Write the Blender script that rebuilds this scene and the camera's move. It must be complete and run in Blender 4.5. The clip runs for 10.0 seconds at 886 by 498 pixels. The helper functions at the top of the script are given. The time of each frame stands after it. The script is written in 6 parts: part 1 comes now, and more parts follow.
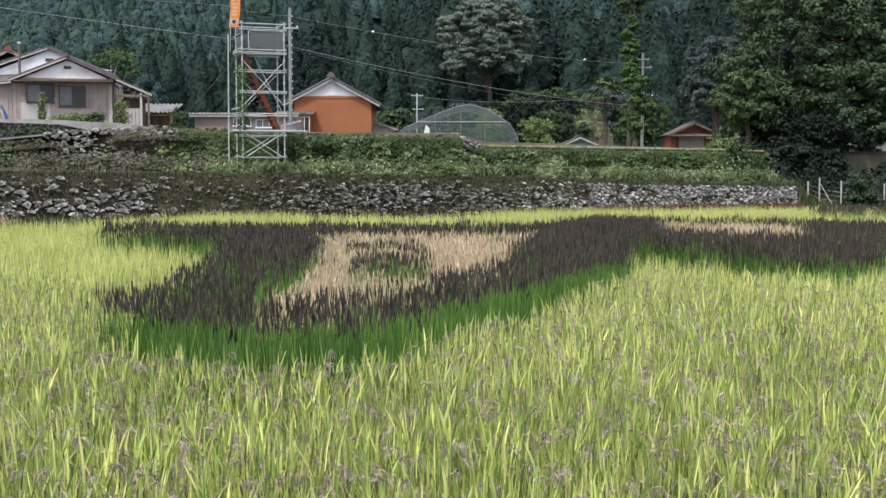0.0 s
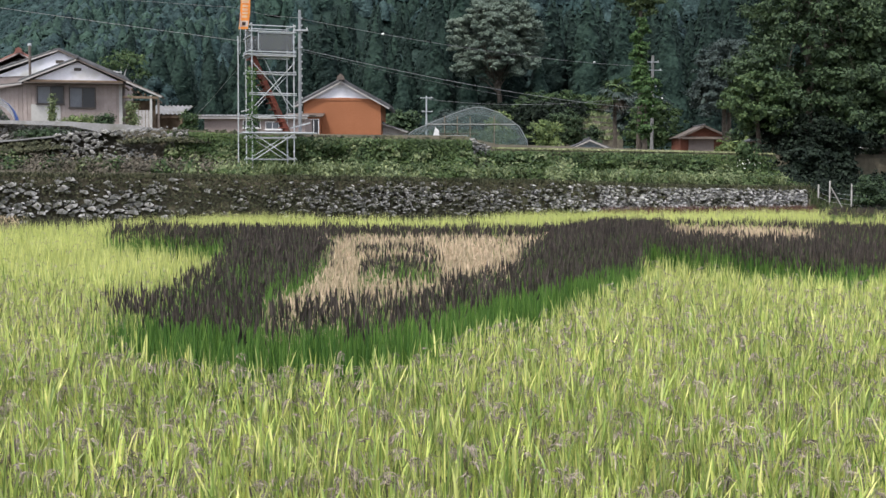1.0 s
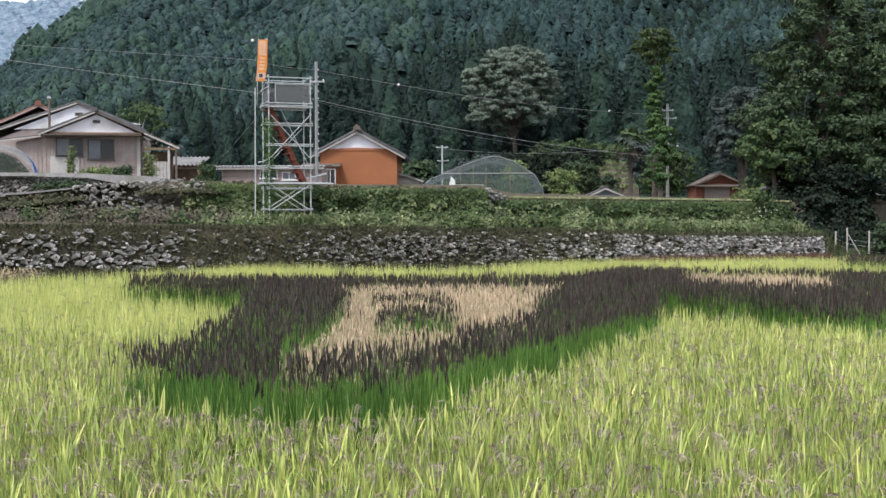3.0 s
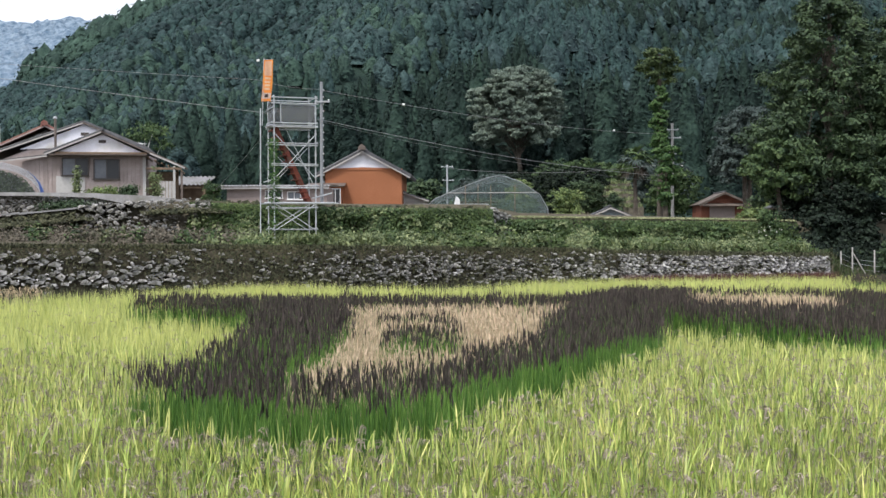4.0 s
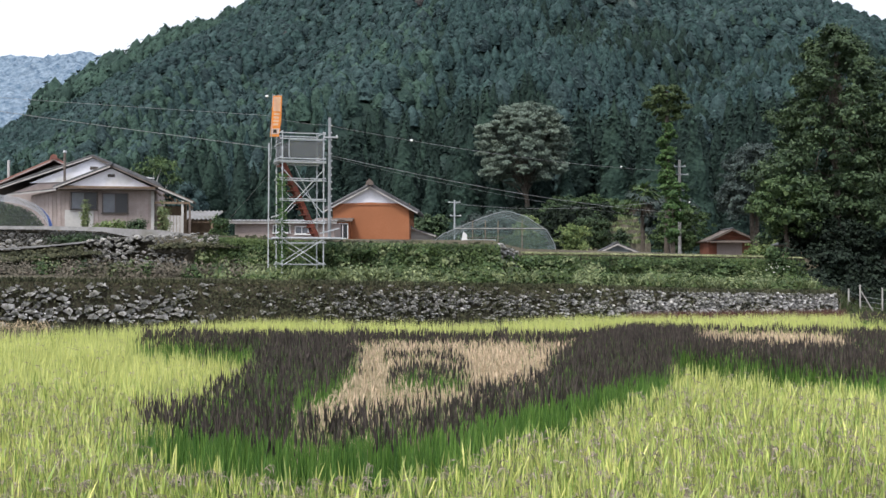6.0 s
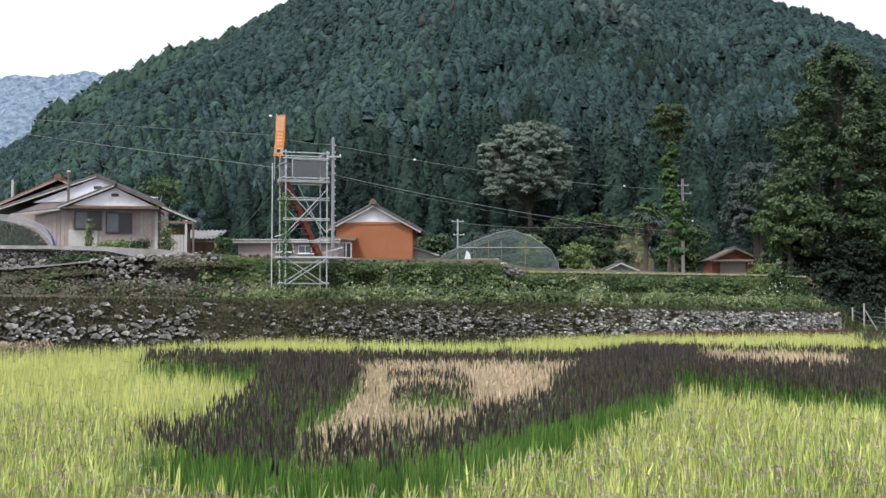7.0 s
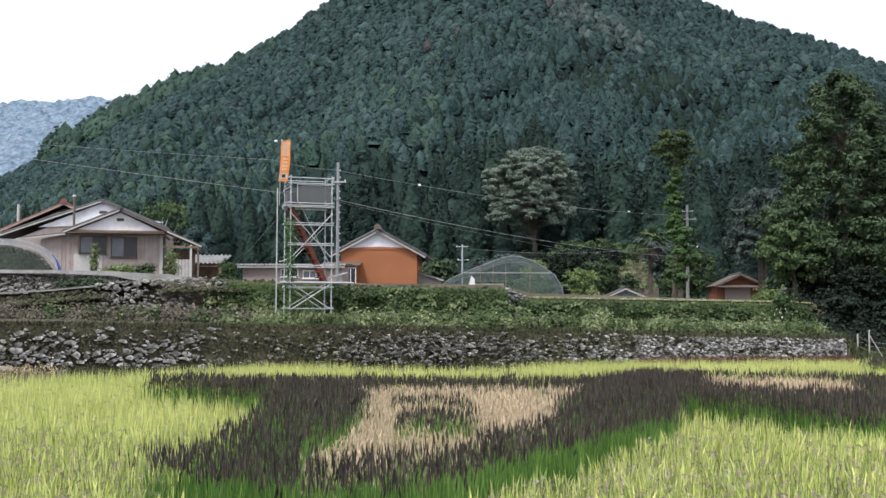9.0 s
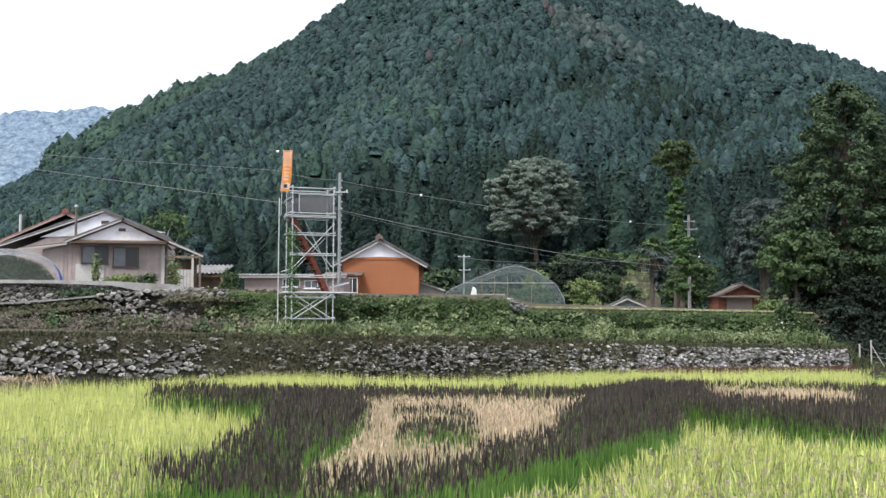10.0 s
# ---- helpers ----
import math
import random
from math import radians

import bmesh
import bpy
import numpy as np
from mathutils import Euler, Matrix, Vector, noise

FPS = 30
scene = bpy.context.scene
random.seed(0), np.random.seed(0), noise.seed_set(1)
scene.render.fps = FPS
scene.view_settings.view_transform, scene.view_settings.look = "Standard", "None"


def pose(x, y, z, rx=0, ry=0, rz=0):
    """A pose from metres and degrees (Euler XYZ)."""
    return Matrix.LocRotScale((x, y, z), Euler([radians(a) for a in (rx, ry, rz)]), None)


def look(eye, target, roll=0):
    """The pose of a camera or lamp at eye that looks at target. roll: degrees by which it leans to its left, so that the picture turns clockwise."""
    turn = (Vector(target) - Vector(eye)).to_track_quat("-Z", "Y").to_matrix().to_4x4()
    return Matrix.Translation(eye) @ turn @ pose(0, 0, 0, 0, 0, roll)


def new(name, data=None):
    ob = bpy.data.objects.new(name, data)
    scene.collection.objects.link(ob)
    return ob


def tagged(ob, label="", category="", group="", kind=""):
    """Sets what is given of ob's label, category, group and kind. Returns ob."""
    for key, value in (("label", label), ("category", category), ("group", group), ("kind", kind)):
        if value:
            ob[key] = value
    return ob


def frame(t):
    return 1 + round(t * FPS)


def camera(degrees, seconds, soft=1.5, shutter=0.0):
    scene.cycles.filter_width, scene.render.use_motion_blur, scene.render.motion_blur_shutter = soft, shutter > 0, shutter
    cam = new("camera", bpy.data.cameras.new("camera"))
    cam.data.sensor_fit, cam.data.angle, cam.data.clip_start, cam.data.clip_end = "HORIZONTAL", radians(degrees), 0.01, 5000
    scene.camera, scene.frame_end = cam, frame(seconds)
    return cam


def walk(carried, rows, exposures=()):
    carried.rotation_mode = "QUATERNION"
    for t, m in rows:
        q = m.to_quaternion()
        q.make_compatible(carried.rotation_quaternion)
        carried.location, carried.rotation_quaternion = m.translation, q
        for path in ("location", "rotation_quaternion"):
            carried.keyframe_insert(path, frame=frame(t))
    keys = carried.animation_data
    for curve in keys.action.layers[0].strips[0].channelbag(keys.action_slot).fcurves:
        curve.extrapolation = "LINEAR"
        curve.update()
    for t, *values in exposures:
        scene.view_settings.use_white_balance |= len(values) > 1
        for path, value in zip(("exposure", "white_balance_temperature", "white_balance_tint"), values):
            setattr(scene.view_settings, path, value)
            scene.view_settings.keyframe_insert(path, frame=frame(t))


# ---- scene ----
# ---------------------------------------------------------------- camera
cam = camera(39.23, 10.0, soft=1.5, shutter=0.5)
ROWS = [
    (0.0, 0.0, 0.01, 2.342, 0.0, -3.525, 0.0),
    (0.5, -0.004, 0.03, 2.334, 0.233, -3.479, -0.03),
    (1.0, -0.010, 0.05, 2.333, 0.42, -3.411, -0.115),
    (1.5, -0.015, 0.054, 2.339, 0.582, -3.132, -0.074),
    (2.0, -0.017, 0.046, 2.353, 0.771, -2.549, 0.054),
    (2.5, -0.014, 0.037, 2.359, 0.988, -1.801, 0.162),
    (4.0, -0.009, 0.015, 2.379, 1.391, -0.287, 0.229),
    (4.5, -0.008, 0.0, 2.385, 1.474, 0.09, 0.205),
    (5.0, -0.010, -0.012, 2.392, 1.548, 0.489, 0.092),
    (5.5, -0.011, -0.024, 2.402, 1.635, 0.886, -0.012),
    (7.0, -0.014, -0.044, 2.418, 1.865, 2.2, -0.009),
    (7.5, -0.013, -0.054, 2.420, 1.921, 2.557, -0.011),
    (8.0, -0.012, -0.061, 2.421, 1.969, 2.875, -0.02),
    (8.5, -0.012, -0.071, 2.421, 2.024, 3.132, -0.081),
    (9.0, -0.012, -0.081, 2.424, 2.068, 3.357, -0.14),
    (9.5, -0.010, -0.092, 2.427, 2.118, 3.595, -0.157),
    (10.0, -0.009, -0.099, 2.427, 2.145, 3.818, -0.157),
]
walk(cam, [(t, pose(x, y, z, 90 + pitch, roll, yaw)) for t, x, y, z, yaw, pitch, roll in ROWS], exposures=[(0.0, 0.64), (5.0, 0.64), (8.5, 0.64), (9.2, 0.68), (10.0, 0.82)])

# ---------------------------------------------------------------- daylight under thin high cloud
SUN_EL, SUN_AZ = 55.0, 213.0          # degrees; azimuth clockwise from +y
world = bpy.data.worlds.new("overcast_sky")
scene.world = world
world.use_nodes = True
wn, wl = world.node_tree.nodes, world.node_tree.links
sky = wn.new("ShaderNodeTexSky")
sky.sky_type, sky.sun_disc = "NISHITA", False
sky.sun_elevation, sky.sun_rotation = radians(SUN_EL), radians(SUN_AZ)
sky.air_density, sky.dust_density, sky.ozone_density = 1.0, 4.0, 1.0
cloud = wn.new("ShaderNodeMix")
cloud.data_type = "RGBA"
cloud.inputs[0].default_value = 0.72
cloud.inputs[7].default_value = (9.9, 10.4, 11.8, 1)
wl.new(sky.outputs[0], cloud.inputs[6])
wl.new(cloud.outputs[2], wn["Background"].inputs[0])
wn["Background"].inputs[1].default_value = 0.09
sun_data = bpy.data.lights.new("sun", "SUN")
sun_data.energy, sun_data.angle, sun_data.color = 2.1, radians(12), (1.0, 0.97, 0.93)
sun = new("sun", sun_data)
sun.matrix_world = look((0, 0, 60), (-60 * math.sin(radians(SUN_AZ)) / math.tan(radians(SUN_EL)), -60 * math.cos(radians(SUN_AZ)) / math.tan(radians(SUN_EL)), 0))
scene.view_settings.exposure = 0.65

# ---------------------------------------------------------------- materials
def surface(name, dark, light, scale=3.0, rough=0.8, bump=0.0, metal=0.0, fine=8.0, island=0.0, per_object=0.0, through_light=0.0, stain=None, stain_scale=0.6, spec=0.3):
    """A two-scale procedural surface: broad noise between two colours, fine grain on top, relief, and a shift per piece."""
    m = bpy.data.materials.new(name)
    m.use_nodes = True
    n, l = m.node_tree.nodes, m.node_tree.links
    b = n["Principled BSDF"]
    tc = n.new("ShaderNodeTexCoord")
    broad = n.new("ShaderNodeTexNoise")
    broad.inputs["Scale"].default_value, broad.inputs["Detail"].default_value = scale, 4
    l.new(tc.outputs["Object"], broad.inputs["Vector"])
    grain = n.new("ShaderNodeTexNoise")
    grain.inputs["Scale"].default_value, grain.inputs["Detail"].default_value = scale * fine, 3
    l.new(tc.outputs["Object"], grain.inputs["Vector"])
    ramp = n.new("ShaderNodeValToRGB")
    ramp.color_ramp.elements[0].position, ramp.color_ramp.elements[0].color = 0.33, (*dark, 1)
    ramp.color_ramp.elements[1].position, ramp.color_ramp.elements[1].color = 0.67, (*light, 1)
    add = n.new("ShaderNodeMath")
    add.operation = "MULTIPLY_ADD"
    add.inputs[1].default_value = 0.4
    l.new(grain.outputs[0], add.inputs[0])
    mul = n.new("ShaderNodeMath")
    mul.operation = "MULTIPLY"
    mul.inputs[1].default_value = 0.6
    l.new(broad.outputs[0], mul.inputs[0])
    l.new(mul.outputs[0], add.inputs[2])
    l.new(add.outputs[0], ramp.inputs[0])
    colour = ramp.outputs[0]
    if stain:
        spots = n.new("ShaderNodeTexNoise")
        spots.inputs["Scale"].default_value, spots.inputs["Detail"].default_value = stain_scale, 5
        l.new(tc.outputs["Object"], spots.inputs["Vector"])
        cut = n.new("ShaderNodeMapRange")
        cut.inputs[1].default_value, cut.inputs[2].default_value = 0.5, 0.68
        l.new(spots.outputs[0], cut.inputs[0])
        mix = n.new("ShaderNodeMix")
        mix.data_type = "RGBA"
        l.new(cut.outputs[0], mix.inputs[0])
        l.new(colour, mix.inputs[6])
        mix.inputs[7].default_value = (*stain, 1)
        colour = mix.outputs[2]
    if island or per_object:
        info = n.new("ShaderNodeNewGeometry") if island else n.new("ShaderNodeObjectInfo")
        rand = info.outputs["Random Per Island"] if island else info.outputs["Random"]
        amount = island or per_object
        hsv = n.new("ShaderNodeHueSaturation")
        val = n.new("ShaderNodeMapRange")
        val.inputs[3].default_value, val.inputs[4].default_value = 1 - amount, 1 + amount
        l.new(rand, val.inputs[0])
        l.new(val.outputs[0], hsv.inputs["Value"])
        hue = n.new("ShaderNodeMapRange")
        hue.inputs[3].default_value, hue.inputs[4].default_value = 0.5 + 0.05 * amount, 0.5 - 0.05 * amount
        l.new(rand, hue.inputs[0])
        l.new(hue.outputs[0], hsv.inputs["Hue"])
        l.new(colour, hsv.inputs["Color"])
        colour = hsv.outputs[0]
    l.new(colour, b.inputs["Base Color"])
    b.inputs["Roughness"].default_value, b.inputs["Metallic"].default_value = rough, metal
    b.inputs["Specular IOR Level"].default_value = spec
    if bump:
        bp = n.new("ShaderNodeBump")
        bp.inputs["Strength"].default_value, bp.inputs["Distance"].default_value = min(1.0, bump * 4), bump * 0.1
        l.new(add.outputs[0], bp.inputs["Height"])
        l.new(bp.outputs[0], b.inputs["Normal"])
    if through_light:
        tr = n.new("ShaderNodeBsdfTranslucent")
        l.new(colour, tr.inputs[0])
        mx = n.new("ShaderNodeMixShader")
        mx.inputs[0].default_value = through_light
        l.new(b.outputs[0], mx.inputs[1])
        l.new(tr.outputs[0], mx.inputs[2])
        l.new(mx.outputs[0], n["Material Output"].inputs[0])
    return m


def foliage(name, dark, light, clump=1.6, relief=0.5, grain=3.0, island=0.3):
    """Distant foliage: leaf clumps in relief, mottled at three scales, with a shift per crown."""
    m = surface(name, dark, light, 0.22, 0.85, island=island, fine=grain / 0.22, spec=0.1)
    n, l = m.node_tree.nodes, m.node_tree.links
    b = n["Principled BSDF"]
    for q in n:
        if q.type == "MATH" and q.operation == "MULTIPLY_ADD":
            q.inputs[1].default_value = 0.62
        elif q.type == "MATH" and q.operation == "MULTIPLY":
            q.inputs[1].default_value = 0.38
        elif q.type == "VALTORGB":
            q.color_ramp.elements[0].position, q.color_ramp.elements[1].position = 0.36, 0.64
    tc = n.new("ShaderNodeTexCoord")
    warp = n.new("ShaderNodeTexNoise")
    warp.inputs["Scale"].default_value = clump * 1.7
    l.new(tc.outputs["Object"], warp.inputs["Vector"])
    add = n.new("ShaderNodeVectorMath")
    add.operation = "MULTIPLY_ADD"
    add.inputs[1].default_value = (1.0 / clump,) * 3
    l.new(warp.outputs[1], add.inputs[0])
    l.new(tc.outputs["Object"], add.inputs[2])
    cells = n.new("ShaderNodeTexVoronoi")
    cells.inputs["Scale"].default_value = clump
    l.new(add.outputs[0], cells.inputs["Vector"])
    bp = n.new("ShaderNodeBump")
    bp.invert = True
    bp.inputs["Strength"].default_value, bp.inputs["Distance"].default_value = 1.0, relief
    l.new(cells.outputs["Distance"], bp.inputs["Height"])
    l.new(bp.outputs[0], b.inputs["Normal"])
    return m


def glass(name, tint=(0.9, 0.95, 0.95), rough=0.02, alpha=1.0):
    m = bpy.data.materials.new(name)
    m.use_nodes = True
    b = m.node_tree.nodes["Principled BSDF"]
    b.inputs["Base Color"].default_value = (*tint, 1)
    b.inputs["Roughness"].default_value = rough
    b.inputs["Alpha"].default_value = alpha
    b.inputs["Specular IOR Level"].default_value = 0.6
    return m


M = {}
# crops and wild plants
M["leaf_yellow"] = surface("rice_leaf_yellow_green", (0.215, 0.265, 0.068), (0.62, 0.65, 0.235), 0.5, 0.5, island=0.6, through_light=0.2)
# same rice leaf, brightened: the far field's grazing-view lightness put into colour
M["leaf_far_bright"] = surface("rice_leaf_far_bright", (0.43, 0.475, 0.15), (0.68, 0.71, 0.265), 0.5, 0.5, island=0.22, through_light=0.35)
M["leaf_fresh"] = surface("rice_leaf_fresh_green", (0.19, 0.285, 0.055), (0.50, 0.60, 0.17), 0.8, 0.5, island=0.5, through_light=0.2)
M["leaf_green"] = surface("rice_leaf_green", (0.055, 0.13, 0.026), (0.155, 0.29, 0.062), 0.8, 0.5, island=0.4, through_light=0.3)
M["panicle_mauve"] = surface("rice_panicle_mauve", (0.15, 0.12, 0.095), (0.45, 0.385, 0.315), 3.0, 0.7, island=0.6)
M["panicle_black"] = surface("rice_panicle_black", (0.029, 0.0235, 0.021), (0.092, 0.077, 0.065), 3.0, 0.8, island=0.6)
M["leaf_tan"] = surface("rice_straw_tan", (0.36, 0.285, 0.18), (0.56, 0.455, 0.315), 1.0, 0.8, island=0.35, through_light=0.2)
M["panicle_tan"] = surface("rice_panicle_cream", (0.42, 0.325, 0.21), (0.64, 0.515, 0.355), 2.0, 0.8, island=0.3)
M["leaf_red"] = surface("rice_leaf_red", (0.085, 0.042, 0.036), (0.17, 0.08, 0.065), 2.0, 0.7, island=0.4, through_light=0.2)
M["soil"] = surface("field_soil", (0.035, 0.03, 0.02), (0.09, 0.075, 0.05), 1.5, 0.95, 0.3)
M["vine"] = surface("vine_leaf", (0.031, 0.056, 0.019), (0.098, 0.148, 0.047), 0.55, 0.6, island=0.34, through_light=0.2)
M["fern"] = surface("fern_leaf", (0.085, 0.12, 0.05), (0.27, 0.32, 0.16), 0.6, 0.6, island=0.5, through_light=0.25)
M["shrub_brown"] = surface("withered_shrub", (0.05, 0.047, 0.034), (0.19, 0.165, 0.125), 1.0, 0.8, island=0.5)
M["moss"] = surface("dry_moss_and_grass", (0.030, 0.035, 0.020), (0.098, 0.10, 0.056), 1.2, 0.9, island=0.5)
M["grass"] = surface("short_grass", (0.23, 0.26, 0.12), (0.42, 0.43, 0.25), 0.8, 0.8, 0.2, island=0.4)
M["earth_bank"] = surface("earth_and_moss", (0.045, 0.040, 0.027), (0.115, 0.10, 0.068), 0.7, 0.95, 0.4)
M["bush_light"] = surface("bush_light_green", (0.09, 0.14, 0.045), (0.24, 0.31, 0.12), 0.6, 0.6, island=0.45, through_light=0.25)
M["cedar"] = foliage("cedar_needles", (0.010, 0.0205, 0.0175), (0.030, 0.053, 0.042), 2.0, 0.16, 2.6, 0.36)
# haze over the hill is painted into these greens: bluer, darks lifted
M["cedar_mid"] = foliage("hill_needles_haze_tint", (0.016, 0.034, 0.034), (0.047, 0.082, 0.078), 1.5, 0.14, 2.6, 0.24)
M["cedar_fresh"] = foliage("fresh_and_sunlit_needles", (0.021, 0.043, 0.036), (0.061, 0.102, 0.079), 1.5, 0.14, 2.6, 0.3)
M["hardwood"] = foliage("hill_broadleaf_haze_tint", (0.020, 0.038, 0.040), (0.061, 0.098, 0.095), 1.5, 0.14, 2.6, 0.32)
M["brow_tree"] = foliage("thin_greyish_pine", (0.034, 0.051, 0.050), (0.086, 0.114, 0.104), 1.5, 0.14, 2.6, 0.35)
M["dead_tree"] = surface("withered_tree", (0.045, 0.045, 0.046), (0.085, 0.075, 0.075), 0.3, 0.8, island=0.3)
M["crown_dark"] = surface("dark_conifer_leaf", (0.020, 0.040, 0.020), (0.066, 0.108, 0.046), 0.9, 0.65, island=0.5, through_light=0.12)
# deep shade under the trees is put into this near-black leaf colour
M["evergreen"] = surface("shade_darkened_evergreen_leaf", (0.006, 0.012, 0.009), (0.024, 0.037, 0.023), 0.9, 0.7, island=0.5, spec=0.15)
M["crown_mid"] = surface("broadleaf_green", (0.030, 0.060, 0.022), (0.094, 0.150, 0.056), 0.9, 0.65, 0.0, island=0.5, through_light=0.2)
M["crown_grey"] = surface("grey_green_leaf", (0.031, 0.047, 0.044), (0.083, 0.113, 0.101), 0.9, 0.7, 0.0, island=0.45, through_light=0.15)
M["crown_round"] = surface("silvery_broadleaf", (0.100, 0.138, 0.112), (0.195, 0.243, 0.190), 0.35, 0.7, 0.0, island=0.45, through_light=0.15)
M["ivy"] = surface("ivy_leaf", (0.03, 0.072, 0.022), (0.085, 0.165, 0.05), 0.9, 0.6, 0.0, island=0.5, through_light=0.2)
M["crown_olive"] = surface("olive_tufted_leaf", (0.030, 0.055, 0.020), (0.085, 0.125, 0.045), 0.9, 0.65, island=0.5, through_light=0.15)
M["bark"] = surface("grey_brown_bark", (0.05, 0.042, 0.033), (0.13, 0.11, 0.09), 4.0, 0.9, 0.4)
# stone, concrete, buildings
M["stone"] = surface("weathered_field_stone", (0.14, 0.136, 0.13), (0.57, 0.555, 0.54), 7.0, 0.9, 0.6, per_object=0.5, stain=(0.055, 0.055, 0.035), stain_scale=3.0)
M["stone_joined"] = surface("weathered_field_stone_joined", (0.17, 0.165, 0.16), (0.68, 0.66, 0.645), 7.0, 0.9, 0.6, island=0.5, stain=(0.055, 0.055, 0.035), stain_scale=3.0)
M["concrete"] = surface("old_concrete", (0.19, 0.186, 0.183), (0.31, 0.305, 0.305), 1.2, 0.9, 0.2, stain=(0.16, 0.155, 0.13), stain_scale=0.8)
M["steel"] = surface("galvanised_steel", (0.36, 0.37, 0.39), (0.56, 0.575, 0.60), 6.0, 0.5, 0.05, 0.3, per_object=0.12)
M["rust_red"] = surface("red_oxide_steel", (0.10, 0.025, 0.018), (0.20, 0.055, 0.035), 5.0, 0.7, 0.1, stain=(0.09, 0.05, 0.035), stain_scale=4)
M["orange_wall"] = surface("ochre_orange_plaster", (0.29, 0.112, 0.052), (0.36, 0.145, 0.072), 1.0, 0.9, 0.1, stain=(0.29, 0.115, 0.055), stain_scale=0.5)
M["white_wall"] = surface("white_plaster", (0.70, 0.70, 0.75), (0.82, 0.82, 0.87), 1.0, 0.9, 0.05, stain=(0.52, 0.51, 0.49), stain_scale=0.6)
M["siding"] = surface("beige_board_siding", (0.31, 0.255, 0.235), (0.41, 0.35, 0.33), 1.5, 0.8, 0.1, per_object=0.08, stain=(0.26, 0.215, 0.20))
M["pink_wall"] = surface("dusty_pink_mortar", (0.27, 0.22, 0.205), (0.36, 0.30, 0.28), 1.0, 0.9, 0.1)
M["grey_board"] = surface("pale_grey_board", (0.40, 0.39, 0.375), (0.52, 0.51, 0.49), 1.0, 0.8, 0.05)
M["roof_dark"] = surface("dark_roof_tile", (0.045, 0.045, 0.05), (0.10, 0.10, 0.105), 2.0, 0.55, 0.1, per_object=0.25)
M["roof_brown"] = surface("brown_roof_edge", (0.09, 0.07, 0.06), (0.17, 0.14, 0.12), 2.0, 0.6, 0.1)
M["roof_red"] = surface("red_brown_roof_tile", (0.13, 0.055, 0.04), (0.25, 0.11, 0.085), 2.0, 0.6, 0.15, per_object=0.25)
M["roof_blue"] = surface("blue_grey_sheet_roof", (0.20, 0.25, 0.29), (0.33, 0.38, 0.42), 2.0, 0.5, 0.1)
M["tin"] = surface("corrugated_tin", (0.30, 0.295, 0.30), (0.46, 0.45, 0.46), 1.5, 0.5, 0.05, 0.3, stain=(0.33, 0.27, 0.22))
M["rust_wall"] = surface("rusty_red_board", (0.14, 0.055, 0.035), (0.26, 0.10, 0.065), 1.5, 0.85, 0.1)
M["pole_grey"] = surface("dull_grey_pole", (0.20, 0.21, 0.225), (0.31, 0.32, 0.335), 3.0, 0.6, 0.05)
M["wood"] = surface("weathered_timber", (0.13, 0.09, 0.06), (0.26, 0.19, 0.13), 3.0, 0.8, 0.2)
M["wood_light"] = surface("pale_timber", (0.33, 0.31, 0.29), (0.48, 0.46, 0.44), 3.0, 0.8, 0.1)
M["frame_dark"] = surface("bronze_sash", (0.05, 0.042, 0.038), (0.09, 0.075, 0.065), 4.0, 0.4)
M["frame_white"] = surface("white_sash", (0.62, 0.62, 0.62), (0.76, 0.76, 0.76), 4.0, 0.5)
M["pane"] = glass("dark_window_glass", (0.015, 0.017, 0.02), 0.35)
M["curtain"] = surface("pale_curtain_behind_glass", (0.13, 0.14, 0.16), (0.20, 0.215, 0.235), 2.0, 0.25)
M["film"] = glass("clouded_greenhouse_film", (0.55, 0.58, 0.60), 0.35, 0.08)
M["end_film"] = glass("thin_clear_film", (0.55, 0.58, 0.60), 0.4, 0.04)
M["net"] = surface("green_shade_net", (0.09, 0.135, 0.13), (0.15, 0.205, 0.20), 2.0, 0.8)
M["net"].node_tree.nodes["Principled BSDF"].inputs["Alpha"].default_value = 0.24
M["mesh_grey"] = surface("grey_safety_mesh", (0.11, 0.12, 0.125), (0.16, 0.17, 0.175), 3.0, 0.8)
M["mesh_grey"].node_tree.nodes["Principled BSDF"].inputs["Alpha"].default_value = 0.62
M["blue_sheet"] = surface("blue_tarpaulin", (0.03, 0.06, 0.20), (0.06, 0.11, 0.32), 2.0, 0.5)
M["banner"] = surface("orange_banner_cloth", (0.88, 0.38, 0.09), (0.96, 0.52, 0.16), 3.0, 0.8, through_light=0.35)
M["banner_white"] = surface("white_banner_print", (0.75, 0.70, 0.66), (0.85, 0.8, 0.76), 3.0, 0.8, through_light=0.35)
M["banner_print"] = surface("faded_banner_print", (0.86, 0.68, 0.50), (0.93, 0.79, 0.63), 3.0, 0.8, through_light=0.35)
M["cable"] = surface("grey_cable", (0.16, 0.165, 0.17), (0.26, 0.265, 0.27), 5.0, 0.6)
M["ceramic"] = surface("white_insulator", (0.7, 0.7, 0.7), (0.8, 0.8, 0.8), 5.0, 0.3)
M["flower_red"] = surface("red_flower", (0.45, 0.06, 0.04), (0.65, 0.12, 0.07), 2.0, 0.6, island=0.3)
M["flower_white"] = surface("white_flower", (0.7, 0.7, 0.62), (0.85, 0.85, 0.78), 2.0, 0.6, island=0.2)
# distance haze is put into this blue-grey base colour
M["far_hill"] = foliage("far_woods_painted_haze", (0.080, 0.13, 0.19), (0.235, 0.30, 0.365), 0.07, 7.0, 0.10, 0.0)


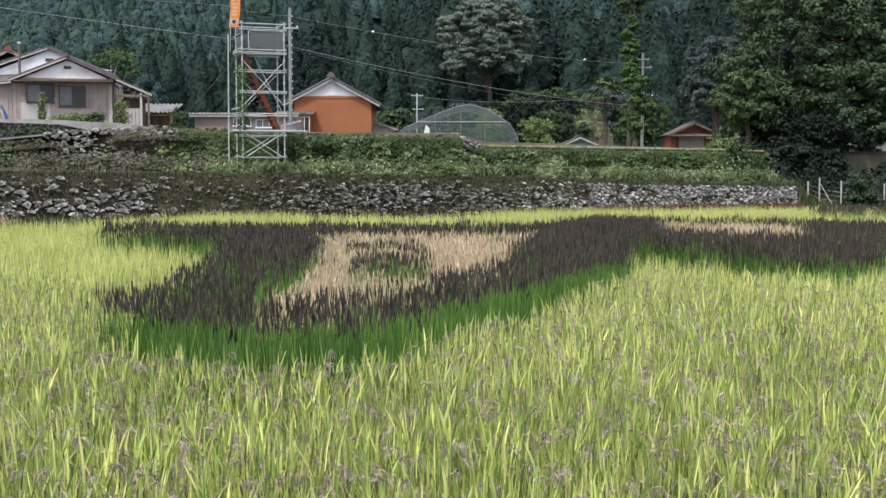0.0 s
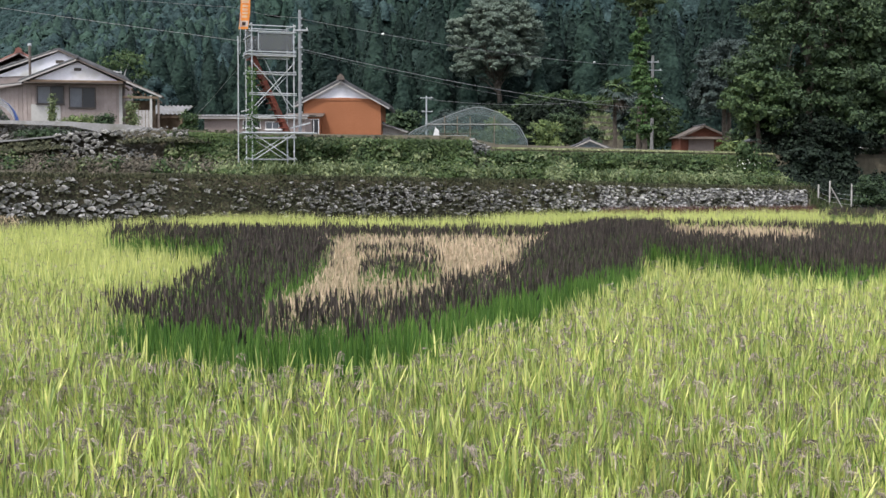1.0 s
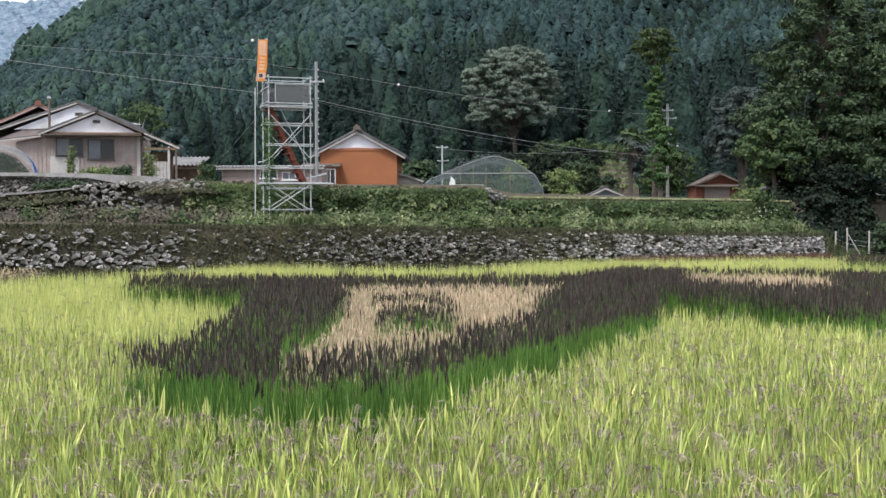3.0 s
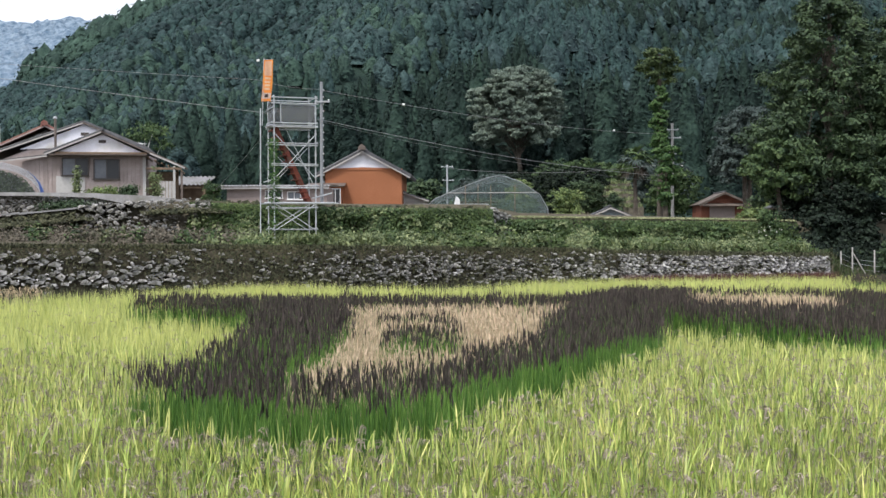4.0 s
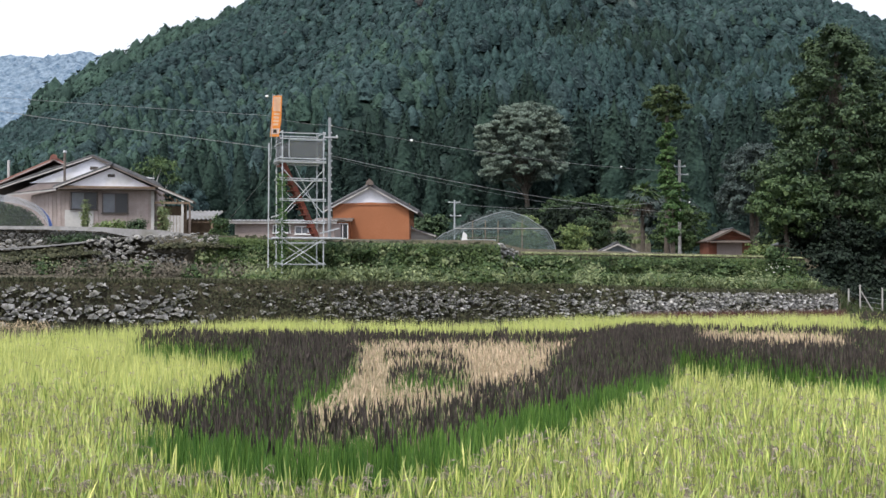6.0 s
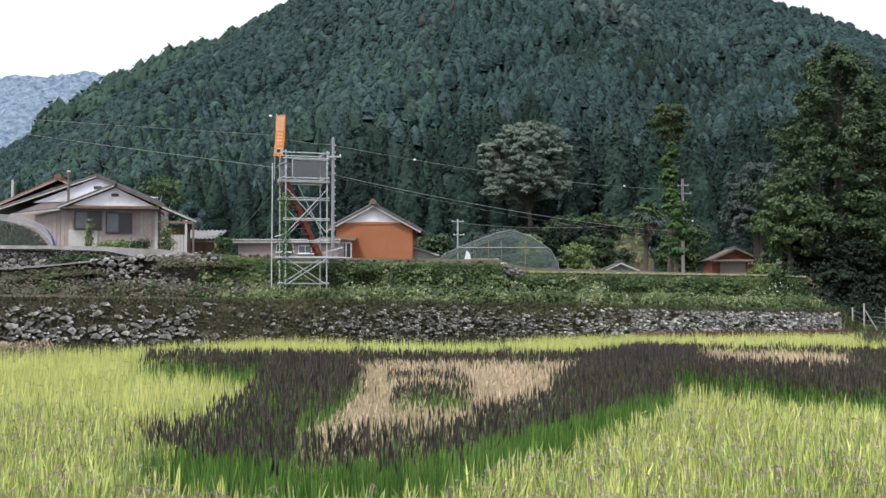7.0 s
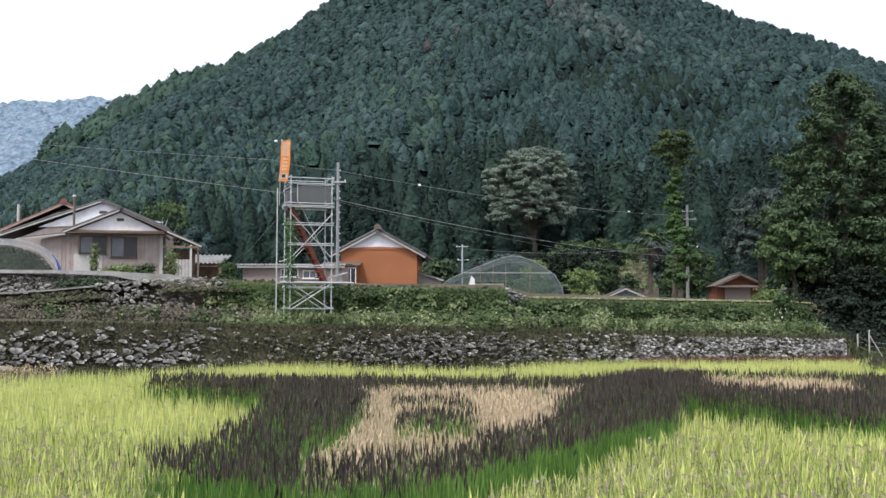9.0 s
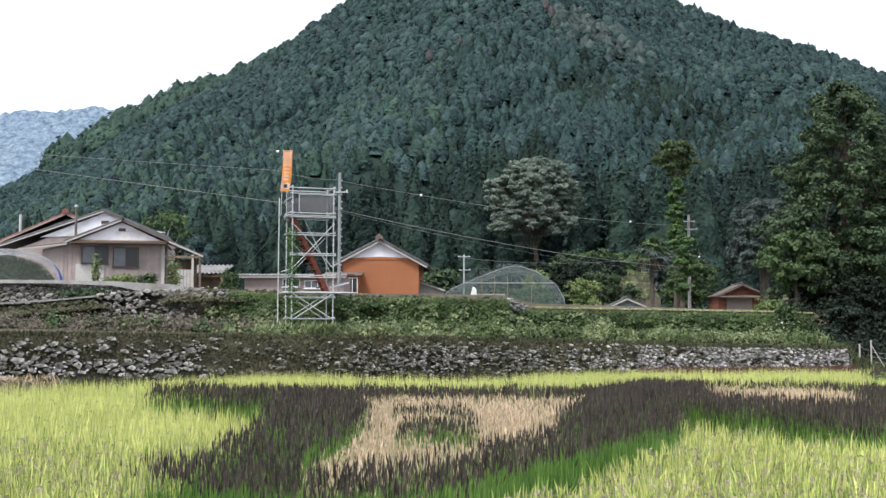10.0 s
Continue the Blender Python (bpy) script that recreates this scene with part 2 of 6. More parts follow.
# ---------------------------------------------------------------- mesh helpers
def part(name, bm, material, parent=None, label=""):
    """Link a bmesh as one mesh object under a thing or a part."""
    me = bpy.data.meshes.new(name)
    bm.to_mesh(me)
    bm.free()
    me.materials.append(material)
    ob = new(name, me)
    if parent:
        ob.parent = parent
    if label:
        ob["label"] = label
    return ob


def thing(name, label, category, at=(0, 0, 0), turn=0.0, group="", kind=""):
    e = new(name)
    e.empty_display_size = 0.3
    e.matrix_basis = pose(*at, 0, 0, turn)
    return tagged(e, label, category, group, kind)


def box(bm, x0, x1, y0, y1, z0, z1):
    v = [bm.verts.new((x, y, z)) for z in (z0, z1) for y in (y0, y1) for x in (x0, x1)]
    for f in ((0, 2, 3, 1), (4, 5, 7, 6), (0, 1, 5, 4), (2, 6, 7, 3), (0, 4, 6, 2), (1, 3, 7, 5)):
        bm.faces.new([v[i] for i in f])
    return bm


def boxes(*rows):
    bm = bmesh.new()
    for r in rows:
        box(bm, *r)
    return bm


def bevelled(bm, w):
    bmesh.ops.bevel(bm, geom=bm.edges[:], offset=w, segments=1, affect="EDGES")
    return bm


def tube(bm, a, b, r0, r1=None, n=8):
    """A closed round bar from a to b."""
    a, b = Vector(a), Vector(b)
    r1 = r0 if r1 is None else r1
    q = (b - a).to_track_quat("Z", "Y")
    rings = []
    for p, r in ((a, r0), (b, r1)):
        rings.append([bm.verts.new(p + q @ Vector((r * math.cos(k * math.tau / n), r * math.sin(k * math.tau / n), 0))) for k in range(n)])
    for k in range(n):
        bm.faces.new((rings[0][k], rings[0][(k + 1) % n], rings[1][(k + 1) % n], rings[1][k]))
    bm.faces.new(rings[0][::-1])
    bm.faces.new(rings[1])
    return bm


def bar(a, b, r, n=8):
    return tube(bmesh.new(), a, b, r, n=n)


def slab(bm, quad, t):
    """A plate of thickness t below the four given corners."""
    top = [bm.verts.new(p) for p in quad]
    n = (Vector(quad[1]) - Vector(quad[0])).cross(Vector(quad[3]) - Vector(quad[0])).normalized()
    low = [bm.verts.new(Vector(p) - n * t) for p in quad]
    bm.faces.new(top)
    bm.faces.new(low[::-1])
    for k in range(4):
        bm.faces.new((top[k], low[k], low[(k + 1) % 4], top[(k + 1) % 4]))
    return bm


def prism(bm, outline, y0, y1):
    """An x-z outline pushed from y0 to y1."""
    a = [bm.verts.new((x, y0, z)) for x, z in outline]
    b = [bm.verts.new((x, y1, z)) for x, z in outline]
    bm.faces.new(a)
    bm.faces.new(b[::-1])
    for k in range(len(a)):
        j = (k + 1) % len(a)
        bm.faces.new((a[k], b[k], b[j], a[j]))
    bmesh.ops.recalc_face_normals(bm, faces=bm.faces[:])
    return bm


def soup(name, verts, tris, materials, index=None, parent=None, smooth=False):
    """A mesh object from numpy arrays of corners and triangles."""
    me = bpy.data.meshes.new(name)
    nv, nf = len(verts), len(tris)
    me.vertices.add(nv)
    me.vertices.foreach_set("co", np.ascontiguousarray(verts, np.float32).ravel())
    me.loops.add(nf * 3)
    me.loops.foreach_set("vertex_index", np.ascontiguousarray(tris, np.int32).ravel())
    me.polygons.add(nf)
    me.polygons.foreach_set("loop_start", np.arange(0, nf * 3, 3, dtype=np.int32))
    me.polygons.foreach_set("loop_total", np.full(nf, 3, np.int32))
    if index is not None:
        me.polygons.foreach_set("material_index", np.ascontiguousarray(index, np.int32))
    if smooth:
        me.polygons.foreach_set("use_smooth", np.ones(nf, bool))
    for m in materials:
        me.materials.append(m)
    me.update(calc_edges=True)
    me.validate()
    ob = new(name, me)
    if parent:
        ob.parent = parent
    return ob


class Pile:
    """Gathers many small shapes into one soup."""

    def __init__(self):
        self.v, self.t, self.m, self.n = [], [], [], 0

    def add(self, v, t, m=0):
        v = np.asarray(v, float).reshape(-1, 3)
        t = np.asarray(t, int).reshape(-1, 3)
        self.v.append(v)
        self.t.append(t + self.n)
        self.m.append(np.full(len(t), m))
        self.n += len(v)

    def many(self, v, t, m=0):
        """v: (N, k, 3) corners of N shapes of k corners; t: triangles of one shape."""
        v = np.asarray(v, float)
        n, k, _ = v.shape
        t = (np.asarray(t)[None] + (np.arange(n) * k)[:, None, None]).reshape(-1, 3)
        self.add(v.reshape(-1, 3), t, m)

    def out(self, name, materials, parent=None, smooth=False):
        return soup(name, np.concatenate(self.v), np.concatenate(self.t), materials, np.concatenate(self.m), parent, smooth)


rng = np.random.default_rng(7)


def unit(n, seed_rng=None):
    v = (seed_rng or rng).normal(size=(n, 3))
    return v / np.linalg.norm(v, axis=1, keepdims=True)


def leaf_quads(centres, normals, size, long=1.6, jitter=0.7, r=None):
    """Folded leaves (two triangles about a mid rib) at the centres, facing roughly along the normals."""
    r = r or rng
    n = len(centres)
    nn = normals + r.normal(size=(n, 3)) * jitter
    nn /= np.linalg.norm(nn, axis=1, keepdims=True) + 1e-9
    a = np.cross(nn, r.normal(size=(n, 3)))
    a /= np.linalg.norm(a, axis=1, keepdims=True) + 1e-9
    b = np.cross(nn, a)
    s = (np.asarray(size) * r.uniform(0.6, 1.35, n))[:, None]
    tip, base = centres + a * s * long * 0.5, centres - a * s * long * 0.5
    fold = nn * s * 0.18
    return np.stack([base, centres + b * s * 0.5 - fold, tip, centres - b * s * 0.5 - fold], 1)


LEAF = [(0, 1, 2), (0, 2, 3)]


def interp(x, xs, ys):
    return float(np.interp(x, xs, ys))


def fbm(x, y, s, seed=0.0):
    return noise.fractal(Vector((x * s, y * s, seed)), 0.8, 2.0, 4)

# ---------------------------------------------------------------- the ground: paddy, two terraces, the hill
def wall_line(x):
    return interp(x, (-70, -18, -4.9, 16.5, 70), (31, 45.2, 50.3, 58.9, 79))


def shelf_z(x):
    return interp(x, (-22, -4.9, 4, 9, 16.5, 32), (2.30, 2.12, 1.96, 1.78, 1.66, 1.66))


def bank_line(x):
    return interp(x, (-70, -23.6, -11.8, -5.9, 0.8, 1.8, 14.8, 23.6, 70), (49.0, 53.7, 54.9, 55.3, 56.2, 58.2, 66, 70.8, 88))


def bank_z(x):
    return interp(x, (-35, -21, -15.3, -12.4, -5.9, 0.8, 1.8, 14.8, 23.6, 70), (3.5, 3.58, 4.17, 4.32, 4.03, 3.98, 3.56, 3.52, 3.34, 3.3))


def yard_z(x):
    return interp(x, (-35, -23.6, -12.5, -5.9, 0.8, 1.8, 16.5, 70), (4.94, 4.88, 4.36, 4.29, 4.23, 3.82, 3.58, 3.5))


KERB_Y = 60.2
FOOT, RIDGE = 128.0, 500.0
SKYLINE_U = (-0.60, -0.39, -0.35, -0.30, -0.26, -0.21, -0.155, -0.121, -0.076, -0.01, 0.06, 0.152, 0.197, 0.242, 0.279, 0.32, 0.40, 0.65)
SKYLINE_E = (0.10, 0.130, 0.152, 0.180, 0.202, 0.221, 0.251, 0.276, 0.305, 0.33, 0.328, 0.277, 0.259, 0.245, 0.234, 0.217, 0.18, 0.10)


def hill_z(x, y):
    u = x / max(y, 1.0)
    top = interp(u, SKYLINE_U, SKYLINE_E) * RIDGE - 4
    f = (y - FOOT) / (RIDGE - FOOT)
    if f <= 1:
        z = 5.5 + (top - 5.5) * max(0.0, f) ** 1.35
        # spurs and gullies that run down the slope, and a nearer shoulder to the east
        run = noise.noise(Vector((u * 11 - 0.0135 * y, y * 0.005, 2.0))) * 12 + noise.noise(Vector((u * 24 - 0.030 * y, y * 0.010, 6.0))) * 4
        shoulder = 9 * math.exp(-((u - 0.25) / 0.10) ** 2 - ((y - 365) / 45) ** 2)
        return z + (run + shoulder + 1.5 * fbm(x, y, 0.03)) * min(1.0, 4 * max(0.0, f)) * min(1, 3 * (1 - f) + 0.12)
    return max(8.0, top - (y - RIDGE) * 0.45)


def ground_profile(x):
    """(y, z) knots of the ground from behind the camera to the horizon, at one x."""
    y1, y2 = wall_line(x), bank_line(x)
    soft = interp(x, (16.5, 19), (0.22, 5.0))
    rows = [(-4000, 0), (-300, 0), (-40, 0), (0, 0), (20, 0), (y1 - 0.8, 0), (y1 + 0.12, 0), (y1 + 0.12 + soft, shelf_z(x))]
    ys = y1 + 0.12 + soft
    rows += [(ys + (y2 - ys) * 0.5, shelf_z(x) + 0.15), (y2, shelf_z(x) + 0.35), (y2 + 0.45, bank_z(x)), (KERB_Y if y2 < 59 else y2 + 1.0, bank_z(x) + 0.02)]
    yk = max(KERB_Y + 0.25, y2 + 1.4)
    rows += [(yk, yard_z(x)), (max(78, yk + 2), yard_z(x)), (108, yard_z(x) + 0.9)]
    rows += [(y, hill_z(x, y)) for y in (128, 134, 142, 150, 160, 172, 186, 196, 206, 216, 226, 236, 248, 260, 272, 284, 296, 308, 320, 332, 344, 356, 368, 380, 392, 404, 416, 428, 440, 452, 464, 476, 488, 500, 520, 560, 620, 700, 850)]
    return rows + [(1500, 4), (4500, 2)]


def ground_z(x, y):
    p = ground_profile(x)
    return interp(y, [a for a, _ in p], [b for _, b in p])


xs = [-4500, -1500, -700, -450] + list(range(-330, -45, 12)) + list(np.arange(-45, 32, 0.8)) + list(range(33, 340, 12)) + [450, 700, 1500, 4500]
cols = np.array([[(x, y, z) for y, z in ground_profile(x)] for x in xs])
nx, ny, _ = cols.shape
idx = np.arange(nx * ny).reshape(nx, ny)
quads = np.stack([idx[:-1, :-1], idx[1:, :-1], idx[1:, 1:], idx[:-1, 1:]], -1).reshape(-1, 4)
tri = np.concatenate([quads[:, [0, 1, 2]], quads[:, [0, 2, 3]]])
mid = cols.reshape(-1, 3)[tri].mean(1)
kind = np.where(mid[:, 1] < [wall_line(x) - 0.2 for x in mid[:, 0]], 0, np.where(mid[:, 1] > 112, 2, 1))
ground = soup("ground", cols.reshape(-1, 3), tri, [M["soil"], M["earth_bank"], M["cedar"]], kind)
tagged(ground, "paddy soil, terraced banks and a wooded hill", "ground", kind="structure")

# ---------------------------------------------------------------- the paddy, planted as a picture in four kinds of rice
def inside(px, py, poly):
    hit = np.zeros(len(px), bool)
    for (x0, y0), (x1, y1) in zip(poly, poly[1:] + poly[:1]):
        cross = (y0 > py) != (y1 > py)
        hit ^= cross & (px < (x1 - x0) * (py - y0) / (y1 - y0 + 1e-12) + x0)
    return hit


DARK = [(-8.95, 31.0), (-8.0, 31.7), (-6.4, 31.5), (-3.3, 31.0), (-0.6, 30.9), (1.4, 30.9), (2.9, 32.2), (3.9, 35.0), (4.6, 37.0), (5.75, 36.0), (6.9, 35.3), (8.3, 34.8), (9.6, 33.8), (14.0, 32.0), (14.0, 24.0), (8.1, 22.7), (7.0, 20.4), (6.25, 19.0), (5.9, 20.2), (5.5, 22.2), (5.1, 24.2), (4.4, 25.7), (3.85, 26.6),
        (3.3, 22.1), (2.9, 19.6), (2.0, 17.4), (1.0, 14.8), (0.31, 13.0), (0.02, 12.2), (-0.35, 11.35), (-0.7, 10.95), (-0.95, 10.7), (-1.3, 10.6), (-1.7, 10.5), (-2.1, 10.65), (-2.6, 11.15), (-3.1, 11.9), (-3.74, 12.8), (-3.42, 13.6), (-3.42, 15.6), (-3.75, 20.5), (-4.75, 26.6), (-6.4, 29.0), (-7.4, 30.1)]
TAN = [(-2.95, 27.4), (-2.2, 28.5), (-0.6, 28.5), (2.2, 28.8), (1.68, 25.2), (1.3, 22.4), (1.08, 19.0), (0.42, 16.9), (0.05, 16.2), (-0.3, 15.2), (-0.6, 14.25), (-0.86, 14.0), (-1.12, 13.5), (-1.42, 12.9), (-1.74, 12.5), (-2.08, 13.0), (-2.2, 14.4), (-2.12, 17.3), (-2.14, 20.5), (-2.4, 23.7)]
PATCH_BACK = [(-1.82, 24.7), (-1.1, 24.8), (-0.46, 24.5), (-0.40, 23.5), (-1.1, 23.6), (-1.76, 23.6)]
PATCH_FRONT = [(-1.56, 21.6), (-0.9, 21.5), (-0.28, 21.5), (-0.2, 18.6), (-0.8, 18.6), (-1.40, 18.8)]
TAN_FAR = [(5.0, 29.6), (5.3, 31.4), (6.0, 34.5), (7.1, 34.3), (8.4, 33.6), (9.3, 31.8), (8.4, 28.2), (7.5, 26.6), (6.3, 26.4), (5.5, 27.4)]
TAN_WEST = [(-20, 36.3), (-14.4, 38.8), (-13.8, 40.8), (-20, 38.5)]
GREEN_GAP = [(7.6, 26.6), (9.7, 31.0), (14.0, 31.0), (14.0, 22.0), (7.2, 23.2)]
STRIP = [(13.2, 45.2), (22, 41.5), (23, 46.0), (15.0, 48.8)]


def blades(base, length, az, lean, bend, width, seg):
    """Tapered arching leaves; seg 3: seven corners, seg 2: five."""
    n = len(base)
    s = np.array((0.0, 0.42, 0.76, 1.0) if seg == 3 else (0.0, 0.6, 1.0))
    w = np.array((0.7, 1.0, 0.62) if seg == 3 else (0.8, 0.9))
    d = np.stack([np.cos(az), np.sin(az), np.zeros(n)], 1)
    tw = az + np.pi / 2 + rng.normal(0, 0.5, n)
    side = np.stack([np.cos(tw), np.sin(tw), np.zeros(n)], 1)
    run = length[:, None] * (lean[:, None] * s + bend[:, None] * s ** 2.2)
    rise = length[:, None] * (s - 0.45 * (lean[:, None] * s) ** 2 - 0.5 * bend[:, None] * s ** 2.6)
    c = base[:, None] + d[:, None] * run[..., None] + np.array([0, 0, 1.0]) * rise[..., None]
    half = side[:, None] * (width[:, None] * w * 0.5)[..., None]
    v = np.empty((n, 2 * len(w) + 1, 3))
    v[:, 0:-1:2], v[:, 1:-1:2], v[:, -1] = c[:, :-1] - half, c[:, :-1] + half, c[:, -1]
    return v


B3 = [(0, 1, 3), (0, 3, 2), (2, 3, 5), (2, 5, 4), (4, 5, 6)]
B2 = [(0, 1, 3), (0, 3, 2), (2, 3, 4)]


def kites(a, b, width):
    """Slim pointed grains or ears from a to b."""
    n = len(a)
    d = b - a
    side = np.cross(d, unit(n))
    side /= np.linalg.norm(side, axis=1, keepdims=True) + 1e-9
    m = a + d * 0.45
    return np.stack([a, m + side * width * 0.5, b, m - side * width * 0.5], 1)


def rep(a, k):
    return np.repeat(a, k, axis=0)


def grow_yellow(pile, p, lod, top, lime=False):
    k = (23, 19, 11, 5)[lod]
    b = rep(p, k)
    n = len(b)
    # stem leaves from the root, and short flag leaves that start high and stand out of the sward
    flag = (rng.uniform(size=n) < (0.6, 0.5, 0.0, 0.0)[lod])
    t = rep(top, k)
    b = b + np.c_[rng.normal(0, 0.036, (n, 2)), np.where(flag, t * rng.uniform(0.5, 0.82, n), 0.0)]
    tall = np.where(flag, rng.uniform(0.17, 0.32, n), t * rng.uniform(0.5, 1.04, n))
    lean = np.where(flag, np.abs(rng.normal(0.14, 0.16, n)), np.abs(rng.normal(0.09, 0.10, n)))
    bend = np.where(flag, np.abs(rng.normal(0.06, 0.12, n)), np.abs(rng.normal(0.03, 0.08, n)))
    wid = rng.uniform(0.65, 1.25, n) * (0.0132, 0.0150, 0.022, 0.055)[lod]
    v = blades(b, tall, rng.uniform(0, 6.283, n), lean, bend, wid, 3 if lod == 0 else 2)
    if not lime:
        pile.many(v, B3 if lod == 0 else B2, 0)
        return
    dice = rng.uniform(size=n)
    # farther leaves switch to the brightened copy by distance
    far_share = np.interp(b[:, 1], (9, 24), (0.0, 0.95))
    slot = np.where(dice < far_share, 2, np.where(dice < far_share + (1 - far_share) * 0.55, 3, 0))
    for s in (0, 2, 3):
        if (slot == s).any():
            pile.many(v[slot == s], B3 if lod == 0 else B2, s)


def grow_ears(pile, p, lod, top, slot=1, count=(3, 3, 1, 1), size=0.11, droop=1.3):
    """Nodding panicles of rice: a fan of thin strands that arch up, out and down, hung with grains."""
    e = rep(p, count[lod])
    n = len(e)
    tall = rep(top, count[lod])
    az = rng.uniform(0, 6.283, n)
    out = np.stack([np.cos(az), np.sin(az), np.zeros(n)], 1)
    root = e + np.c_[rng.normal(0, 0.07, (n, 2)), tall * rng.uniform(0.66, 0.99, n)]
    strands = (8, 5, 2, 1)[lod]
    r = rep(root, strands)
    m = len(r)
    o = rep(out, strands) + rng.normal(0, 0.26, (m, 3)) * [1, 1, 0.3]
    ln = rng.uniform(0.55, 1.2, m) * size * (1, 1, 1.25, 1.6)[lod]
    lift = np.c_[np.zeros((m, 2)), np.ones(m)]
    a = r + o * (ln * 0.34)[:, None] + lift * (ln * rng.uniform(0.12, 0.34, m))[:, None]
    b = a + o * (ln * 0.38)[:, None] - lift * (ln * rng.uniform(0.0, 0.25, m))[:, None]
    c = b + o * (ln * 0.16)[:, None] - lift * (ln * droop * rng.uniform(0.15, 0.55, m))[:, None]
    w = (0.0046, 0.0066, 0.013, 0.05)[lod]
    if lod > 1:
        pile.many(kites(r, b, np.full((m, 1), w)), LEAF, slot)
        pile.many(kites(b, c, np.full((m, 1), w * 1.2)), LEAF, slot)
        return
    for q0, q1, k in ((r, a, 0.8), (a, b, 1.25), (b, c, 1.3)):
        d = (q1 - q0) * 0.15
        pile.many(kites(q0 - d, q1 + d, np.full((m, 1), w * k)), LEAF, slot)
    if lod == 0:
        for q0, q1, f in ((a, b, 0.4), (b, c, 0.6)):
            g = q0 + (q1 - q0) * f + rng.normal(0, 0.004, (m, 3))
            pile.many(kites(g, g + o * 0.007 + rng.normal(0, 0.004, (m, 3)) - [0, 0, 0.010], np.full((m, 1), 0.0065)), LEAF, slot)


def front_line(x):
    return np.interp(x, (-3.74, -3.1, -2.6, -2.1, -1.3, -0.7, -0.35, 0.02, 0.31, 1.0, 2.0, 2.9, 3.3, 3.8), (12.8, 11.9, 11.15, 10.65, 10.6, 10.95, 11.35, 12.2, 13.0, 14.8, 17.4, 19.6, 22, 12))


def grow_dark(pile, p, lod, ears=1.0, floor=0.0):
    k = (22, 17, 9, 4)[lod]
    b = rep(p, k)
    n = len(b)
    b = b + np.c_[rng.normal(0, 0.05, (n, 2)), np.zeros(n)]
    tall = rng.uniform(0.75, 1.16, n) * (0.92 if floor else 1.0)
    wid = rng.uniform(0.7, 1.2, n) * (0.012, 0.014, 0.022, 0.05)[lod]
    v = blades(b, tall, rng.uniform(0, 6.283, n), np.abs(rng.normal(0.06, 0.07, n)), np.abs(rng.normal(0.02, 0.06, n)), wid, 2)
    pile.many(v, B2, 0)
    k = max(2, int((7, 7, 12, 6)[lod] * ears))
    e = rep(p, k)
    n = len(e)
    thick = rep(0.6 + 0.8 * rng.uniform(size=len(p)), k)
    low = np.interp(e[:, 1] - front_line(e[:, 0]), (0.0, 0.5, 1.8), (0.93, 0.88, 0.78)) - np.interp(e[:, 1], (16, 22), (0.0, 0.16)) + 0.05 * rng.normal(size=n)
    low = np.maximum(low, floor)
    root = e + np.c_[rng.normal(0, (0.07, 0.07, 0.10, 0.10)[lod], (n, 2)), low + ((0.88 if floor else 0.99) - low) * rng.uniform(size=n) ** 0.7 + rep(rng.normal(0, 0.05, len(p)), k)]
    up = np.c_[rng.normal(0, 0.02, (n, 2)), rng.uniform(0.11, 0.23, n) * (0.8 if floor else 1.0)]
    w = rng.uniform(0.6, 1.2, (n, 1)) * (0.020, 0.021, 0.022, 0.08)[lod] * thick[:, None]
    for _ in range(2 if lod < 3 else 1):
        pile.many(kites(root, root + up, w), LEAF, 1)
    if lod < 2:
        q = root + up * 0.3
        pile.many(kites(q, q + up * 0.25 + np.c_[rng.normal(0, 0.02, (n, 2)), np.full(n, 0.02)], w * 0.45), LEAF, 1)


def grow_tan(pile, p, lod):
    k = (22, 16, 13, 7)[lod]
    b = rep(p, k)
    n = len(b)
    b = b + np.c_[rng.normal(0, 0.05, (n, 2)), np.zeros(n)]
    green = rng.uniform(size=n) < np.interp(b[:, 1], (14, 22), (0.46, 0.18)) * np.where(b[:, 0] < -0.9, 1.6, 0.7)
    high = np.interp(b[:, 1], (19, 26), (1.0, 1.16))
    v = blades(b, rng.uniform(0.5, 0.86, n) * high, rng.uniform(0, 6.283, n), np.abs(rng.normal(0.12, 0.12, n)), np.abs(rng.normal(0.06, 0.15, n)), rng.uniform(0.7, 1.2, n) * (0.012, 0.015, 0.022, 0.05)[lod], 2)
    pile.many(v[~green], B2, 0)
    pile.many(v[green], B2, 2)
    grow_ears(pile, p, lod, 0.80 * np.interp(p[:, 1], (19, 26), (1.0, 1.16)), 1, (4, 4, 4, 1), 0.10, 0.9)
    e = rep(p, (9, 9, 10, 3)[lod])
    n = len(e)
    e = e + np.c_[rng.normal(0, 0.08, (n, 2)), rng.uniform(0.58, 0.80, n) * np.interp(e[:, 1], (19, 26), (1.0, 1.16))]
    pile.many(kites(e, e + np.c_[rng.normal(0, 0.035, (n, 2)), rng.uniform(0.09, 0.17, n)], rng.uniform(0.6, 1.2, (n, 1)) * (0.013, 0.015, 0.018, 0.05)[lod]), LEAF, 1)


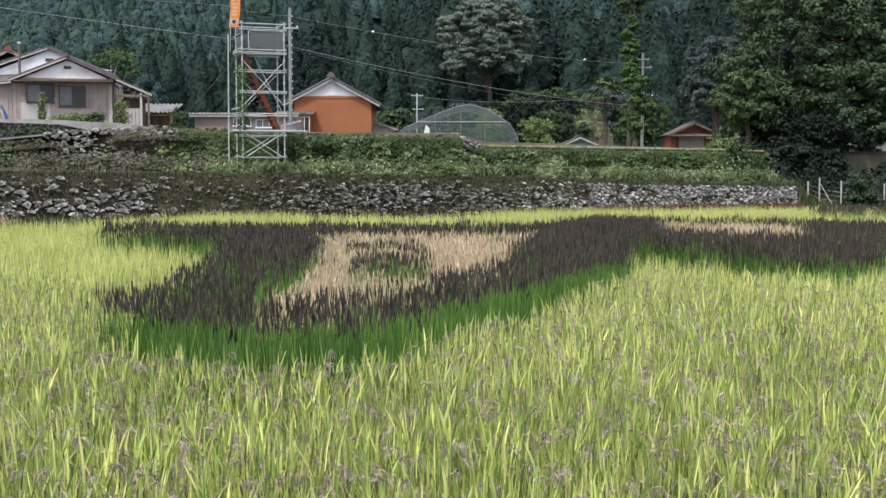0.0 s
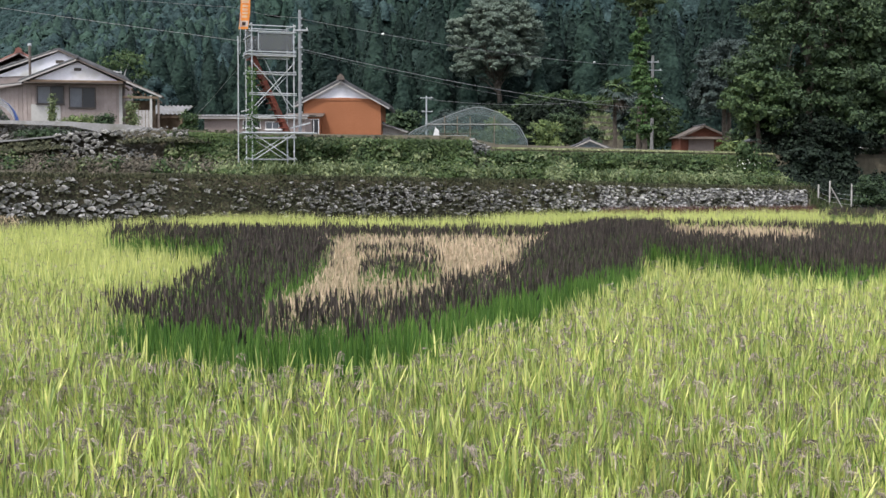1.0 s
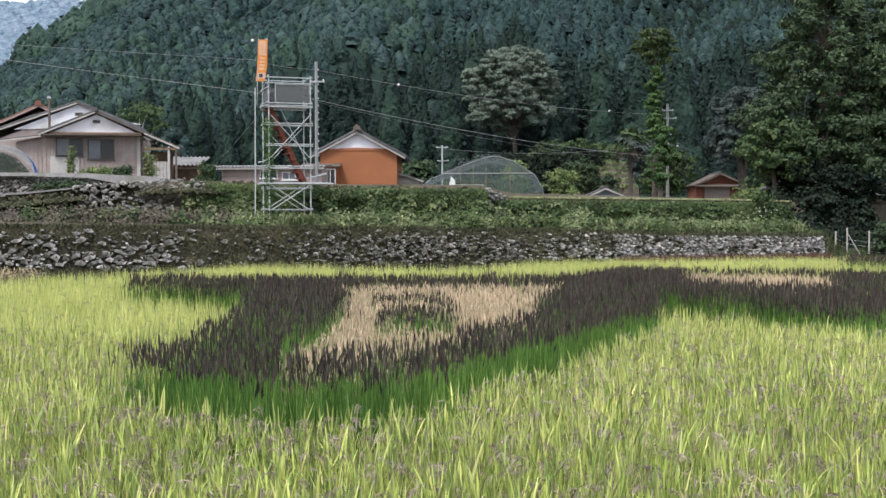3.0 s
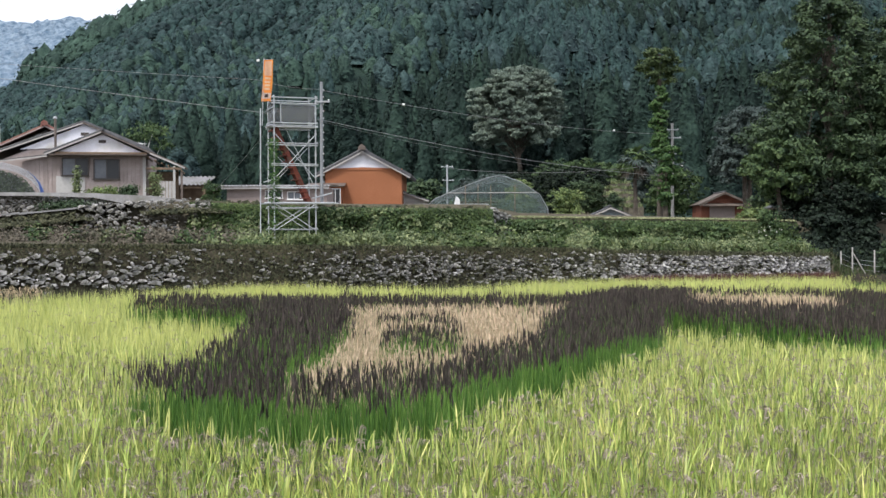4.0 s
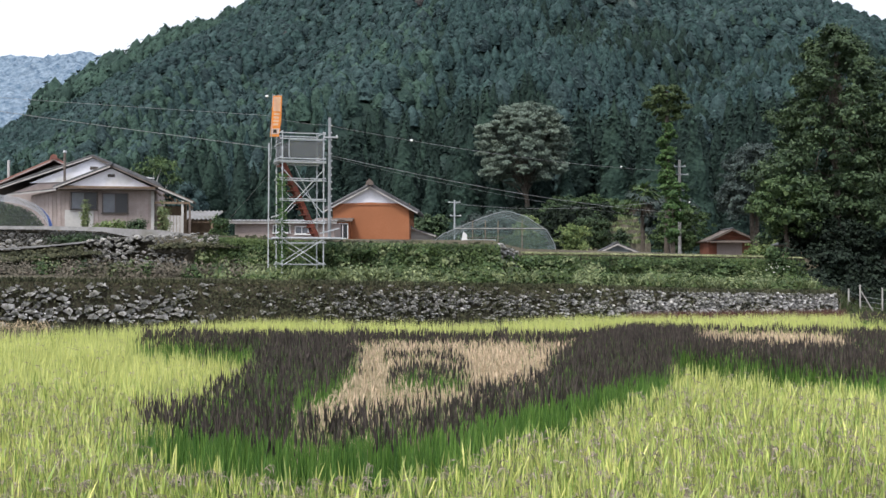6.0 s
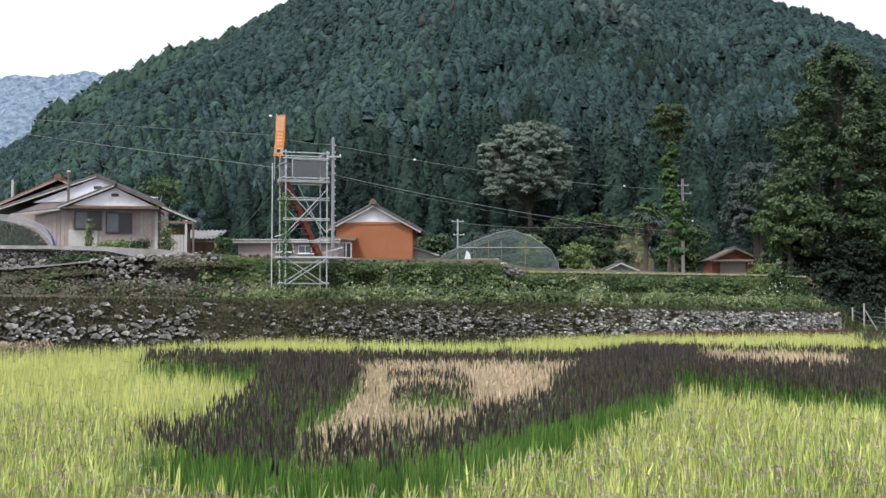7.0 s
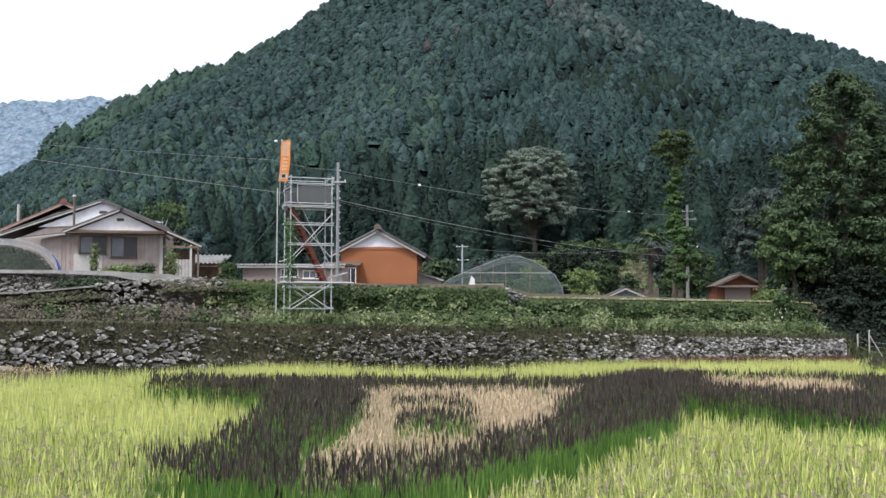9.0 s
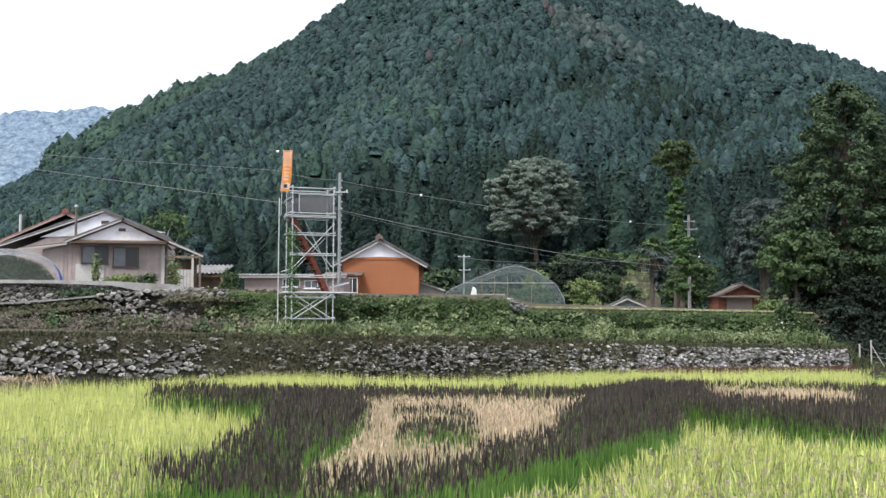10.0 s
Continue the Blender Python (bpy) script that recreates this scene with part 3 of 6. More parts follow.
EDGE_X = (-24, -15.5, -11.6, -9.7, -8.7, -5.9, -4.7, -2.2, 0.7, 2.2, 4.8, 9.5, 16, 24)
EDGE_Y = (37.0, 39.8, 42.0, 46.6, 49.3, 48.7, 45.6, 45.6, 46.6, 51.2, 53.6, 55.0, 56.4, 50)
rows_x, rows_y = np.meshgrid(np.arange(-24, 24, 0.30), np.arange(3.6, 62, 0.19))
hx = (rows_x + (0.47 * rows_y) % 0.30 + rng.normal(0, 0.05, rows_x.shape)).ravel()
hy = (rows_y + rng.normal(0, 0.035, rows_y.shape)).ravel()
edge = np.interp(hx, EDGE_X, EDGE_Y)
seen_well = np.abs(hx) < 0.40 * hy + 1.6
far = hy > 20
special = inside(hx, hy, DARK)
keep = (hy < edge) & (seen_well | (rng.uniform(size=len(hx)) < 0.45)) & (~far | special | (rng.uniform(size=len(hx)) < np.where(hy > 30, 0.8, 0.66)))
hx, hy, seen_well = hx[keep], hy[keep], seen_well[keep]
lod = np.where(~seen_well, 3, np.where(hy < 11, 0, np.where(hy < 20, 1, 2)))
wob = np.array([noise.noise(Vector((x * 0.9, y * 0.9, 3.0))) for x, y in zip(hx, hy)]) * 0.12
wx, wy = hx + wob, hy + wob
dark = inside(wx, wy, DARK)
tan = inside(wx, wy, TAN) | inside(wx, wy, TAN_FAR) | inside(wx, wy, TAN_WEST)
patch = inside(wx, wy, PATCH_BACK) | inside(wx, wy, PATCH_FRONT)
gap = inside(wx, wy, GREEN_GAP) & (rng.uniform(size=len(hx)) < 0.68)
strip = inside(wx, wy, STRIP) & (rng.uniform(size=len(hx)) < 0.45)
kind = np.zeros(len(hx), int)                       # 0 yellow, 1 dark, 2 tan
kind[dark | strip] = 1
kind[tan] = 2
kind[patch] = 3                                     # 3: dark rice with few ears
kind[gap] = 0
kind[(kind == 2) & (rng.uniform(size=len(hx)) < 0.008)] = 1
hill = np.c_[hx, hy, np.zeros(len(hx))]

yellow, black, straw = Pile(), Pile(), Pile()
for level in range(4):
    s = (lod == level) & (kind == 0)
    if s.any():
        p = hill[s]
        swell = np.array([noise.noise(Vector((x * 0.35, y * 0.35, 9.0))) for x, y, _ in p])
        top = 0.79 + 0.06 * swell + rng.normal(0, 0.045, len(p)) + np.interp(p[:, 1], (35, 41), (0.0, 0.17))
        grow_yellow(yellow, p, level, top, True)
        few = rng.uniform(size=len(p)) < np.interp(p[:, 1], (10, 24), (0.97, 0.15))
        grow_ears(yellow, p[few], level, top[few] - 0.01)
    s = (lod == level) & (kind == 1)
    if s.any():
        thick = (hy >= 27.5) | (hx > 4.2)
        grow_dark(black, hill[s & ~thick], level, 1.2)
        grow_dark(black, hill[s & thick], level, 1.7)
    s = (lod == level) & (kind == 3)
    if s.any():
        grow_dark(black, hill[s], level, 0.8, 0.76)
    s = (lod == level) & (kind == 2)
    if s.any():
        grow_tan(straw, hill[s], level)
tagged(yellow.out("rice_plants", [M["leaf_yellow"], M["panicle_mauve"], M["leaf_far_bright"], M["leaf_fresh"]]), "yellow-green ripening rice with nodding mauve ears", "rice", kind="stuff")
tagged(black.out("black_rice_plants", [M["leaf_green"], M["panicle_black"]]), "tall black-eared rice with fresh green stems", "rice", kind="stuff")
tagged(straw.out("pale_rice_plants", [M["leaf_tan"], M["panicle_tan"], M["leaf_green"]]), "cream and straw coloured ripe rice", "rice", kind="stuff")

red = Pile()
p = np.c_[rng.uniform(6.5, 17, 1500), rng.uniform(49, 58, 1500), np.zeros(1500)]
line = np.array([wall_line(x) for x in p[:, 0]])
p[:, 1] = line - rng.uniform(0.1, 0.9, len(p))
grow_yellow(red, p, 2, np.full(len(p), 1.02))
tagged(red.out("red_leaf_rice_plants", [M["leaf_red"]]), "dull red leafed rice along the foot of the stone wall", "rice", kind="stuff")

weeds = Pile()
p = np.c_[rng.uniform(-26, 22, 4000), np.zeros((4000, 2))]
p[:, 1] = [wall_line(x) for x in p[:, 0]] - np.abs(rng.normal(0.2, 2.2, len(p)))
p = p[p[:, 1] > np.interp(p[:, 0], EDGE_X, EDGE_Y) - 0.3]
grow_yellow(weeds, p, 3, rng.uniform(0.45, 0.9, len(p)))
tagged(weeds.out("margin_weeds", [M["moss"]]), "dark weeds and grass between the paddy and the stone wall", "weeds", kind="stuff")

# ---------------------------------------------------------------- dry stone walls
def rubble(length, z0, top, width, height, seed):
    """Outlines of irregular stones packed into a wall face, large ones first, as (centre, corners) in s and z."""
    r = random.Random(seed)
    rise = max(top(length * k / 20) for k in range(21)) - z0
    cell, out = {}, []
    for factor, tries in ((1.6, 0.6), (1.25, 3.0), (0.95, 6.0), (0.7, 12.0), (0.45, 24.0)):
        n = int(tries * length * rise / (width(length / 2) * height(length / 2)) * 0.35)
        for _ in range(n):
            s, z = r.uniform(0, length), z0 + r.uniform(0, rise)
            w, h = width(s) * factor * r.uniform(0.8, 1.2) / 2, height(s) * factor * r.uniform(0.7, 1.25) / 2
            if z > top(s) - h * 0.4:
                continue
            i, j = int(s / 0.6), int(z / 0.6)
            near = [q for di in (-1, 0, 1) for dj in (-1, 0, 1) for q in cell.get((i + di, j + dj), ())]
            if any(((s - a) / (w + c)) ** 2 + ((z - b) / (h + d)) ** 2 < 0.74 for a, b, c, d in near):
                continue
            cell.setdefault((i, j), []).append((s, z, w, h))
            k = r.choice((4, 5, 5, 6))
            turn, tip = r.uniform(0, 6.28), r.uniform(-0.35, 0.35)
            poly = []
            for m in range(k):
                a = turn + (m + r.uniform(-0.32, 0.32)) * math.tau / k
                q = r.uniform(0.88, 1.3)
                u, v = w * q * math.cos(a), h * q * math.sin(a)
                poly.append((s + u * math.cos(tip) - v * math.sin(tip), z + u * math.sin(tip) + v * math.cos(tip)))
            out.append(((s, z), poly))
    return out


def stone_corners(centre, poly, depth, r, gap=0.018):
    """A stone with a rounded, uneven front: corners (s, out, z) and triangles."""
    cs, cz = np.mean([x for x, _ in poly]), np.mean([z for _, z in poly])
    k = r.uniform(0.9, 1.0)
    fit = [(cs + (x - cs) * k, cz + (z - cz) * k) for x, z in poly]
    n = len(fit)
    tilt_s, tilt_z = r.uniform(-0.4, 0.4), r.uniform(-0.6, 0.15)
    v = [(x, -0.16, z) for x, z in fit]
    v += [(x, depth * 0.55, z) for x, z in fit]
    for x, z in fit:
        q = r.uniform(0.72, 0.97)
        fx, fz = cs + (x - cs) * q, cz + (z - cz) * q
        v.append((fx, depth * r.uniform(0.85, 1.15) + tilt_s * (fx - cs) + tilt_z * (fz - cz), fz))
    v.append((cs, depth * r.uniform(0.95, 1.25), cz))
    t = []
    for k in range(n):
        j = (k + 1) % n
        t += [(k, j, n + j), (k, n + j, n + k), (n + k, n + j, 2 * n + j), (n + k, 2 * n + j, 2 * n + k), (2 * n + k, 2 * n + j, 3 * n)]
    return v, t


def stone_wall(name, label, x0, x1, line, z0, top, width, height, seed, single, bare=None, lean=0.1):
    """Stones along the line y = line(x); those for which single() holds become objects of their own."""
    wall = thing(name, label, "stone wall", kind="structure")
    r = random.Random(seed)
    xs_ = np.linspace(x0, x1, 60)
    ys_ = np.array([line(x) for x in xs_])
    arc = np.r_[0, np.cumsum(np.hypot(np.diff(xs_), np.diff(ys_)))]
    rest = Pile()
    count = 0

    def to_world(s, out, z):
        x = np.interp(s, arc, xs_)
        y = np.interp(s, arc, ys_)
        i = min(len(xs_) - 2, max(0, int(np.searchsorted(arc, s)) - 1))
        dx, dy = xs_[i + 1] - xs_[i], ys_[i + 1] - ys_[i]
        m = math.hypot(dx, dy)
        return (x + out * dy / m, y - out * dx / m + lean * (z - z0) * 0.5, z)

    at = lambda s: float(np.interp(s, arc, xs_))
    for c, poly in rubble(arc[-1], z0, lambda s: top(at(s)), lambda s: width(at(s)), lambda s: height(at(s)), seed):
        if bare and bare(at(c[0]), c[1]) < r.random():
            continue
        v, t = stone_corners(c, poly, r.uniform(0.03, 0.11), r)
        v = [to_world(*p) for p in v]
        if single(at(c[0]), c[1]) and count < 300:
            count += 1
            me = bpy.data.meshes.new("stone")
            o = Vector(np.mean(v, axis=0))
            me.from_pydata([Vector(p) - o for p in v], [], t)
            me.materials.append(M["stone"])
            ob = new("stone", me)
            ob.location = o
            ob.parent = wall
        else:
            rest.add(v, t)
    if rest.n:
        tagged(rest.out("stones", [M["stone_joined"]], wall), kind="stuff")
    return wall


def mossy(x, z):
    """How likely a stone shows bare, along the field wall."""
    top = shelf_z(x) + 0.05
    cover = interp(x, (-24, -19, -17.5, -11.5, -10, -7.5, -5, -1, 1, 3.5, 5, 7, 16), (0.2, 0.4, 0.66, 0.64, 0.14, 0.18, 0.5, 0.72, 0.5, 0.58, 0.42, 0.9, 1.0))
    high = interp((top - z), (0.0, 0.25, 0.5), (interp(x, (5, 7), (0.12, 1.0)), interp(x, (5, 7), (0.5, 1.0)), 1.0))
    blot = 0.5 + 0.9 * noise.noise(Vector((x * 0.8, z * 1.6, 4.0)))
    foot = interp(z, (0.6, 0.95), (0.12, 1.0)) if x < 6 else 1.0
    return cover * high * foot * min(1.2, 0.55 + blot)


stone_wall("wall_field", "dry stone wall of grey weathered rubble with mossy patches", -24, 16.8, lambda x: wall_line(x) + 0.02, 0.25, lambda x: shelf_z(x) + 0.02,
           lambda x: interp(x, (-24, -12, -8, 17), (0.36, 0.28, 0.16, 0.18)), lambda x: interp(x, (-24, -12, -8, 17), (0.17, 0.145, 0.095, 0.105)), 11,
           lambda x, z: z > 0.75 and -18.5 < x < 3, mossy)
stone_wall("wall_upper", "low rubble wall below the concrete kerb of a house yard", -27, -17.6, lambda x: KERB_Y + 0.02, 3.75, lambda x: yard_z(x) - 0.02,
           lambda x: 0.24, lambda x: 0.15, 12, lambda x, z: True)
stone_wall("wall_bank", "rough rubble bank half hidden by shrubs", -17.4, -11.6, lambda x: bank_line(x) - 0.30, 2.6, lambda x: bank_z(x) + 0.1,
           lambda x: 0.21, lambda x: 0.125, 13, lambda x, z: True, lambda x, z: 0.35 + 0.5 * (noise.noise(Vector((x * 1.3, z * 2.0, 8.0))) > -0.05))
stone_wall("wall_corner", "tumbled rubble corner where two banks meet", 0.9, 1.8, lambda x: bank_line(x) - 0.02, 2.6, lambda x: bank_z(x) + 0.02,
           lambda x: 0.2, lambda x: 0.12, 14, lambda x, z: True, lambda x, z: 0.7)

# concrete kerb of the house yard
kerb = thing("kerb", "stained concrete kerb along the edge of a house yard", "kerb", kind="structure")
knots = [(-30, 4.95, 0.17), (-24, 4.93, 0.17), (-21.2, 4.91, 0.17), (-18.4, 4.86, 0.22), (-17, 4.77, 0.40), (-15.6, 4.72, 0.44), (-14.2, 4.53, 0.36), (-12.8, 4.35, 0.3), (-12.0, 4.32, 0.3)]
for (xa, za, ha), (xb, zb, hb) in zip(knots, knots[1:]):
    bm = bmesh.new()
    v = [bm.verts.new(c) for c in ((xa, 59.92, za - ha), (xb, 59.92, zb - hb), (xb, 60.3, zb - hb), (xa, 60.3, za - ha), (xa, 59.95, za), (xb, 59.95, zb), (xb, 60.3, zb), (xa, 60.3, za))]
    for f in ((0, 1, 2, 3), (4, 7, 6, 5), (0, 4, 5, 1), (1, 5, 6, 2), (2, 6, 7, 3), (3, 7, 4, 0)):
        bm.faces.new([v[i] for i in f])
    part("kerb_length", bm, M["concrete"], kerb)

# narrow concrete edge along the lower bank
edge_path = thing("path_edge", "narrow pale concrete edge along the grassy bank", "path edge", kind="structure")
knots = [-28, -25, -22, -19, -16.9, -15.6, -14.6]
for xa, xb in zip(knots, knots[1:]):
    part("edge_length", slab(bmesh.new(), [(xa, bank_line(xa) - 0.1, bank_z(xa) + 0.05), (xb, bank_line(xb) - 0.1, bank_z(xb) + 0.05), (xb, bank_line(xb) + 0.5, bank_z(xb) + 0.07), (xa, bank_line(xa) + 0.5, bank_z(xa) + 0.07)], 0.07), M["concrete"], edge_path)

# ---------------------------------------------------------------- plants on the banks
def scatter_on(n, x0, x1, line, z_low, z_high, out=(0.0, 0.3), lean=0.2, mask=None):
    x = rng.uniform(x0, x1, n)
    f = rng.uniform(0, 1, n)
    lo, hi = np.array([z_low(v) for v in x]), np.array([z_high(v) for v in x])
    z = lo + (hi - lo) * f
    y = np.array([line(v) for v in x]) - rng.uniform(*out, n) + lean * f
    if mask is not None:
        k = np.array([mask(a, b) for a, b in zip(x, z)]) > rng.uniform(size=n)
        x, y, z = x[k], y[k], z[k]
    return np.c_[x, y, z]


def mounds(pile, spots, radius, height, leaf, per, slot=0, up=0.6):
    """Bushy mounds of leaves at the spots."""
    for (x, y, z), rad, h in zip(spots, radius, height):
        n = int(per * rad * (rad + h))
        d = unit(n)
        d[:, 2] = np.abs(d[:, 2])
        lump = 1 + 0.35 * np.sin(d[:, 0] * 5 + x * 3) * np.cos(d[:, 1] * 5 + y)
        c = np.array([x, y, z]) + d * np.array([rad, rad * 0.8, h]) * (rng.uniform(0.55, 1.05, n) * lump)[:, None]
        pile.many(leaf_quads(c, d + [0, -0.2, up], np.full(n, leaf), 1.7, 0.6), LEAF, slot)


vines = Pile()
FRONT = np.array([0, -1.0, 0.45])
lump = lambda x, z: 0.55 + 0.9 * noise.noise(Vector((x * 0.9, z * 1.4, 7.0)))
for x0, x1, n, rise in ((-12.6, 0.9, 34000, -0.08), (1.6, 17.5, 27000, -0.10)):
    c = scatter_on(n, x0, x1, bank_line, lambda x: shelf_z(x) + 0.1, lambda x: bank_z(x) + rise, (-0.1, 0.55), 0.4, lambda x, z: 0.25 + 0.95 * lump(x, z))
    c[:, 1] -= 0.25 * np.array([max(0, lump(x, z)) for x, _, z in c])
    tone = np.array([noise.noise(Vector((x * 0.55, z * 0.9, 12.0))) for x, _, z in c]) + rng.normal(0, 0.12, len(c))
    for slot, sel in enumerate((tone < 0.08, (tone >= 0.08) & (tone < 0.36), tone >= 0.36)):
        vines.many(leaf_quads(c[sel], np.tile(FRONT, (sel.sum(), 1)), np.full(sel.sum(), (0.072, 0.085, 0.10)[slot]), 1.5, 0.6), LEAF, slot)
x = rng.uniform(-12.6, 17, 150)
spots = np.c_[x, [bank_line(v) for v in x] - rng.uniform(0.1, 0.5, 150), [shelf_z(v) for v in x] + rng.uniform(0.3, 1.4, 150)]
spots = spots[spots[:, 2] < [bank_z(v) - 0.3 for v in spots[:, 0]]]
for slot in range(3):
    q = spots[slot::3]
    mounds(vines, q, rng.uniform(0.2, 0.5, len(q)), rng.uniform(0.2, 0.42, len(q)), 0.11, 260, slot)
tagged(vines.out("bank_vines", [M["vine"], M["crown_mid"], M["fern"]]), "dense creepers and kudzu leaves over the upper bank", "vines", kind="stuff")

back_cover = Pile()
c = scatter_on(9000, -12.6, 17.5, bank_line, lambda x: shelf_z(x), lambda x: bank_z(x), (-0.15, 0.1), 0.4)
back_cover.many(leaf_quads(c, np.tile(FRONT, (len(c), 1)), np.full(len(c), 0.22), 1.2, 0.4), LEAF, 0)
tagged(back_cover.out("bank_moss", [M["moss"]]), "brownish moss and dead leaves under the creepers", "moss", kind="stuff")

ferns = Pile()
x = rng.uniform(-9.5, 16.5, 330)
f = rng.uniform(0.08, 0.75, 330)
y = np.array([wall_line(v) + 0.4 for v in x]) * (1 - f) + np.array([bank_line(v) for v in x]) * f
z = np.array([shelf_z(v) for v in x]) - np.where((x > -9.3) & (x < -5.6) & (y < 53.2), 0.35, 0.0)
spots = np.c_[x, y, z]
mounds(ferns, spots[:190], rng.uniform(0.35, 0.75, 190), rng.uniform(0.35, 0.85, 190), 0.10, 210)
mounds(ferns, spots[190:], rng.uniform(0.35, 0.75, 140), rng.uniform(0.35, 0.95, 140), 0.12, 210, 1)
x = np.repeat(rng.uniform(-9.5, 16.5, 260), 16)
f = np.repeat(rng.uniform(0.05, 0.9, 260), 16)
c = np.c_[x, np.array([wall_line(v) + 0.4 for v in x]) * (1 - f) + np.array([bank_line(v) for v in x]) * f, [shelf_z(v) + 0.25 for v in x]]
c[:, :2] += rng.normal(0, 0.08, (len(x), 2))
ferns.many(blades(c, rng.uniform(0.3, 0.65, len(x)), rng.uniform(0, 6.283, len(x)), np.abs(rng.normal(0.45, 0.2, len(x))), np.abs(rng.normal(0.3, 0.2, len(x))), np.full(len(x), 0.045), 3), B3, 0)
tagged(ferns.out("shelf_ferns", [M["fern"], M["vine"]]), "pale green ferns and herbs on the terrace shelf", "ferns", kind="stuff")

dry = Pile()
x = rng.uniform(-25, -9.3, 190)
y = np.array([bank_line(v) for v in x]) - rng.uniform(0.4, 3.0, 190)
z = np.array([shelf_z(v) for v in x]) + 0.1
keep = (x < -16.9) | (x > -14.3) | (y < 53.2)
spots = np.c_[x, np.where(keep, y, y - 1.6), z]
for slot, (k, q) in enumerate(((0, 140), (140, 165), (165, 182), (182, 190))):
    mounds(dry, spots[k:q], rng.uniform(0.35, 0.8, q - k), rng.uniform(0.3, 0.9, q - k), (0.075, 0.08, 0.11, 0.12)[slot], 230, slot)
tagged(dry.out("dry_shrubs", [M["shrub_brown"], M["moss"], M["crown_mid"], M["fern"]]), "low brown and grey-green shrubs on the terrace", "shrubs", kind="stuff")

left_green = Pile()
x = rng.uniform(-27, -11, 150)
y = np.array([bank_line(v) for v in x]) - rng.uniform(0.1, 0.6, 150)
z = np.array([bank_z(v) for v in x]) - 0.55
clear = (x < -17.0) | (x > -14.2)
mounds(left_green, np.c_[x, y, z][clear], rng.uniform(0.3, 0.7, 150), rng.uniform(0.12, 0.26, 150), 0.08, 220)
c = scatter_on(5000, -28, -17.5, bank_line, lambda x: shelf_z(x) + 0.3, lambda x: bank_z(x) - 0.1, (0.2, 0.6), 0.4)
left_green.many(leaf_quads(c, np.tile(FRONT, (len(c), 1)), np.full(len(c), 0.11), 1.5, 0.6), LEAF, 0)
tagged(left_green.out("bank_grass", [M["moss"]]), "olive grass and moss on the upper bank", "grass", kind="stuff")

moss = Pile()
c = scatter_on(22000, -27, 16.5, wall_line, lambda x: 0.5, lambda x: shelf_z(x) + 0.08, (-0.05, 0.12), 0.1,
               lambda x, z: (1 - mossy(x, z)) * 1.2 + (1.0 if shelf_z(x) - z < interp(x, (-12, -9, 5, 7), (0.42, 0.35, 0.22, 0.05)) else 0))
moss.many(leaf_quads(c, np.tile([0, -1.0, 0.2], (len(c), 1)), np.full(len(c), 0.06), 1.7, 0.5), LEAF, 0)
x = rng.uniform(-27, 17, 16000)
c = np.c_[x, [wall_line(v) for v in x] + rng.uniform(0.0, 0.7, len(x)), [shelf_z(v) for v in x]]
v = blades(c, rng.uniform(0.08, 0.28, len(x)), rng.uniform(0, 6.283, len(x)), np.abs(rng.normal(0.2, 0.2, len(x))), np.abs(rng.normal(0.1, 0.2, len(x))), np.full(len(x), 0.03), 2)
moss.many(v, B2, 0)
tagged(moss.out("wall_moss", [M["moss"]]), "dark moss and tufted grass over the field wall", "moss", kind="stuff")

lawn = Pile()
x = rng.uniform(1.7, 17.5, 12000)
c = np.c_[x, [bank_line(v) for v in x] + rng.uniform(0.15, 1.3, len(x)), [bank_z(v) for v in x]]
lawn.many(blades(c, rng.uniform(0.05, 0.12, len(x)), rng.uniform(0, 6.283, len(x)), np.abs(rng.normal(0.2, 0.2, len(x))), np.abs(rng.normal(0.1, 0.2, len(x))), np.full(len(x), 0.035), 2), B2, 0)
tagged(lawn.out("edge_grass", [M["grass"]]), "pale cut grass along the terrace edge", "grass", kind="stuff")

# undergrowth with the conifers' shade painted into its leaves
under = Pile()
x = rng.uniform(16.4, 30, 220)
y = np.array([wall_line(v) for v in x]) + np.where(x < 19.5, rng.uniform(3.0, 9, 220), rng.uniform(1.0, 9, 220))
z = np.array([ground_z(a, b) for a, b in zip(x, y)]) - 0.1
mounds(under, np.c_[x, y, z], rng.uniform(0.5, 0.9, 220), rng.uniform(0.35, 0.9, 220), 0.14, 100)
tagged(under.out("shade_undergrowth", [M["evergreen"]]), "undergrowth below the conifers, their shade painted into its leaves", "undergrowth", kind="stuff")

slope_grass = Pile()
x = rng.uniform(16.3, 23.5, 5200)
c = np.c_[x, [wall_line(v) for v in x] + rng.uniform(0.0, 5.5, len(x)), np.zeros(len(x))]
c[:, 2] = [ground_z(a, b) - 0.03 for a, b, _ in c]
v = blades(c, rng.uniform(0.15, 0.45, len(x)), rng.uniform(0, 6.283, len(x)), np.abs(rng.normal(0.25, 0.2, len(x))), np.abs(rng.normal(0.15, 0.2, len(x))), np.full(len(x), 0.05), 2)
for slot in range(2):
    slope_grass.many(v[slot::2], B2, slot)
tagged(slope_grass.out("slope_grass", [M["vine"], M["moss"]]), "dark rough grass on the slope at the wall's end", "grass", kind="stuff")

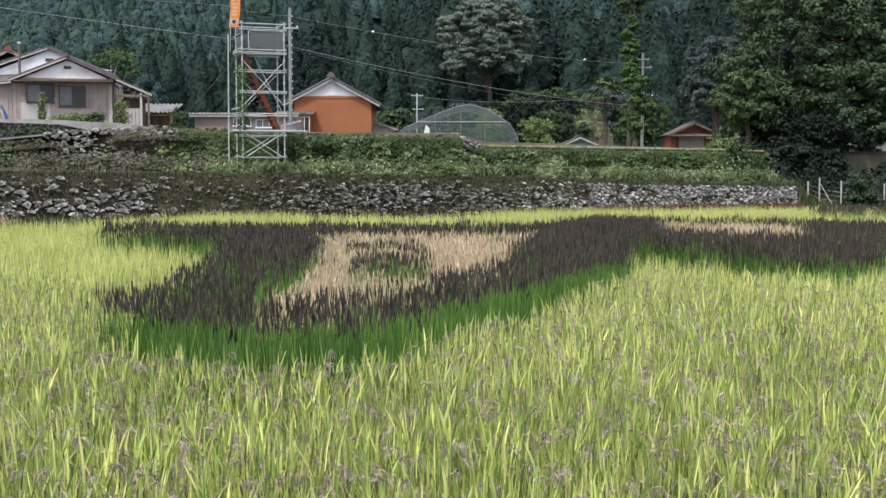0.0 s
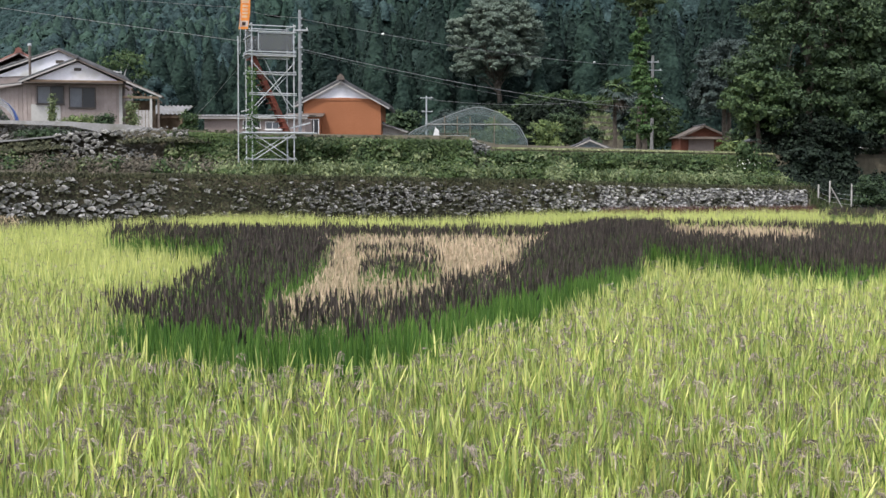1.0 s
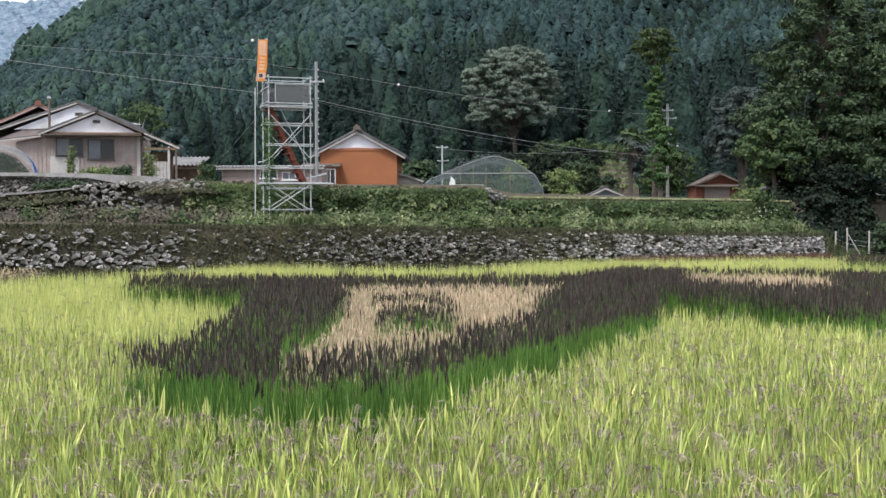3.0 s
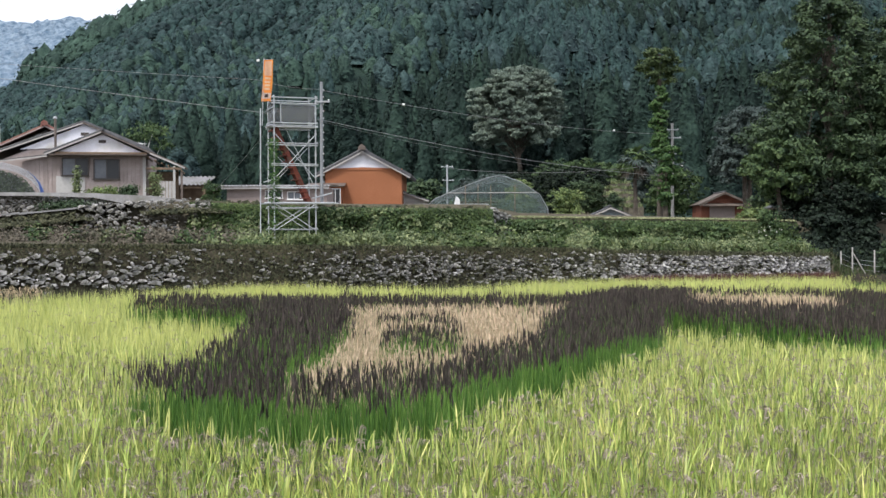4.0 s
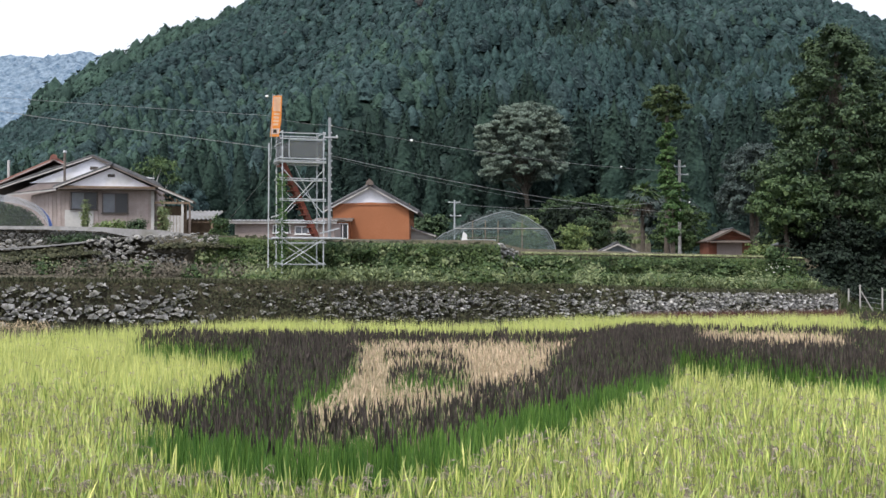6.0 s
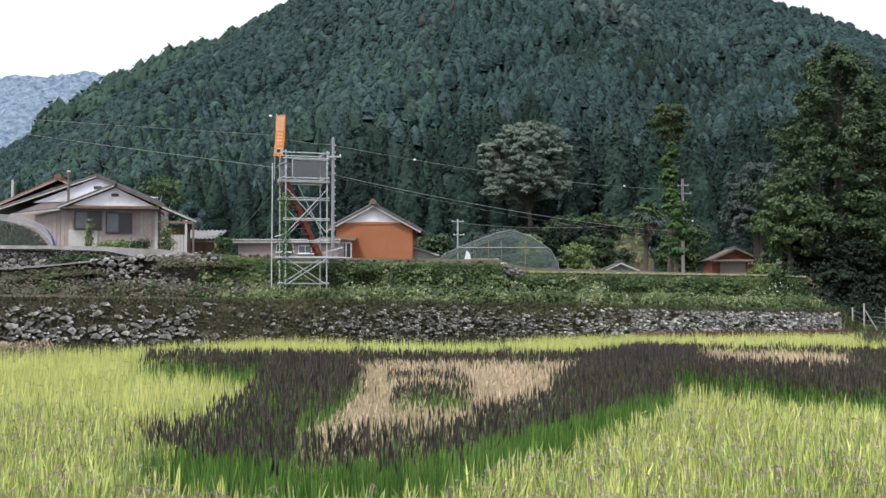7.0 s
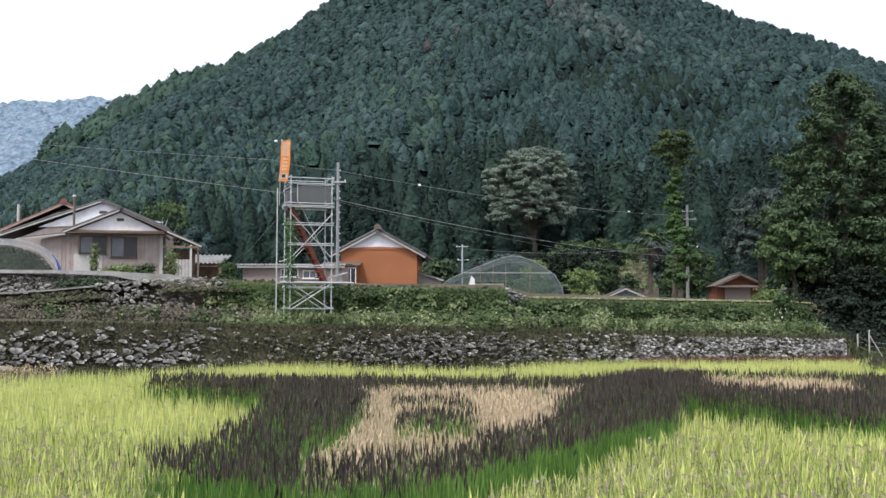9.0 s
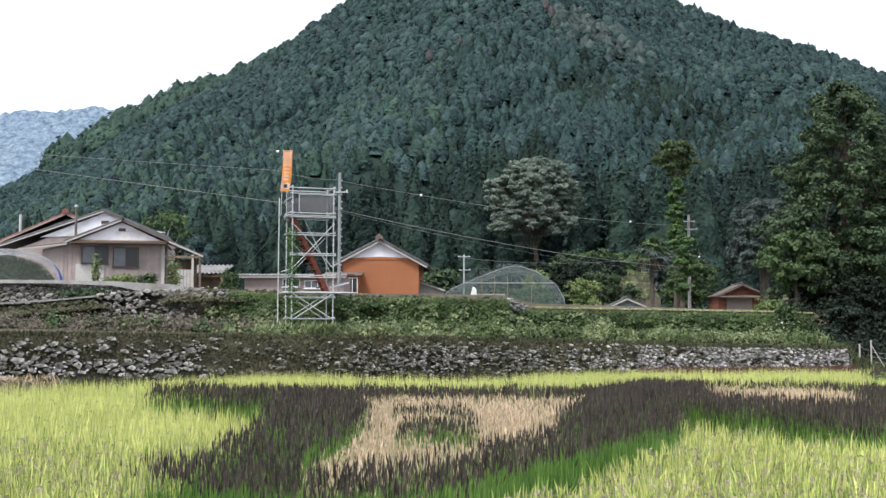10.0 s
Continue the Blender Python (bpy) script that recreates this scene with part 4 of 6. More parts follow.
# ---------------------------------------------------------------- woods on the hill
def body(profile, sides, wobble, r):
    """A closed crown from (radius, height) rings with uneven boughs: corners and triangles."""
    v, t = [], []
    for i, (rad, z) in enumerate(profile):
        phase = r.uniform(0, 6.28)
        for k in range(sides):
            a = (k + 0.5 * (i % 2)) * math.tau / sides + r.uniform(-0.12, 0.12)
            q = rad * (1 + wobble * r.uniform(-1, 1) + 0.10 * math.sin(3 * a + phase))
            v.append((q * math.cos(a), q * math.sin(a), z + wobble * 0.12 * r.uniform(-1, 1)))
    for i in range(len(profile) - 1):
        for k in range(sides):
            a, b = i * sides + k, i * sides + (k + 1) % sides
            t += [(a, b, b + sides), (a, b + sides, a + sides)]
    return np.array(v), np.array(t)


def cedar_template(whorls, sides, tufts, spread, size, r, low=0.08, power=0.75, inner=0.74):
    """A conifer one unit high: a tapering core under shelves of drooping needle sprays."""
    prof = []
    for i in range(whorls):
        f = i / whorls
        prof.append((spread * inner * (1 - f) ** power, low + (0.95 - low) * f))
    prof.append((0.003, 0.965))
    v, t = body(prof, sides, 0.24, r)
    f = 1 - (1 - r.uniform(size=tufts)) ** 0.62
    a = r.uniform(0, math.tau, tufts)
    shelf = ((f * max(4, whorls) + a * 0.64) % 1.0)
    rad = spread * (1 - f) ** power * (1.12 - 0.36 * shelf) * r.uniform(0.82, 1.08, tufts) + size * 0.2
    c = np.c_[rad * np.cos(a), rad * np.sin(a), low + (0.985 - low) * f + 0.012 * r.normal(size=tufts)]
    nn = np.c_[np.cos(a) * 0.75, np.sin(a) * 0.75, np.full(tufts, 0.55) + 0.5 * shelf]
    return leaf_quads(c, nn, np.full(tufts, size), 2.1, 0.2, r), v, t


def round_template(lobes, tufts, size, r, rings=5, spread=0.28):
    """A broadleaf crown one unit high: many small lumpy domes with loose leaf tufts."""
    vs, ts, cs, ns, n = [], [], [], [], 0
    prof = [(0.7, -0.6), (1.0, -0.1), (0.85, 0.45), (0.45, 0.85), (0.02, 1.0)] if rings == 5 else [(0.85, -0.7), (1.0, 0.1), (0.6, 0.72), (0.02, 1.0)]
    for k in range(lobes):
        f = (k + 0.5) / lobes
        a = k * 2.4 + r.uniform(-0.4, 0.4)
        rad = spread * math.sqrt(1 - f * 0.85)
        o = np.array([rad * math.cos(a), rad * math.sin(a), 0.38 + 0.45 * f + r.uniform(-0.06, 0.06)])
        q = r.uniform(0.12, 0.19) * (1.0 if rings == 5 else 1.25)
        v, t = body(prof, 5, 0.3, r)
        vs.append(v * [q * 0.86, q * 0.86, q * 0.7] + o)
        ts.append(t + n)
        n += len(v)
        d = unit(tufts, r)
        d[:, 2] = np.abs(d[:, 2]) - 0.1
        cs.append(d * q * r.uniform(0.85, 1.15, (tufts, 1)) + o)
        ns.append(d + [0, 0, 0.3])
    return leaf_quads(np.concatenate(cs), np.concatenate(ns), np.full(lobes * tufts, size), 1.3, 0.45, r), np.concatenate(vs), np.concatenate(ts)


def plant(pile, templates, pos, height, slot, squash=1.0):
    which = rng.integers(0, len(templates), len(pos))
    for i, (tufts, v, t) in enumerate(templates):
        s = which == i
        n = int(s.sum())
        if not n:
            continue
        a = rng.uniform(0, 6.283, n)
        h = height[s]
        w = h * squash * rng.uniform(0.85, 1.2, n)
        pile.many(set_out(tufts.reshape(-1, 3), a, w, h, pos[s]).reshape(-1, 4, 3), LEAF, slot)
        pile.many(set_out(v, a, w, h, pos[s]), t, slot)


def set_out(v, a, w, h, pos):
    """Copies of one template, turned, scaled and set at their places."""
    ca, sa = np.cos(a)[:, None], np.sin(a)[:, None]
    x = (v[None, :, 0] * ca - v[None, :, 1] * sa) * w[:, None]
    y = (v[None, :, 0] * sa + v[None, :, 1] * ca) * w[:, None]
    return np.stack([x, y, v[None, :, 2] * h[:, None]], -1) + pos[:, None, :]


def hillside(y0, y1, gap, umax=0.46):
    """Jittered planting spots between two distances."""
    spots = []
    y = y0
    while y < y1:
        w = umax * y
        x = -w
        while x < w:
            spots.append((x + rng.normal(0, gap * 0.3), y + rng.normal(0, gap * 0.3)))
            x += gap
        y += gap * 0.9
    return np.array([(x, y, hill_z(x, y) if y > FOOT else ground_z(x, y)) for x, y in spots])


r = np.random.default_rng(3)
front_cedars = [cedar_template(13, 10, 420, 0.21, 0.021, r, 0.04, 0.78, 0.86) for _ in range(6)]
mid_cedars = [cedar_template(7, 8, 130, 0.27, 0.045, r, -0.05, 0.72, 0.78) for _ in range(6)]
far_cedars = [cedar_template(4, 6, 38, 0.46, 0.085, r, -0.1, 0.6, 0.84) for _ in range(10)]
rounds = [round_template(13, 60, 0.034, r) for _ in range(5)]
mid_rounds = [cedar_template(5, 8, 130, 0.46, 0.06, r, -0.1, 0.46, 0.78) for _ in range(6)]
far_rounds = [cedar_template(4, 6, 46, 0.54, 0.10, r, -0.2, 0.36, 0.84) for _ in range(10)]
woods = Pile()


def mixed(p, h, templates, broad, shades, share, squash=0.9):
    """Conifers in three shades that drift across the slope, with a share of broadleaf crowns."""
    drift = np.array([noise.noise(Vector((x * 0.02 - 0.006 * y, y * 0.014, 5.0))) for x, y, _ in p]) * 1.3 + rng.normal(0, 0.14, len(p))
    pick = np.where(drift < -0.12, shades[0], np.where(drift < 0.22, shades[1], shades[2]))
    is_round = rng.uniform(size=len(p)) < share
    for slot in sorted(set(shades)):
        s = (pick == slot) & ~is_round
        plant(woods, templates, p[s], h[s], slot)
    for slot, k in ((shades[1], 0.45), (3, 1.0)):
        s = is_round & (rng.uniform(size=len(p)) < k)
        plant(woods, broad, p[s], h[s] * 0.85, slot, squash)
        is_round = is_round & ~s


# a dark belt of tall cedars along the foot, higher and closer to the east
p = hillside(131, 156, 4.8, 0.415)
h = rng.uniform(7.0, 15.5, len(p)) * np.interp(p[:, 0] / p[:, 1], (-0.35, -0.1, 0.05, 0.3), (0.75, 0.95, 1.1, 1.15))
mixed(p, h, front_cedars, rounds, (0, 0, 0), 0.10)
p = hillside(158, 236, 4.4, 0.41)
p = p[(p[:, 0] < -0.03 * p[:, 1]) | (p[:, 1] > 204)]
h = rng.uniform(3.8, 7.0, len(p)) * np.interp(p[:, 0] / p[:, 1], (-0.3, 0.0, 0.2), (0.8, 0.95, 1.1))
west = p[:, 0] < -0.1 * p[:, 1]
mixed(p[west], h[west], mid_cedars, mid_rounds, (1, 2, 2), 0.5, 1.15)
mixed(p[~west], h[~west], mid_cedars, mid_rounds, (0, 0, 1), 0.3, 1.15)
# full-grown pointed cedars climb the eastern slope behind the belt
p = hillside(157, 206, 5.6, 0.41)
p = p[p[:, 0] > -0.03 * p[:, 1]]
h = rng.uniform(8.5, 14.0, len(p)) * np.interp(p[:, 1], (160, 206), (1.05, 0.7))
mixed(p, h, front_cedars, rounds, (0, 0, 1), 0.06)
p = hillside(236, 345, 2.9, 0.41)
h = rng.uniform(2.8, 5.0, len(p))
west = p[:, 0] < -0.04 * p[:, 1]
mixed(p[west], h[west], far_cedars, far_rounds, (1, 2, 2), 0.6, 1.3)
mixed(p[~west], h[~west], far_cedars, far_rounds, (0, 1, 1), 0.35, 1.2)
# the upper slope: rounder crowns, greyer and half bare on a stony brow, sunlight on the western rim painted as paler
# leaves
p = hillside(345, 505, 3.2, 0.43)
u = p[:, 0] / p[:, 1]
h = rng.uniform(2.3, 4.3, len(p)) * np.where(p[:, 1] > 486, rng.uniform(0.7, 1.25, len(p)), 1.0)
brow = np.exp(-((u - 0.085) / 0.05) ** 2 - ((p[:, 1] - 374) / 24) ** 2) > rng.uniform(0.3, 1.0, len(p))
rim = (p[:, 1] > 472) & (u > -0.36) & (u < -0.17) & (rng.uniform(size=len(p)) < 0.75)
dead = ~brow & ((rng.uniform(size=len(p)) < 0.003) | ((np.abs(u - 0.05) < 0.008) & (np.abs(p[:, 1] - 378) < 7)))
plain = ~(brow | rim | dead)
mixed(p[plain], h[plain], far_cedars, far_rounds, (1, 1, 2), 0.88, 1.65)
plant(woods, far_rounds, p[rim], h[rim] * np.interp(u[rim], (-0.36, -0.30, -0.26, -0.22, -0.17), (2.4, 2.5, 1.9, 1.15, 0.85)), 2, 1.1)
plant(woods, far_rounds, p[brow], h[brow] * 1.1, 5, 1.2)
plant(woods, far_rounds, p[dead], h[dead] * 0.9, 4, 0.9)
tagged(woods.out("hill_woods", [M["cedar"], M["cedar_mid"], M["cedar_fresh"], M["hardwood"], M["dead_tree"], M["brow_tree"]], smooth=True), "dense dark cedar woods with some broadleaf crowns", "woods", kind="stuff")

# the far ridge, its haze painted as pale blue leaf colour
fu = np.linspace(-0.75, 0.25, 260)
far_v, far_t = [], []
for i, u in enumerate(fu):
    e = np.interp(u, (-0.75, -0.5, -0.40, -0.33, -0.25, -0.1, 0.25), (0.155, 0.170, 0.180, 0.184, 0.176, 0.14, 0.05))
    for j, f in enumerate(np.linspace(0, 1, 60)):
        y = 1500 + 500 * f
        far_v.append((u * y, y, 2000 * e * f ** 0.8 + 6 * noise.noise(Vector((u * 30, f * 6, 1.0))) + 7 * noise.noise(Vector((u * 150, f * 24, 2.0))) + 3 * rng.uniform(-1, 1)))
ii = np.arange(260 * 60).reshape(260, 60)
qq = np.stack([ii[:-1, :-1], ii[1:, :-1], ii[1:, 1:], ii[:-1, 1:]], -1).reshape(-1, 4)
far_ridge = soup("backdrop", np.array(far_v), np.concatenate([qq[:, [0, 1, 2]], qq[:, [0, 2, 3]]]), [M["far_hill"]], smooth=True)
tagged(far_ridge, "far wooded ridge, haze painted into its pale blue colour", "hill", kind="structure")

# ---------------------------------------------------------------- single trees and bushes
def limbs(bm, base, top, r0, r1, branches, r):
    """A tapered, slightly bent trunk with limbs towards the given points."""
    base, top = Vector(base), Vector(top)
    pts = [base + (top - base) * f + Vector((r.uniform(-0.12, 0.12), r.uniform(-0.12, 0.12), 0)) * (0 < f < 1) for f in (0, 0.3, 0.6, 1)]
    rad = [r0, r0 * 0.75 + r1 * 0.25, (r0 + r1) / 2, r1]
    for k in range(3):
        tube(bm, pts[k], pts[k + 1], rad[k], rad[k + 1], 9)
    for b in branches:
        s = pts[0] + (pts[3] - pts[0]) * r.uniform(0.35, 0.95)
        b = Vector(b)
        m = (s + b) / 2 + Vector((0, 0, (b - s).length * 0.12))
        tube(bm, s, m, r1 * 0.8, r1 * 0.5, 6)
        tube(bm, m, b, r1 * 0.5, r1 * 0.15, 6)
    return bm


def crown(lobes, leaf, density, seed, clump=0.33, flat=0.75, long=1.5):
    """Leaves in clumps over overlapping lobes (x, y, z, rx, ry, rz)."""
    g = np.random.default_rng(seed)
    pile = Pile()
    for x, y, z, rx, ry, rz in lobes:
        area = (rx * ry + rx * rz + ry * rz) * 4.2
        m = max(6, int(area / (clump * clump * 7)))
        d = unit(m, g)
        d[:, 2] = np.where(d[:, 2] < -0.5, -d[:, 2], d[:, 2])
        cc = np.array([x, y, z]) + d * np.array([rx, ry, rz]) * g.uniform(0.72, 1.06, m)[:, None]
        per = max(8, int(density * clump * clump * 60))
        dd = unit(m * per, g)
        cl = np.repeat(g.uniform(0.7, 1.35, m) * clump, per)[:, None]
        c = np.repeat(cc, per, 0) + dd * cl * np.array([1.25, 1.25, flat]) * g.uniform(0.35, 1.0, m * per)[:, None]
        nn = dd * 0.7 + np.repeat(d, per, 0) * 0.5 + [0, 0, 0.55]
        pile.many(leaf_quads(c, nn, np.full(m * per, leaf), long, 0.55, g), LEAF)
        k = max(30, int(0.2 * m * per * (leaf / max(leaf, 0.25 * min(rx, ry))) ** 2))
        dd = unit(k, g)
        c = np.array([x, y, z]) + dd * np.array([rx, ry, rz]) * g.uniform(0.2, 0.72, (k, 1))
        pile.many(leaf_quads(c, dd + [0, 0, 0.4], np.full(k, max(leaf, 0.25 * min(rx, ry))), 1.3, 0.6, g), LEAF)
    return pile


def tree(name, label, category, base, top, r0, r1, lobes, leaf, density, material, seed, clump=0.33, flat=0.75, bark="bark", branches=True, long=1.5):
    t = thing(name, label, category, base)
    b = Vector(base)
    r = random.Random(seed)
    local = [(x - b.x, y - b.y, z - b.z, rx, ry, rz) for x, y, z, rx, ry, rz in lobes]
    if r0:
        part("trunk", limbs(bmesh.new(), (0, 0, -0.2), Vector(top) - b, r0, r1, [(l[0] * 0.8, l[1] * 0.8, l[2]) for l in local] if branches else [], r), M[bark], t)
    crown(local, leaf, density, seed, clump, flat, long).out("crown", [M[material]], t, True)
    return t


def bush(label, at, rx, ry, h, leaf, density, material, seed, category="bush", clump=0.25):
    x, y = at
    z = ground_z(x, y)
    lobes = [(x, y, z + h * 0.45, rx, ry, h * 0.5)]
    g = random.Random(seed)
    for _ in range(4):
        lobes.append((x + g.uniform(-0.6, 0.6) * rx, y + g.uniform(-0.5, 0.5) * ry, z + h * g.uniform(0.3, 0.75), rx * 0.5, ry * 0.5, h * 0.3))
    for _ in range(4):
        lobes.append((x + g.uniform(-0.6, 0.6) * rx, y - g.uniform(0.0, 0.5) * ry, z + h * g.uniform(0.08, 0.3), rx * 0.55, ry * 0.5, h * 0.22))
    return tree("bush", label, category, (x, y, z), (x, y, z + h * 0.5), 0.05, 0.03, lobes, leaf, density, material, seed, clump)


def cone_lobes(x, y, z0, z1, radius, n, seed, size=0.9, squeeze=1.0, power=0.8):
    g = random.Random(seed)
    out = []
    for i in range(n):
        f = (i + 0.5) / n
        a = i * 2.4 + g.uniform(-0.5, 0.5)
        rad = radius * (1 - f) ** power * g.uniform(0.7, 1.05) + 0.15
        s = size * g.uniform(0.75, 1.25) * (1 - 0.45 * f)
        out.append((x + rad * math.cos(a), y + rad * math.sin(a) * squeeze, z0 + (z1 - z0) * f, s * 1.2, s * 1.2, s * 0.85))
    return out


def dome_lobes(x, y, z, rx, ry, rz, n, size, seed):
    """Lobes spread over a dome, with its underside drawn in."""
    g = random.Random(seed)
    out = []
    for i in range(n):
        f = (i + 0.5) / n
        up = 1 - 1.75 * f
        a = i * 2.4 + g.uniform(-0.3, 0.3)
        w = math.sqrt(max(0.0, 1 - up * up)) * g.uniform(0.85, 1.05)
        s = size * g.uniform(0.75, 1.25)
        out.append((x + rx * w * math.cos(a), y + ry * w * math.sin(a), z + rz * up * g.uniform(0.92, 1.05), s * 1.15, s, s * 0.8))
    return out


# tall dark conifers at the end of the terrace
tree("conifer", "tall dark green conifer with bushy tufted boughs", "tree", (20.9, 73.5, 2.2), (20.9, 73.5, 15.8), 0.26, 0.05,
     cone_lobes(20.8, 73.5, 4.9, 16.8, 4.7, 68, 1, 1.15, 1.0, 0.62) + [(20.9, 73.5, 8.6, 2.4, 2.4, 3.8)], 0.13, 5.2, "crown_dark", 21, 0.42, long=2.2)
tree("conifer", "tall dark green conifer with bushy tufted boughs", "tree", (26.2, 76.0, 2.4), (26.2, 76.0, 15.8), 0.26, 0.05,
     cone_lobes(26.2, 76.0, 5.9, 17.0, 4.6, 68, 2, 1.2) + [(26.2, 76.0, 9.0, 2.6, 2.6, 3.6)], 0.13, 5.0, "crown_dark", 22, 0.42, long=2.2)
tree("conifer", "dark conifer standing close behind the others", "tree", (31.5, 79.0, 2.4), (31.5, 79.0, 14), 0.4, 0.08,
     cone_lobes(31.5, 79.0, 3.4, 15.0, 5.0, 40, 3, 1.3), 0.16, 4.0, "crown_dark", 23, 0.45, long=2.2)
tree("broadleaf_tree", "grey-green broadleaf tree with a rounded crown", "tree", (20.6, 94, 4.1), (20.4, 94, 9.5), 0.22, 0.08,
     [(20.3, 94, 9.6, 2.1, 1.9, 2.2), (19.3, 93.6, 8.2, 1.3, 1.3, 1.5), (21.6, 93.8, 8.3, 1.5, 1.4, 1.6), (20.4, 93.6, 11.3, 1.2, 1.2, 1.1)], 0.14, 12.0, "crown_grey", 24, 0.36)
tree("broadleaf_tree", "dull grey-green tree at the foot of the woods", "tree", (22.9, 104, 5.0), (22.9, 104, 11), 0.22, 0.08,
     dome_lobes(22.9, 104, 9.9, 2.3, 2.0, 3.1, 26, 1.0, 12), 0.14, 9.0, "crown_grey", 25, 0.36)
tree("broadleaf_tree", "fresh green tree with layered boughs above the bank", "tree", (17.6, 71, 3.2), (17.2, 70.6, 6.6), 0.16, 0.06,
     [(17.0, 70.4, 7.3, 1.4, 1.3, 0.8), (15.9, 70.2, 6.5, 0.9, 1.0, 0.7), (18.3, 70.5, 6.9, 1.2, 1.2, 0.8), (17.3, 70.0, 5.8, 1.3, 1.1, 0.8), (18.6, 70.3, 5.2, 1.0, 1.0, 0.9), (16.2, 70.2, 5.2, 0.7, 0.8, 0.6)], 0.11, 15.0, "crown_mid", 26, 0.3)
tree("broadleaf_tree", "broad rounded tree with pale silvery green foliage and pale limbs", "tree", (4.9, 131, 8.4), (4.7, 131, 15), 0.3, 0.1,
     dome_lobes(4.7, 130.0, 15.9, 4.0, 3.0, 4.2, 54, 1.1, 9) + [(1.0, 129.3, 13.6, 0.9, 1.0, 1.5), (1.2, 129.0, 12.6, 0.7, 0.9, 1.0), (2.2, 129.2, 13.4, 0.8, 0.9, 0.9)], 0.125, 15.0, "crown_round", 27, 0.38, 0.6)
tree("garden_tree", "spreading pale green garden tree behind a house roof", "tree", (-25.2, 95, 4.9), (-25.2, 95, 9.4), 0.2, 0.08,
     [(-26.0, 95, 10.4, 1.4, 1.2, 0.8), (-24.4, 95, 10.9, 1.3, 1.2, 0.7), (-25.2, 95, 11.3, 0.9, 0.9, 0.55), (-23.6, 95, 9.9, 0.9, 0.9, 0.6), (-27.2, 95, 9.8, 0.8, 0.8, 0.6)], 0.12, 3.0, "crown_mid", 28, 0.26, bark="grey_board")

def add_ivy(t, lobes, seed):
    """Ivy leaves wrapped round a trunk, as a part of its tree."""
    b = t.matrix_basis.translation
    crown([(x - b.x, y - b.y, z - b.z, rx, ry, rz) for x, y, z, rx, ry, rz in lobes], 0.12, 17.0, seed, 0.2).out("ivy", [M["ivy"]], t, True)["label"] = "bright green ivy leaves"


# a topped trunk wrapped in ivy, and its ivy-clad neighbour
ivy_trunk = tree("ivy_tree", "tall bare trunk wrapped in bright ivy under a tufted crown", "tree", (13.75, 92, 4.2), (13.75, 92, 16.2), 0.24, 0.12,
     [(13.75, 92, 15.8, 1.15, 1.1, 0.95), (12.9, 92, 15.2, 0.85, 0.8, 0.7), (14.7, 92, 15.2, 0.75, 0.7, 0.7), (13.6, 92, 14.4, 0.95, 0.85, 0.7), (13.2, 92, 16.1, 0.5, 0.5, 0.45), (14.5, 92, 14.5, 0.5, 0.5, 0.5)], 0.12, 16.0, "crown_olive", 29, 0.24, branches=False)
add_ivy(ivy_trunk, [(13.7 + 0.16 * math.sin(k * 1.7), 91.9, 13.4 - k * 0.42, 0.46 + 0.018 * k + 0.12 * math.sin(k * 2.3), 0.5, 0.5) for k in range(12)], 33)
tree("ivy_tree", "short trunk smothered in dark ivy beside a pole", "tree", (14.0, 90.6, 4.0), (14.1, 90.6, 8.2), 0.2, 0.1,
     [(14.3, 90.5, 8.6, 0.85, 0.8, 0.7), (14.2, 90.5, 7.6, 0.7, 0.7, 0.7), (14.05, 90.5, 6.6, 0.6, 0.6, 0.7), (13.9, 90.5, 5.8, 0.5, 0.5, 0.6), (13.75, 90.5, 5.2, 0.4, 0.45, 0.5)], 0.13, 17.0, "ivy", 30, 0.26, branches=False)


def palm(base, height):
    t = thing("palm_tree", "fan palm with a shaggy trunk and drooping dead fronds", "palm", base)
    g = random.Random(5)
    bm = bmesh.new()
    for k in range(9):
        z0, z1 = height * k / 9, height * (k + 1) / 9
        tube(bm, (0.03 * math.sin(k), 0, z0), (0.03 * math.sin(k + 1), 0, z1 + 0.03), 0.2 - 0.005 * k, 0.155 - 0.004 * k, 9)
    part("trunk", bm, M["bark"], t)
    for k in range(26):
        a, lift = k * 2.4, 1.15 - 2.0 * k / 26
        bm = bmesh.new()
        d = Vector((math.cos(a), math.sin(a), 0))
        hub = Vector((0, 0, height)) + d * 0.7 * math.cos(lift) + Vector((0, 0, 0.7 * math.sin(lift)))
        tube(bm, (0, 0, height - 0.05), hub, 0.02, 0.015, 5)
        sd = Vector((-d.y, d.x, 0))
        for j in range(11):
            w = (j - 5) / 5 * 1.15
            way = (d * math.cos(w) * math.cos(lift) + sd * math.sin(w) + Vector((0, 0, math.sin(lift) * math.cos(w)))).normalized()
            tip = hub + way * g.uniform(1.0, 1.3) - Vector((0, 0, g.uniform(0.3, 0.7)))
            m = hub + way * 0.42 + Vector((0, 0, 0.02))
            q = way.cross(Vector((0, 0, 1))).normalized() * 0.12
            a0, b0, c0, d0 = (bm.verts.new(p) for p in (hub, m + q, tip, m - q))
            bm.faces.new((a0, b0, c0, d0))
        part("frond", bm, (M["crown_mid"] if k % 3 else M["crown_grey"]) if k < 22 else M["bark"], t, "" if k < 22 else "dry brown frond")
    return t


palm((13.0, 100, 4.6), 4.3)

